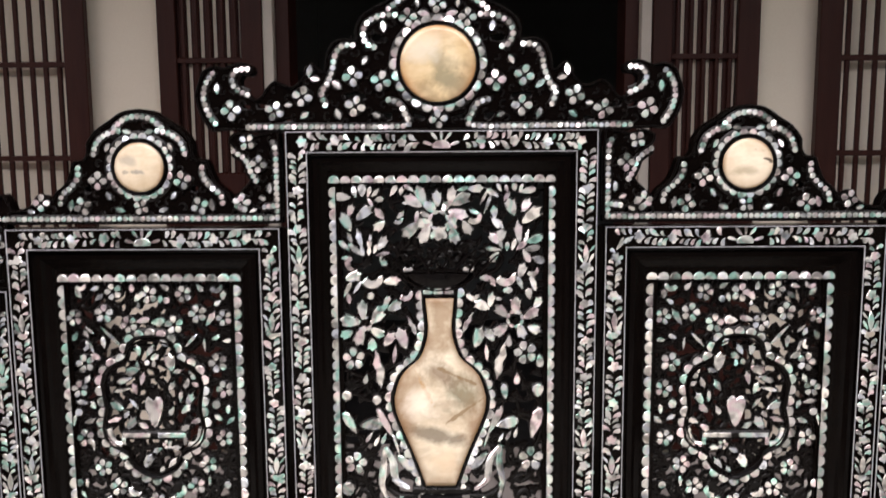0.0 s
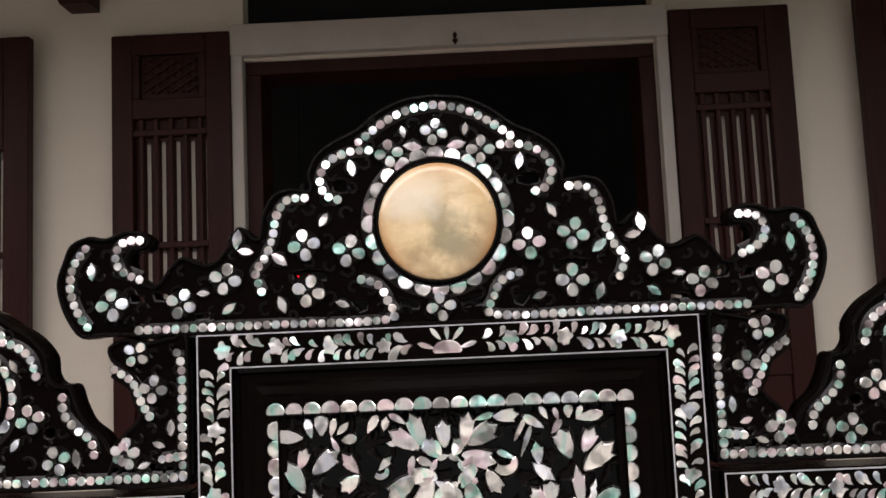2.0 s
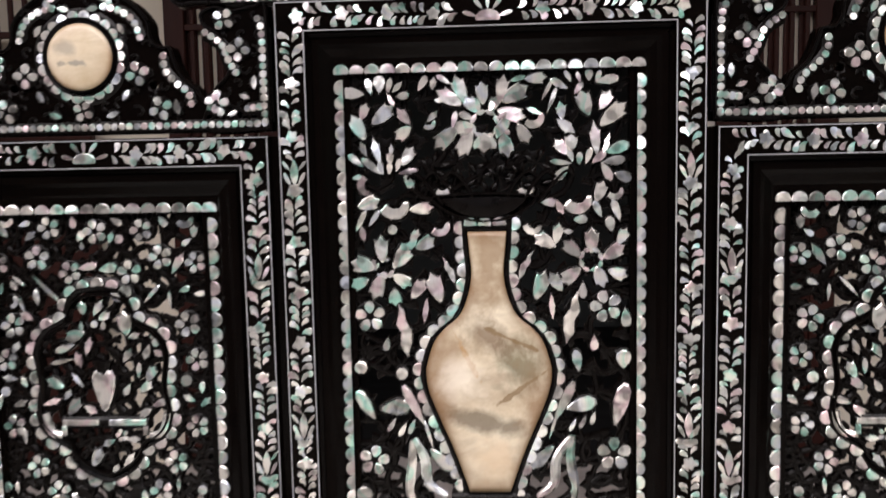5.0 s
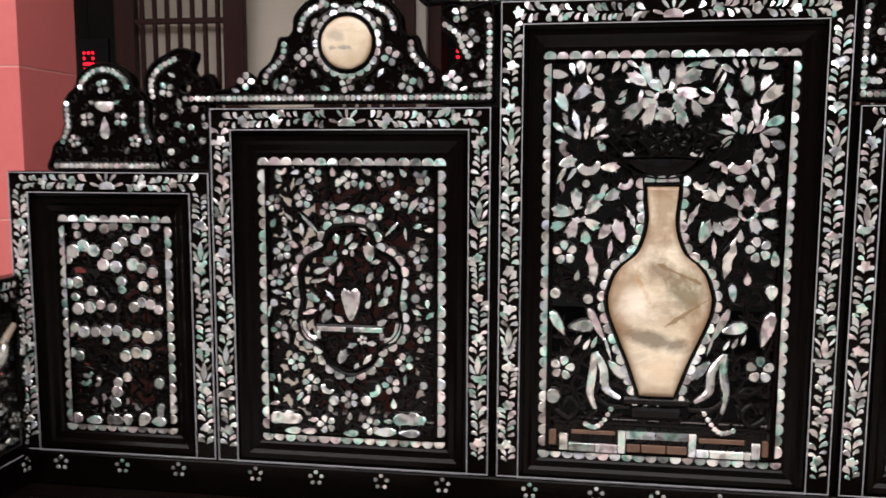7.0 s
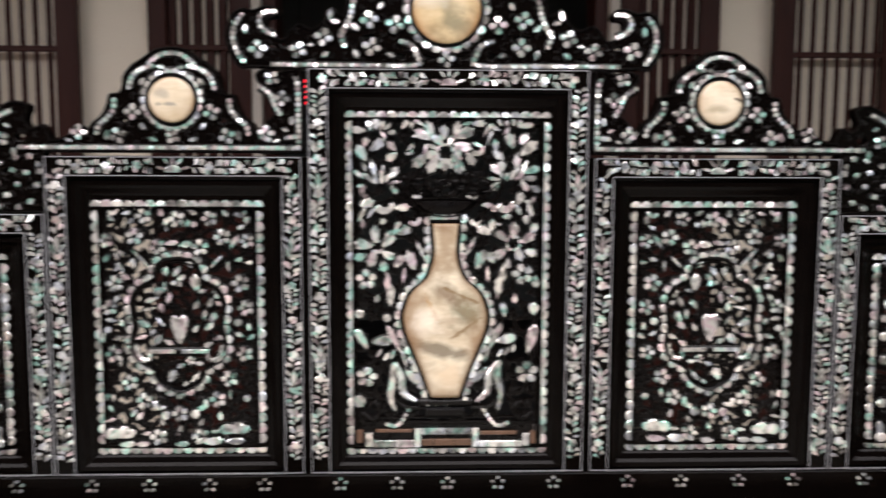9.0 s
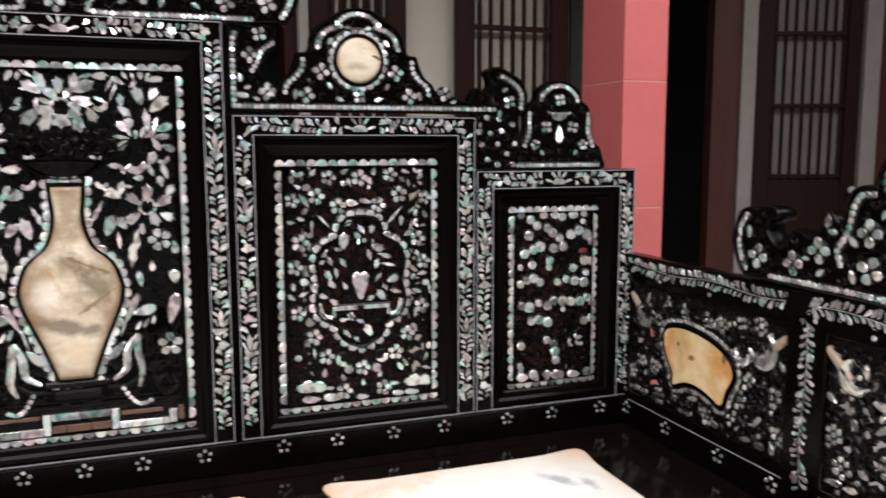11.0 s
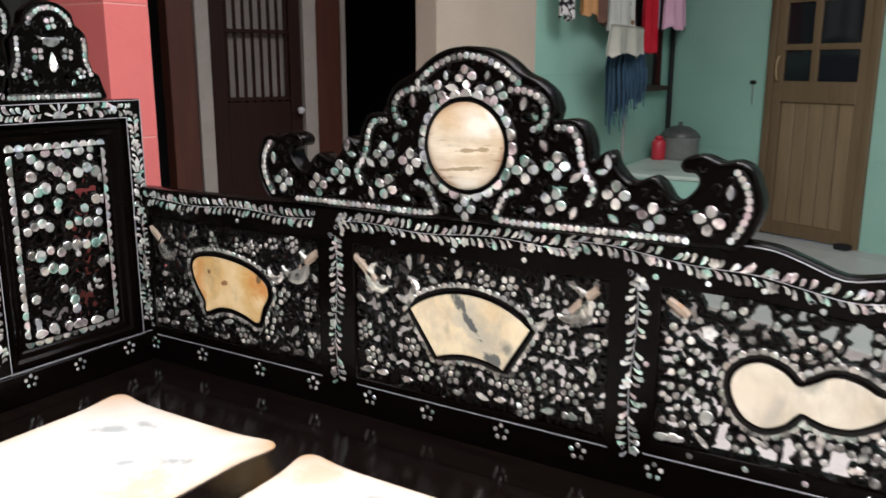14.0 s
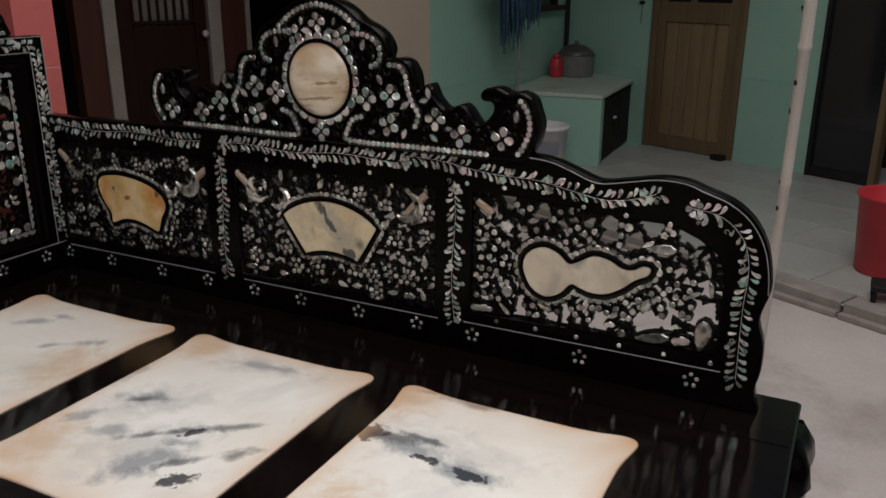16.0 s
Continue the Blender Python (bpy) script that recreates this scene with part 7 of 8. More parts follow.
door_frame = thing("door_frame", None, "white painted door surround with a dark wooden lining", "door frame")
for x0, x1 in ((DOOR_L - 0.045, DOOR_L), (DOOR_R, DOOR_R + 0.045)):
    boxes("jamb", [(x0, x1, BACK - 0.03, BACK + 0.1, FLOOR, DOOR_TOP + 0.05)], paint_white, door_frame)
boxes("lintel", [(DOOR_L - 0.047, DOOR_R + 0.047, BACK - 0.035, BACK + 0.1, DOOR_TOP + 0.012, 2.58)], paint_white, door_frame)
for x0, x1 in ((DOOR_L, DOOR_L + 0.06), (DOOR_R - 0.06, DOOR_R)):
    boxes("lining", [(x0, x1, BACK + 0.02, BACK + 0.2, FLOOR, DOOR_TOP - 0.051)], brown_wood, door_frame, "dark wooden lining")
boxes("lining_head", [(DOOR_L + 0.001, DOOR_R - 0.001, BACK + 0.02, BACK + 0.2, DOOR_TOP - 0.05, DOOR_TOP + 0.01)], brown_wood, door_frame, "dark wooden lining")
# the open transom's dark is put into this panel's colour
boxes("transom_panel", [(DOOR_L, DOOR_R, BACK + 0.08, BACK + 0.12, 2.585, ROOF - 0.01)], black_and_shade, door_frame, "near-black panel painted as the transom opening's shade")
g = Geo().lathe([(0.004, 2.455), (0.007, 2.462), (0.012, 2.47), (0.005, 2.478), (0.009, 2.49), (0.004, 2.50)], 10, 0.055, BACK - 0.055)
part("lintel_hook", g, brown_wood, door_frame, "small hook over the door")


def carved_panel(ob, wl, wr, wt, z1):
    """The head of a leaf: rails and posts round a sunk panel that carries a lattice of crossed strips."""
    l, r, b, t = wl + 0.026, wr - 0.026, wt + 0.075, z1 - 0.078
    boxes("top_rail", [(wl, wr, -0.04, 0, t, z1)], brown_wood, ob)
    boxes("head_rail", [(wl, wr, -0.04, 0, wt, b)], brown_wood, ob)
    for x0, x1 in ((wl, l), (r, wr)):
        boxes("head_post", [(x0, x1, -0.038, 0, b, t)], brown_wood, ob)
    boxes("head_panel", [(l, r, -0.020, -0.006, b, t)], brown_wood, ob)
    slope, l, r, b, t = 0.62, l + 0.012, r - 0.012, b + 0.026, t - 0.012
    for way in (1, -1):
        for k in range(-4, 5):
            mid = (b + t) / 2 + k * 0.036
            ends = []
            for x in (l, r):
                z = mid + way * slope * (x - (l + r) / 2)
                z2 = min(max(z, b), t)
                ends.append((x + (z2 - z) / (way * slope), z2))
            if ends[1][0] - ends[0][0] > 0.015:
                strip = Geo().ribbon(ends, 0.0048, 0.0195, 0.031 if way > 0 else 0.0295)
                part("lattice_strip", strip.mesh("lattice_strip", pose(0, 0, 0, 90)), brown_wood, ob)


def grille_leaf(name, w, z0, z1, window, bars, rails, solid_back, label):
    """A tall wooden leaf, its middle at x 0 and its back at y 0: stiles, rails, a barred window and a lower board."""
    ob = thing(name, None, label, "door leaf", "leaves of the house front")
    h, (wl, wr, wb, wt) = w / 2, window
    for x0, x1 in ((-h, wl), (wr, h)):
        boxes("stile", [(x0, x1, -0.04, 0, z0, z1)], brown_wood, ob)
    if solid_back:
        carved_panel(ob, wl, wr, wt, z1)
    else:
        boxes("top_rail", [(wl, wr, -0.04, 0, wt, z1)], brown_wood, ob)
    boxes("lower_board", [(wl, wr, -0.026, -0.006, z0, wb)], brown_wood, ob)
    for z in (z0 + 0.05, wb - 0.05, (z0 + wb) / 2):
        boxes("rail", [(wl, wr, -0.036, -0.02, z - 0.045, z + 0.045)], brown_wood, ob)
    for i in range(bars):
        x = wl + (wr - wl) * (i + 0.5) / bars
        boxes("bar", [(x - 0.0095, x + 0.0095, -0.030, -0.012, wb, wt)], brown_wood, ob)
    for z in rails:
        boxes("cross_bar", [(wl, wr, -0.036, -0.008, z - 0.012, z + 0.012)], brown_wood, ob)
    if solid_back:
        # a second row of slats slid almost shut behind the bars
        step = (wr - wl) / bars
        for i in range(bars + 1):
            x0, x1 = wl + step * (i - 0.5) + 0.030, wl + step * (i + 0.5) + 0.014
            boxes("back_slat", [(max(x0, wl), min(x1, wr), -0.010, -0.003, wb, wt)], brown_wood, ob)
        boxes("back_rail", [(wl, wr, -0.0115, -0.0102, wt - 0.085, wt)], brown_wood, ob)
    return ob


inner = grille_leaf("folded_leaf", 0.452, FLOOR + 0.02, 2.552, (-0.146, 0.134, 1.26, 2.225), 5, (1.742, 2.17), True, "dark brown wooden leaf with a closed barred window")
inner.matrix_basis = pose(-1.032, BACK - 0.006, 0)
copy_thing(inner, pose(1.092, BACK - 0.006, 0))
outer = grille_leaf("barred_leaf", 0.60, FLOOR + 0.02, 2.552, (-0.205, 0.205, 1.0, 2.12), 7, (1.726, 1.327), False, "dark brown wooden leaf with open bars before plaster")
outer.matrix_basis = pose(-1.852, BACK - 0.05, 0)
copy_thing(outer, pose(1.852, BACK - 0.05, 0))


def tiled_pillar(x0, x1):
    ob = thing("pillar", pose((x0 + x1) / 2, 0.4, FLOOR), "pink tiled porch pillar with pale joints", "pillar", "porch pillars")
    y0, y1 = 0.29, 0.515
    part("core", Geo().box(x0 + 0.0012, x1 - 0.0012, y0 + 0.0012, y1 - 0.0012, FLOOR, ROOF), tile_joint, ob)
    cuts = [FLOOR, 0.30, 0.64, 0.99, 1.337, 1.68, 2.03, 2.38, 2.72, ROOF - 0.01]
    for a, b in zip(cuts, cuts[1:]):
        part("tile", Geo().box(x0, x1, y0, y1, a + 0.002, b - 0.002, 0.0008), pink_tile, ob)
    return ob


tiled_pillar(1.365, 1.503)
tiled_pillar(-1.60, -1.39)

# a lit sign of small red lamps in the dark house
red_lamp, _, _br = material("red_lamp", 0.4)
_br.inputs["Emission Color"].default_value, _br.inputs["Emission Strength"].default_value = (1, 0.01, 0.03, 1), 3.0
_br.inputs["Base Color"].default_value = (0.3, 0.01, 0.01, 1)


def lamp_sign(x, y, z, dots):
    ob = thing("lamp_sign", pose(x, y, z), "small sign of glowing red lamps in the dark", "sign")
    boxes("sign_board", [(x - 0.12, x + 0.12, y, y + 0.02, z - 0.14, z + 0.14)], black_and_shade, ob)
    boxes("sign_cord", [(x - 0.002, x + 0.002, y + 0.004, y + 0.008, z + 0.14, ROOF + 0.01)], black_and_shade, ob)
    g = Geo().lathe([(0.001, 0), (0.009, 0.002), (0.007, 0.006), (0.001, 0.008)], 8)
    d = g.mesh("lamp")
    for dx, dz in dots:
        part("lamp", d, red_lamp, ob, "red lamp", pose(x + dx, y, z + dz, 90))
    return ob


GLYPH = [(t * 0.026, -0.060 + 0.030 * k) for t in (-1, 1) for k in range(5)] + [(0, 0.0), (0, 0.060), (-0.012, 0.0), (0.012, 0.0)]
lamp_sign(-2.80, 2.9, 1.645, GLYPH)
lamp_sign(-0.70, 2.9, 1.625, GLYPH)

bk = thing("wall_bracket", pose(-1.375, BACK, 2.67), "dark wooden bracket set into the house wall", "bracket")
part("arm", Geo().loft([[(-1.43, BACK - d, z0), (-1.32, BACK - d, z0), (-1.32, BACK - d, 2.80), (-1.43, BACK - d, 2.80)] for d, z0 in ((0.0, 2.666), (0.10, 2.666), (0.16, 2.70))][::-1]), brown_wood, bk)

# ---- to the side: the second door, set askew ----
D2 = pose(2.97, 1.6, 0, 0, 0, math.degrees(math.atan2(-0.12, 0.32)))
door2 = thing("side_door", D2, "dark brown door with a barred window between pale posts", "door")


def d2(name, x0, x1, y0, y1, z0, z1, mat, label=""):
    return boxes(name, [(x0, x1, y0, y1, z0, z1)], mat, door2, label, D2)


d2("red_post", -0.245, -0.115, -0.01, 0.10, FLOOR, ROOF, red_wood, "red-brown side post")
d2("pale_post", -0.112, -0.042, -0.03, 0.10, FLOOR, ROOF, shaded_paint, "pale door post")
d2("pale_post", 0.475, 0.552, -0.03, 0.10, FLOOR, ROOF, shaded_paint, "pale door post")
d2("red_post", 0.555, 0.712, -0.01, 0.10, FLOOR, ROOF, red_wood, "red-brown side post")
d2("edge_strip", 0.714, 0.742, -0.02, 0.02, FLOOR, ROOF, shaded_paint, "thin pale edge strip")
d2("stile", -0.040, 0.050, 0.0, 0.04, FLOOR, 2.3, shaded_brown_wood)
d2("stile", 0.405, 0.472, 0.0, 0.04, FLOOR, 2.3, shaded_brown_wood)
d2("top_rail", 0.050, 0.405, 0.0, 0.04, 2.02, 2.3, shaded_brown_wood)
d2("lower_board", 0.050, 0.405, 0.008, 0.03, FLOOR, 0.995, shaded_brown_wood)
d2("head", -0.04, 0.472, 0.0, 0.08, 2.302, ROOF, shaded_brown_wood)
d2("pale_backing", 0.050, 0.405, 0.060, 0.070, 0.995, 2.02, shaded_paint, "pale plaster behind the bars")
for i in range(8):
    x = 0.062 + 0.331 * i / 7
    d2("bar", x - 0.008, x + 0.008, 0.010, 0.026, 0.995, 2.02, shaded_brown_wood)
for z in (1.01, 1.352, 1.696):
    d2("cross_bar", 0.050, 0.405, 0.004, 0.030, z - 0.010, z + 0.010, shaded_brown_wood)
g = Geo().lathe([(0.006, 0), (0.006, 0.02), (0.018, 0.03), (0.02, 0.042), (0.012, 0.052), (0.002, 0.054)], 14)
part("knob", g, steel, door2, "round metal knob", D2 @ pose(0.443, 0.0, 0.945, 90), True)
# grey glint in the dark gap beside the pillar, built as an added strip
glint_strip = Geo()
glint_strip.loft([[(2.33 + 0.05 * k + 0.008 * (k % 2), 2.35 + 0.02 * (k % 2), z) for k in range(4)] + [(2.33 + 0.05 * k, 2.375 + 0.02 * (k % 2), z) for k in range(3, -1, -1)] for z in (1.25, 2.6)])
tagged(part("curtain", glint_strip, surface("grey_cloth", (0.05, 0.055, 0.05), (0.09, 0.095, 0.09), 6, 0.9, 0.2, 200, 0.2)), "added narrow grey strip for the glint in the dark gap", "curtain")
tagged(part("curtain_rod", Geo().box(2.2, 2.7, 2.352, 2.368, 2.6, 2.615, 0.004), brown_wood), "added dark rod over the grey strip", "curtain rod")

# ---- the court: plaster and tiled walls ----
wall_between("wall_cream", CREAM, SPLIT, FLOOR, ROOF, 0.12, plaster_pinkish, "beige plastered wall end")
G1 = math.dist(SPLIT, CORNER)
wall_between("wall_green", (SPLIT[0], SPLIT[1]), CORNER, FLOOR, ROOF, 0.12, green_tile, "pale green tiled wall", holes=((G1 - 0.80, G1 - 0.22, 1.04, 1.95),))
DG0, DG1, BD0, BD1 = 0.930, 1.585, 2.18, 2.625
wall_between("wall_door", CORNER, FAR, FLOOR, ROOF, 0.12, green_tile, "pale green tiled wall with two doors", holes=((DG0, DG1, FLOOR, 2.02), (BD0, BD1 + 0.5, FLOOR, 2.1)))


def on_wall(p, q):
    return pose(p[0], p[1], 0, 0, 0, math.degrees(math.atan2(q[1] - p[1], q[0] - p[0])))


M1, M2 = on_wall(SPLIT, CORNER), on_wall(CORNER, FAR)
for z in (0.60, 1.13, 1.66, 2.2):
    g = Geo().box(0.01, G1 - 0.81, -0.003, 0.004, z - 0.0025, z + 0.0025)
    tagged(part("tile_joint", g, green_joint, None, "", M1), "thin joint line of the tiled wall", "trim", "", "structure")
    for a, b in ((0.01, DG0 - 0.06), (DG1 + 0.06, BD0 - 0.06)):
        tagged(part("tile_joint", Geo().box(a, b, -0.003, 0.004, z - 0.0025, z + 0.0025), green_joint, None, "", M2), "thin joint line of the tiled wall", "trim", "", "structure")
# near-black sheets paint the shade behind the window and the glazed door
tagged(part("wall_behind_window", Geo().box(G1 - 0.9, G1 - 0.1, 0.25, 0.30, 0.9, 2.1), black_and_shade, None, "", M1), "near-black sheet painted as shade behind the kitchen window", "wall", "", "structure")
tagged(part("wall_behind_door", Geo().box(BD0 - 0.2, BD1 + 0.8, 0.6, 0.65, FLOOR, 2.3), black_and_shade, None, "", M2), "near-black sheet painted as shade behind the glazed door", "wall", "", "structure")

# kitchen window
win = thing("kitchen_window", M1 @ pose(G1 - 0.475, 0, 1.04), "dark kitchen window with a wooden sill", "window")
boxes("sill", [(G1 - 0.85, G1 - 0.18, -0.06, 0.02, 1.005, 1.04)], brown_wood, win, "", M1)
for a in (G1 - 0.80, G1 - 0.25):
    boxes("frame_post", [(a, a + 0.03, -0.01, 0.05, 1.04, 1.95)], brown_wood, win, "", M1)
boxes("frame_head", [(G1 - 0.80, G1 - 0.22, -0.01, 0.05, 1.95, 1.99)], brown_wood, win, "", M1)
boxes("pane", [(G1 - 0.77, G1 - 0.25, 0.02, 0.026, 1.04, 1.95)], dark_glass, win, "dark window pane", M1)
tagged(part("drain_pipe", Geo().lathe([(0.018, COURT), (0.018, 1.9), (0.022, 1.9), (0.022, 1.96), (0.018, 1.96), (0.018, ROOF)], 10), black_and_shade, None, "", M1 @ pose(G1 - 0.05, -0.03, 0)), "thin black pipe in the wall corner", "pipe")

# the boarded door
wd = thing("boarded_door", M2 @ pose((DG0 + DG1) / 2, 0, COURT), "light brown wooden door with dark panes over boards", "door")


def wdp(name, x0, x1, z0, z1, y0=-0.02, y1=0.03, mat=None, label=""):
    return boxes(name, [(x0, x1, y0, y1, z0, z1)], mat or door_wood, wd, label, M2)


wdp("frame_post", DG0 - 0.055, DG0 - 0.002, COURT, 2.07, -0.03, 0.06)
wdp("frame_post", DG1 + 0.002, DG1 + 0.055, COURT, 2.07, -0.03, 0.06)
wdp("frame_head", DG0 - 0.055, DG1 + 0.055, 2.02, 2.075, -0.032, 0.06)
wdp("stile", DG0, DG0 + 0.065, COURT + 0.01, 2.015)
wdp("stile", DG1 - 0.065, DG1, COURT + 0.01, 2.015)
wdp("lock_rail", DG0 + 0.065, DG1 - 0.065, 0.945, 1.085)
wdp("bottom_rail", DG0 + 0.065, DG1 - 0.065, COURT + 0.01, COURT + 0.10)
wdp("top_rail", DG0 + 0.065, DG1 - 0.065, 1.92, 2.015)
for i in range(5):
    a = DG0 + 0.067 + (DG1 - DG0 - 0.134) * i / 5
    wdp("board", a + 0.004, a + (DG1 - DG0 - 0.134) / 5 - 0.004, COURT + 0.10, 0.945, -0.006, 0.016, door_board)
mid = DG0 + 0.285
wdp("mullion", mid - 0.025, mid + 0.025, 1.085, 1.92, -0.016, 0.02)
for z in (1.305, 1.61):
    wdp("glazing_bar", DG0 + 0.065, DG1 - 0.065, z - 0.02, z + 0.02, -0.014, 0.018)
for z0, z1 in ((1.085, 1.285), (1.325, 1.59), (1.63, 1.92)):
    for a, b in ((DG0 + 0.065, mid - 0.025), (mid + 0.025, DG1 - 0.065)):
        wdp("pane", a, b, z0, z1, 0.0, 0.005, dark_glass, "dark glass pane")
brass = surface("worn_brass", (0.30, 0.22, 0.10), (0.42, 0.32, 0.16), 30, 0.35, 0.6)
bow = [(DG0 + 0.036, -0.020 - 0.034 * math.sin(math.pi * q / 10) ** 0.5, 1.08 + 0.017 * q) for q in range(11)]
g = Geo().loft([[(x + 0.006 * math.cos(k * 1.0472), y + 0.006 * math.sin(k * 1.0472), z) for k in range(6)] for x, y, z in bow])
part("handle", g, brass, wd, "bowed brass handle", M2, True)
wdp("door_stop", DG1 - 0.06, DG1 + 0.03, COURT, COURT + 0.035, -0.10, -0.034, black_and_shade, "black door stop")
for s in (0.762, 2.03):
    hk = thing("wall_hook", M2 @ pose(s, 0, 1.05), "small black hook on the tiled wall", "hook", "wall hooks")
    boxes("plate", [(s - 0.022, s + 0.022, -0.014, 0, 1.060, 1.085)], black_and_shade, hk, "", M2)
    boxes("stem", [(s - 0.003, s + 0.003, -0.010, 0, 0.92, 1.060)], tin, hk, "", M2, 0.001)

# the glazed dark door
bd = thing("glazed_door", M2 @ pose(BD0, 0, COURT), "dark glazed door in a thin wooden frame", "door")
for a, b in ((BD0, BD0 + 0.025), (BD1 - 0.04, BD1)):
    boxes("frame_post", [(a, b, -0.02, 0.06, COURT, 2.1)], black_and_shade if a == BD0 else door_wood, bd, "", M2)
boxes("bottom_rail", [(BD0 + 0.025, BD1 - 0.04, -0.01, 0.05, COURT, COURT + 0.06)], black_and_shade, bd, "", M2)
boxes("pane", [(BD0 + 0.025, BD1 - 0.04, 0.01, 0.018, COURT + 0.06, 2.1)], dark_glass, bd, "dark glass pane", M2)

# ---- court floor: raised tiles behind a kerb ----
K0, K1 = Vector((3.31, -1.66)), Vector((3.09, -2.10))
kd = (K1 - K0).normalized()
A0, A1 = K0 - kd * 2.4, K0 + kd * 3.0
ang2 = math.degrees(math.atan2(kd.y, kd.x))
MK = pose(A0.x, A0.y, 0, 0, 0, ang2)
out = Geo()
out.add([(A0.x, A0.y, COURT - 0.012), (A1.x, A1.y, COURT - 0.012), (7.5, -6.4, COURT - 0.012), (7.5, 0.9, COURT - 0.012)], [(0, 1, 2, 3)])
solid("floor_court", out, green_joint, "tiled floor of the court", "floor", "structure")
court_floor = bpy.data.objects["floor_court"]
tile = Geo().box(0.0, 0.397, 0.0, 0.397, COURT - 0.012, COURT, 0.002).mesh("floor_tile")
tile.materials.append(floor_tile)
for i in range(13):
    for j in range(9):
        ob = new("floor_tile", tile)
        ob.parent, ob.matrix_basis = court_floor, MK @ pose(0.1 + 0.4 * i, 0.14 + 0.4 * j, random.uniform(-0.0006, 0.0006))
kerb = thing("kerb", MK @ pose(2.7, 0.06, FLOOR), "weathered stone kerb along the tiled court", "kerb")
for i in range(4):
    boxes("kerb_stone", [(0.02 + 1.35 * i, 1.36 + 1.35 * i, 0.0, 0.13, FLOOR, COURT + 0.004)], kerb_stone, kerb, "", MK, 0.006)
    boxes("kerb_lip", [(0.02 + 1.35 * i, 1.36 + 1.35 * i, -0.035, -0.001, FLOOR, COURT - 0.035)], kerb_stone, kerb, "", MK, 0.004)

# ---- things in the court ----
CT = 0.51
counter = thing("counter", pose(5.4, -0.1, COURT), "low green tiled counter with a dark cupboard recess", "counter")
cm = pose(5.10, -0.375, 0, 0, 0, 3)
boxes("top", [(-0.006, 1.20, -0.006, 0.68, CT - 0.028, CT)], counter_top, counter, "", cm, 0.005)
boxes("side", [(0.0, 0.08, 0.0, 0.64, COURT, CT - 0.029)], green_tile, counter, "", cm)
boxes("side", [(1.11, 1.19, 0.0, 0.64, COURT, CT - 0.029)], green_tile, counter, "", cm)
# the dark of the cupboard recess is this board's colour
boxes("cupboard_door", [(0.082, 1.108, 0.015, 0.035, COURT + 0.01, CT - 0.05)], black_and_shade, counter, "near-black board painted as the cupboard recess", cm)
boxes("cupboard_knob", [(0.44, 0.49, -0.005, 0.014, 0.29, 0.305)], steel, counter, "small metal knob", cm)

POT = pose(6.09, 0.135, CT)
pot = thing("cooking_pot", POT, "dented aluminium pot with a dark domed lid", "pot")
part("body", Geo().lathe([(0.001, 0), (0.128, 0), (0.138, 0.014), (0.142, 0.145), (0.149, 0.151), (0.149, 0.158), (0.137, 0.158), (0.001, 0.156)], 28), tin, pot, "", POT, True)
part("lid", Geo().lathe([(0.148, 0.159), (0.150, 0.164), (0.118, 0.206), (0.066, 0.236), (0.020, 0.245), (0.012, 0.249), (0.018, 0.259), (0.016, 0.269), (0.001, 0.271)], 28), surface("dull_metal_lid", (0.040, 0.042, 0.038), (0.085, 0.085, 0.08), 20, 0.4, 0.5), pot, "dull dark lid", POT, True)
FLASK = pose(5.96, 0.250, CT)
flask = thing("red_flask", FLASK, "small red plastic flask beside the pot", "flask")
part("body", Geo().lathe([(0.001, 0), (0.046, 0), (0.050, 0.01), (0.050, 0.12), (0.042, 0.138), (0.03, 0.146), (0.001, 0.146)], 18), red_plastic, flask, "", FLASK, True)
part("cap", Geo().lathe([(0.028, 0.146), (0.028, 0.168), (0.022, 0.173), (0.001, 0.173)], 14), red_plastic, flask, "", FLASK, True)

tubm = pose(4.72, -0.12, COURT)
tub = thing("paint_tub", tubm, "white plastic tub with a yellow and grey label", "tub")
white_plastic = surface("white_plastic", (0.55, 0.55, 0.54), (0.66, 0.66, 0.65), 6, 0.4, 0.5)
part("body", Geo().lathe([(0.001, 0), (0.125, 0), (0.13, 0.01), (0.15, 0.30), (0.158, 0.302), (0.158, 0.325), (0.15, 0.328), (0.142, 0.328), (0.122, 0.02), (0.001, 0.018)], 28), white_plastic, tub, "", tubm, True)
lab = Geo()
lab.loft([[((0.1325 + 0.0665 * z) * math.cos(radians(150 + 8 * i)), (0.1325 + 0.0665 * z) * math.sin(radians(150 + 8 * i)), z) for i in range(16)] + [((0.1315 + 0.0665 * z) * math.cos(radians(150 + 8 * i)), (0.1315 + 0.0665 * z) * math.sin(radians(150 + 8 * i)), z) for i in range(15, -1, -1)] for z in (0.06, 0.13)])
part("label_band", lab, surface("yellow_print", (0.50, 0.36, 0.06), (0.60, 0.44, 0.10), 8, 0.5, 0.4), tub, "yellow label band", tubm)
lab = Geo()
lab.loft([[((0.1325 + 0.0665 * z) * math.cos(radians(160 + 8 * i)), (0.1325 + 0.0665 * z) * math.sin(radians(160 + 8 * i)), z) for i in range(11)] + [((0.1315 + 0.0665 * z) * math.cos(radians(160 + 8 * i)), (0.1315 + 0.0665 * z) * math.sin(radians(160 + 8 * i)), z) for i in range(10, -1, -1)] for z in (0.15, 0.24)])
part("label_band", lab, surface("grey_print", (0.16, 0.18, 0.22), (0.24, 0.26, 0.30), 8, 0.5, 0.4), tub, "grey label band", tubm)

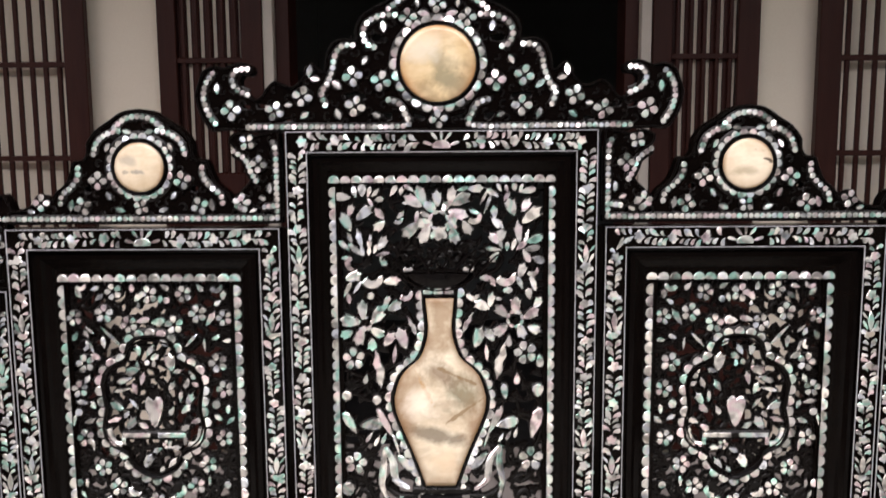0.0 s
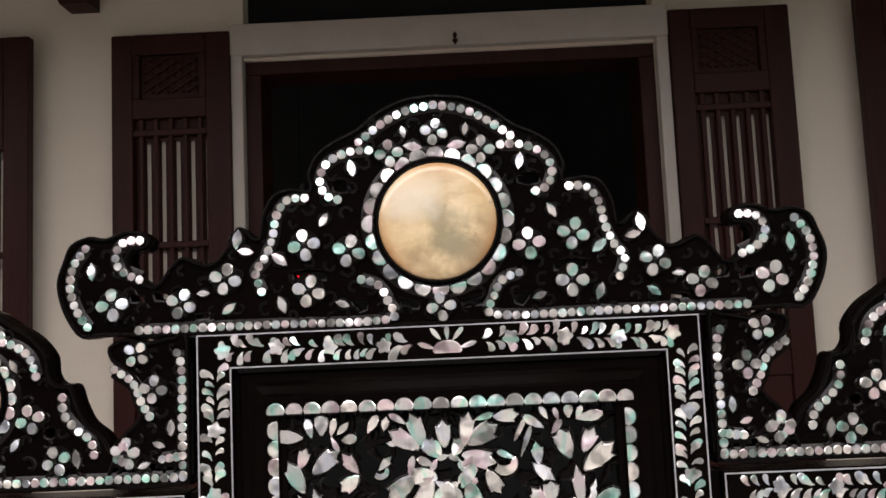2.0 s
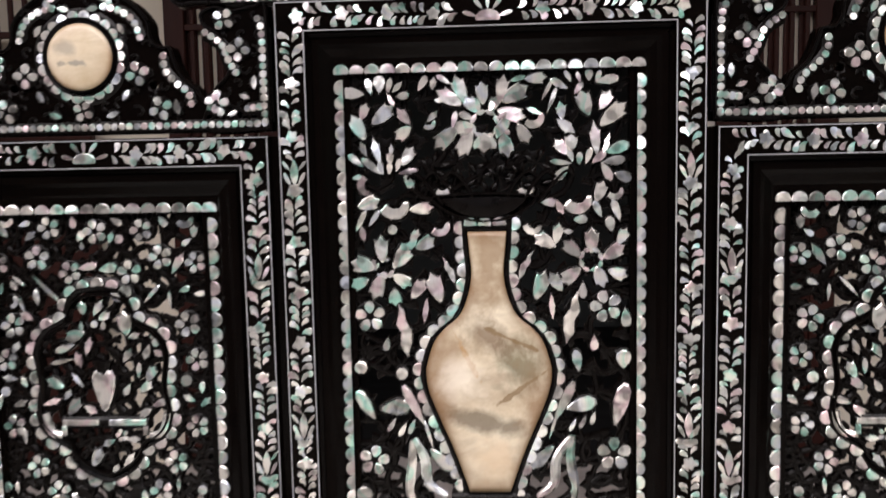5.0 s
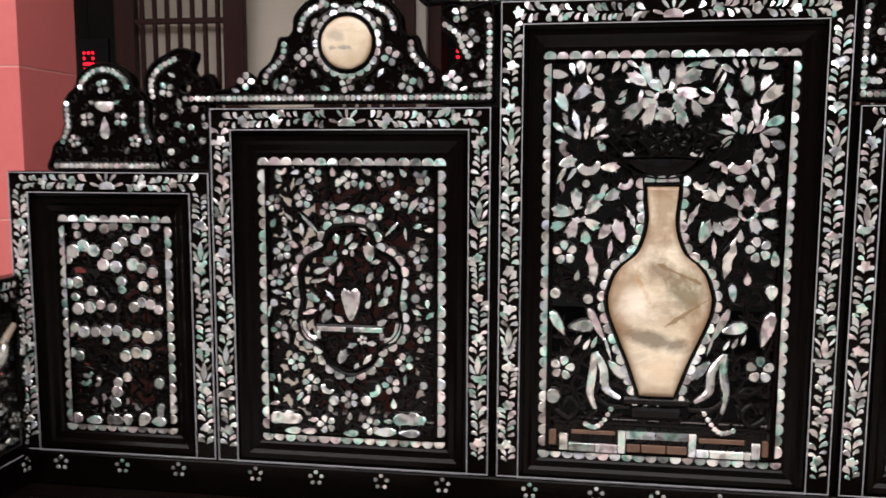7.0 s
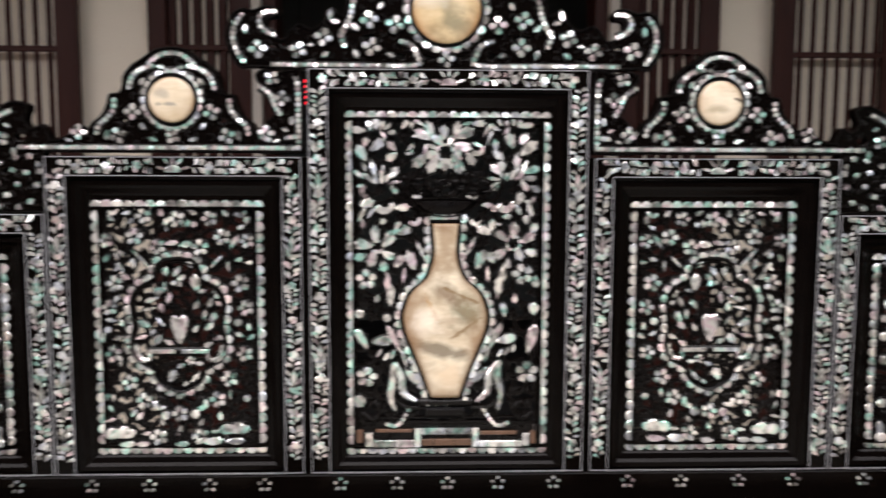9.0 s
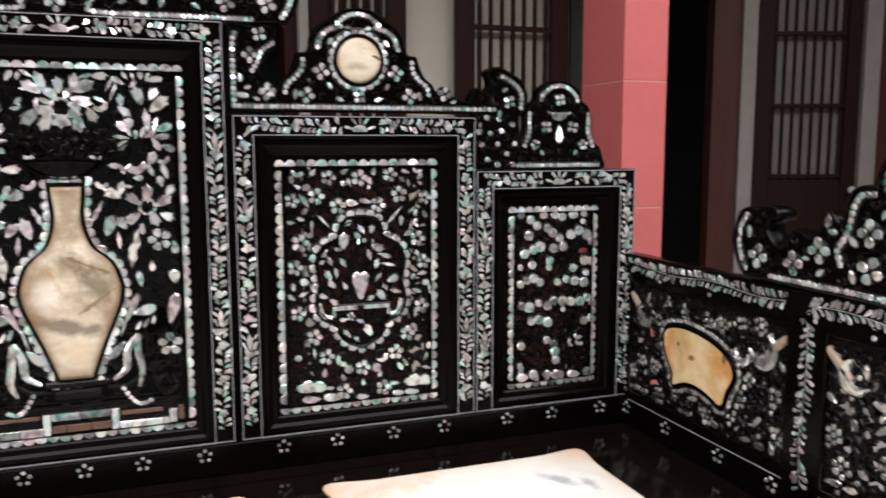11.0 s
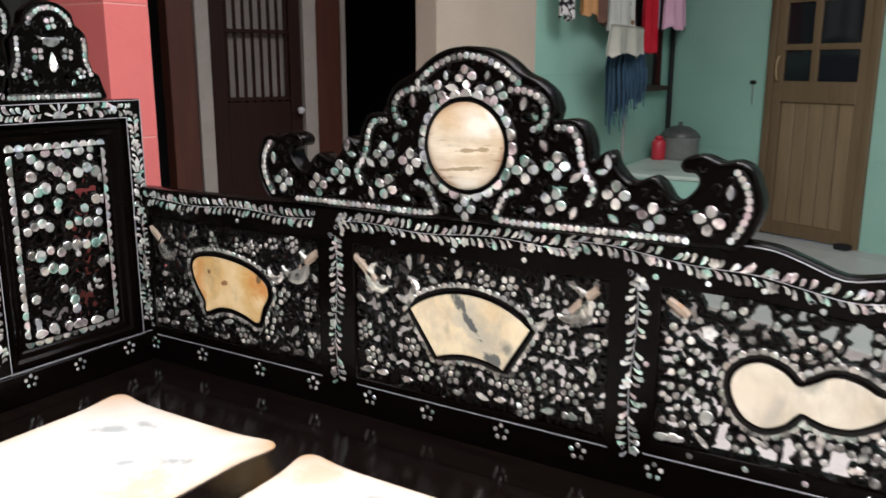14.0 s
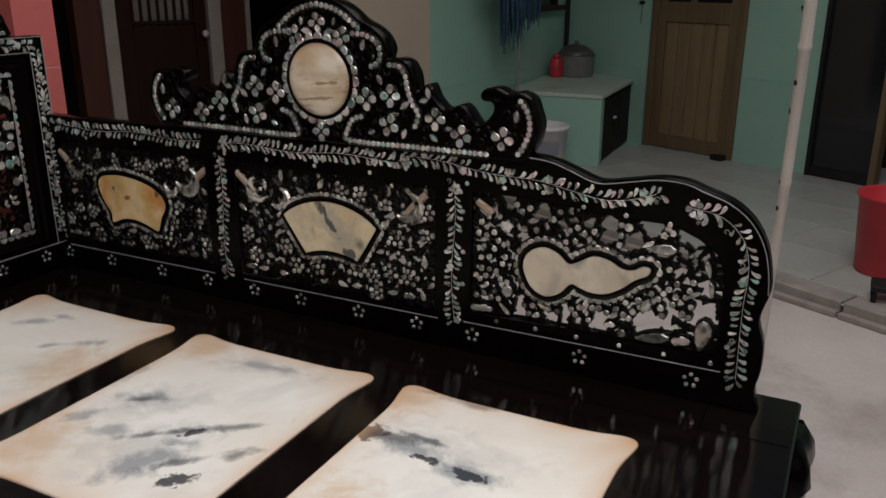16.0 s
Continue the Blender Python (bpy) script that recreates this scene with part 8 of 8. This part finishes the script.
bm_ = pose(3.66, -2.105, COURT)
bucket = thing("red_bucket", bm_, "tall red plastic bin with a rolled rim", "bucket")
part("body", Geo().lathe([(0.001, 0), (0.126, 0), (0.135, 0.008), (0.158, 0.330), (0.168, 0.335), (0.170, 0.346), (0.162, 0.352), (0.152, 0.344), (0.134, 0.02), (0.001, 0.016)], 36), red_plastic, bucket, "", bm_, True)
st = thing("low_stool", pose(3.26, -2.16, COURT), "dark low wooden stool by the bin", "stool")
boxes("seat", [(3.20, 3.325, -2.30, -2.035, COURT + 0.05, COURT + 0.075)], black_and_shade, st)
for x in (3.21, 3.295):
    for y in (-2.29, -2.06):
        boxes("leg", [(x, x + 0.02, y, y + 0.02, COURT + 0.004, COURT + 0.05)], black_and_shade, st)

# leaning bamboo pole
pole = thing("bamboo_pole", pose(2.80, -1.69, FLOOR), "leaning dry bamboo pole with dark knots", "pole")
foot, top = Vector((2.795, -1.685, FLOOR)), Vector((1.42, -1.80, ROOF))
axis = (top - foot).normalized()
turn = axis.to_track_quat("Z", "Y").to_matrix().to_4x4()
prof, z, n_len = [], 0.0, (top - foot).length
nodes = (0.05, 0.36, 0.72, 1.19, 1.62, 2.08, 2.55, 3.05)
for q in nodes:
    prof += [(0.0170, max(q - 0.20, z + 0.01)), (0.0172, q - 0.012), (0.0200, q - 0.004), (0.0192, q + 0.004), (0.0170, q + 0.014)]
    z = q
prof = [(0.016, 0.0)] + prof + [(0.0155, n_len)]
g = Geo()
g.loft([[(r * math.cos(a) + 0.006 * math.sin(zz * 2.1), r * math.sin(a) + 0.004 * math.cos(zz * 1.7), zz) for a in (2 * math.pi * i / 14 for i in range(14))] for r, zz in prof])
part("culm", g, bamboo, pole, "", Matrix.Translation(foot) @ turn, True)
dark_knot = surface("dark_knot", (0.05, 0.03, 0.025), (0.10, 0.06, 0.05), 20, 0.8, 0.2)
for q, a in ((0.72, 3.5), (0.98, 3.3), (1.08, 3.9), (0.62, 3.8), (1.50, 3.2)):
    g = Geo().dome(ring_outline(0, 0, 0.010, 0.006, 9), 0, 0.003)
    part("knot", g, dark_knot, pole, "dark knot", Matrix.Translation(foot) @ turn @ pose(0.006 * math.sin(q * 2.1), 0.004 * math.cos(q * 1.7), q) @ pose(0, 0, 0, 0, 0, math.degrees(a)) @ pose(0.0162, 0, 0, 0, 90, 0))


# ---- washing on a line, and a mop ----
def cloth(name, s0, s1, z0, z1, lo, hi, label, flare=1.1, fold=0.018, seed=1, out=-0.12, category="cloth", print_of=None, ragged=0.010):
    """A hanging cloth along the green wall, gathered into folds."""
    r = random.Random(seed)
    n, rows = 22, 9
    ph = [r.uniform(0, 6.3) for _ in range(3)]
    front, back = [], []
    for j in range(rows):
        t = j / (rows - 1)
        w = (s1 - s0) * (1 + (flare - 1) * t) / 2
        c = (s0 + s1) / 2
        for i in range(n):
            u = i / (n - 1) * 2 - 1
            d = fold * (0.4 + t) * (math.sin(u * 7 + ph[0] + t) + 0.5 * math.sin(u * 13 + ph[1]))
            hem = 0.012 * math.sin(u * 5 + ph[2]) * t + ragged * r.uniform(-1, 1) * t
            front.append((c + u * w, out + d, z1 + (z0 - z1) * t + hem))
            back.append((c + u * w, out + d + 0.006, z1 + (z0 - z1) * t + hem))
    k = n * rows
    f = [(j * n + i, j * n + i + 1, (j + 1) * n + i + 1, (j + 1) * n + i) for j in range(rows - 1) for i in range(n - 1)]
    f += [tuple(k + q for q in reversed(x)) for x in f]
    rim = [j * n for j in range(rows)] + [(rows - 1) * n + i for i in range(1, n)] + [j * n + n - 1 for j in range(rows - 2, -1, -1)] + [i for i in range(n - 2, 0, -1)]
    f += [(a, k + a, k + b, b) for a, b in zip(rim, rim[1:] + rim[:1])]
    g = Geo().add(front + back, f)
    mat = surface(name + "_fabric", lo, hi, 10, 0.9, 0.15, 220, 0.3)
    if print_of:
        tree = mat.node_tree
        v = tree.nodes.new("ShaderNodeNewGeometry").outputs["Position"]
        spots = noise_fac(tree, v, print_of[0], 2.0, 0.5)
        shade = tree.nodes["Principled BSDF"].inputs["Base Color"]
        tree.links.new(mixc(tree, ramp(tree, [(print_of[1], (0, 0, 0)), (print_of[1] + 0.03, (1, 1, 1))], spots), shade.links[0].from_socket, print_of[2]), shade)
    return tagged(part(name, g, mat, None, "", M1, True), label, category)


tagged(part("washing_line", Geo().box(0.0, G1 - 0.1, -0.128, -0.122, 1.955, 1.961), black_and_shade, None, "", M1), "thin washing line along the green wall", "washing line")
cloth("patterned_scarf", 0.05, 0.24, 1.43, 1.97, (0.46, 0.44, 0.42), (0.58, 0.56, 0.54), "black and white patterned scarf on the line", 0.9, 0.012, 1, category="scarf", print_of=(38, 0.50, (0.012, 0.012, 0.014)))
cloth("orange_towel", 0.34, 0.57, 1.465, 1.97, (0.40, 0.20, 0.08), (0.50, 0.27, 0.12), "faded orange towel on the line", 1.0, 0.012, 2, category="towel")
cloth("dark_cloth", 0.62, 0.75, 1.43, 1.97, (0.10, 0.035, 0.03), (0.16, 0.10, 0.07), "dark red-brown cloth on the line", 1.0, 0.010, 8, out=-0.10)
cloth("white_blouse", 0.77, 1.14, 1.40, 1.97, (0.46, 0.45, 0.40), (0.58, 0.57, 0.52), "off-white blouse with brown specks on the line", 1.05, 0.016, 3, category="blouse", print_of=(14, 0.66, (0.18, 0.10, 0.05)))
cloth("beige_skirt", 0.36, 0.89, 1.245, 1.41, (0.36, 0.35, 0.29), (0.46, 0.45, 0.38), "beige cloth under the blouse", 1.06, 0.012, 4, out=-0.29)
cloth("red_blouse", 1.29, 1.53, 1.27, 1.97, (0.38, 0.008, 0.02), (0.50, 0.02, 0.035), "bright red blouse on the line", 1.25, 0.016, 5, category="blouse", ragged=0.02)
cloth("grey_cloth", 1.55, 1.67, 1.42, 1.97, (0.22, 0.22, 0.26), (0.30, 0.30, 0.34), "grey-violet cloth on the line", 1.0, 0.01, 6, out=-0.10)
cloth("pink_shirt", 1.76, 2.12, 1.46, 1.97, (0.60, 0.34, 0.44), (0.72, 0.43, 0.54), "pink shirt on the line", 1.22, 0.018, 7, out=-0.14, category="shirt", ragged=0.022)
MX, MY = 0.92, -0.17
mop = thing("mop", M1 @ pose(MX, MY, COURT), "blue stranded mop standing on its pale handle", "mop")
part("handle", Geo().lathe([(0.010, CT), (0.010, 1.22)], 10), tin, mop, "pale metal handle", M1 @ pose(MX, MY, 0))
mop_blue = surface("blue_mop_yarn", (0.020, 0.045, 0.075), (0.055, 0.10, 0.145), 14, 0.95, 0.1, 200, 0.4)
r = random.Random(5)
for i in range(190):
    a = r.uniform(0, 2 * math.pi)
    d = 0.235 * math.sqrt(r.uniform(0.02, 1.0))
    x, y = MX + d * math.cos(a), MY + 0.33 * d * math.sin(a)
    drop = 0.91 + 0.10 * math.sin(9 * (x - MX) + 0.6) + r.uniform(-0.05, 0.10) + (0.12 if r.random() < 0.18 else 0)
    sway = r.uniform(-0.03, 0.03)
    line = [(x, y, 1.27), (x + 0.04 * math.cos(a), y, 1.17), (x + 0.05 * math.cos(a) + sway * 0.5, y - 0.01, (1.2 + drop) / 2), (x + 0.03 * math.cos(a) + sway, y - 0.01, drop)]
    g = Geo()
    g.loft([[(px + w * math.cos(k * 1.2566), py + w * math.sin(k * 1.2566), z) for k in range(5)] for (px, py, z), w in zip(reversed(line), (0.003, 0.0065, 0.007, 0.006))])
    part("strand", g, mop_blue, mop, "", M1)
part("head", Geo().lathe([(0.02, 1.20), (0.06, 1.22), (0.07, 1.25), (0.03, 1.275), (0.001, 1.28)], 14), mop_blue, mop, "", M1 @ pose(MX, MY, 0))
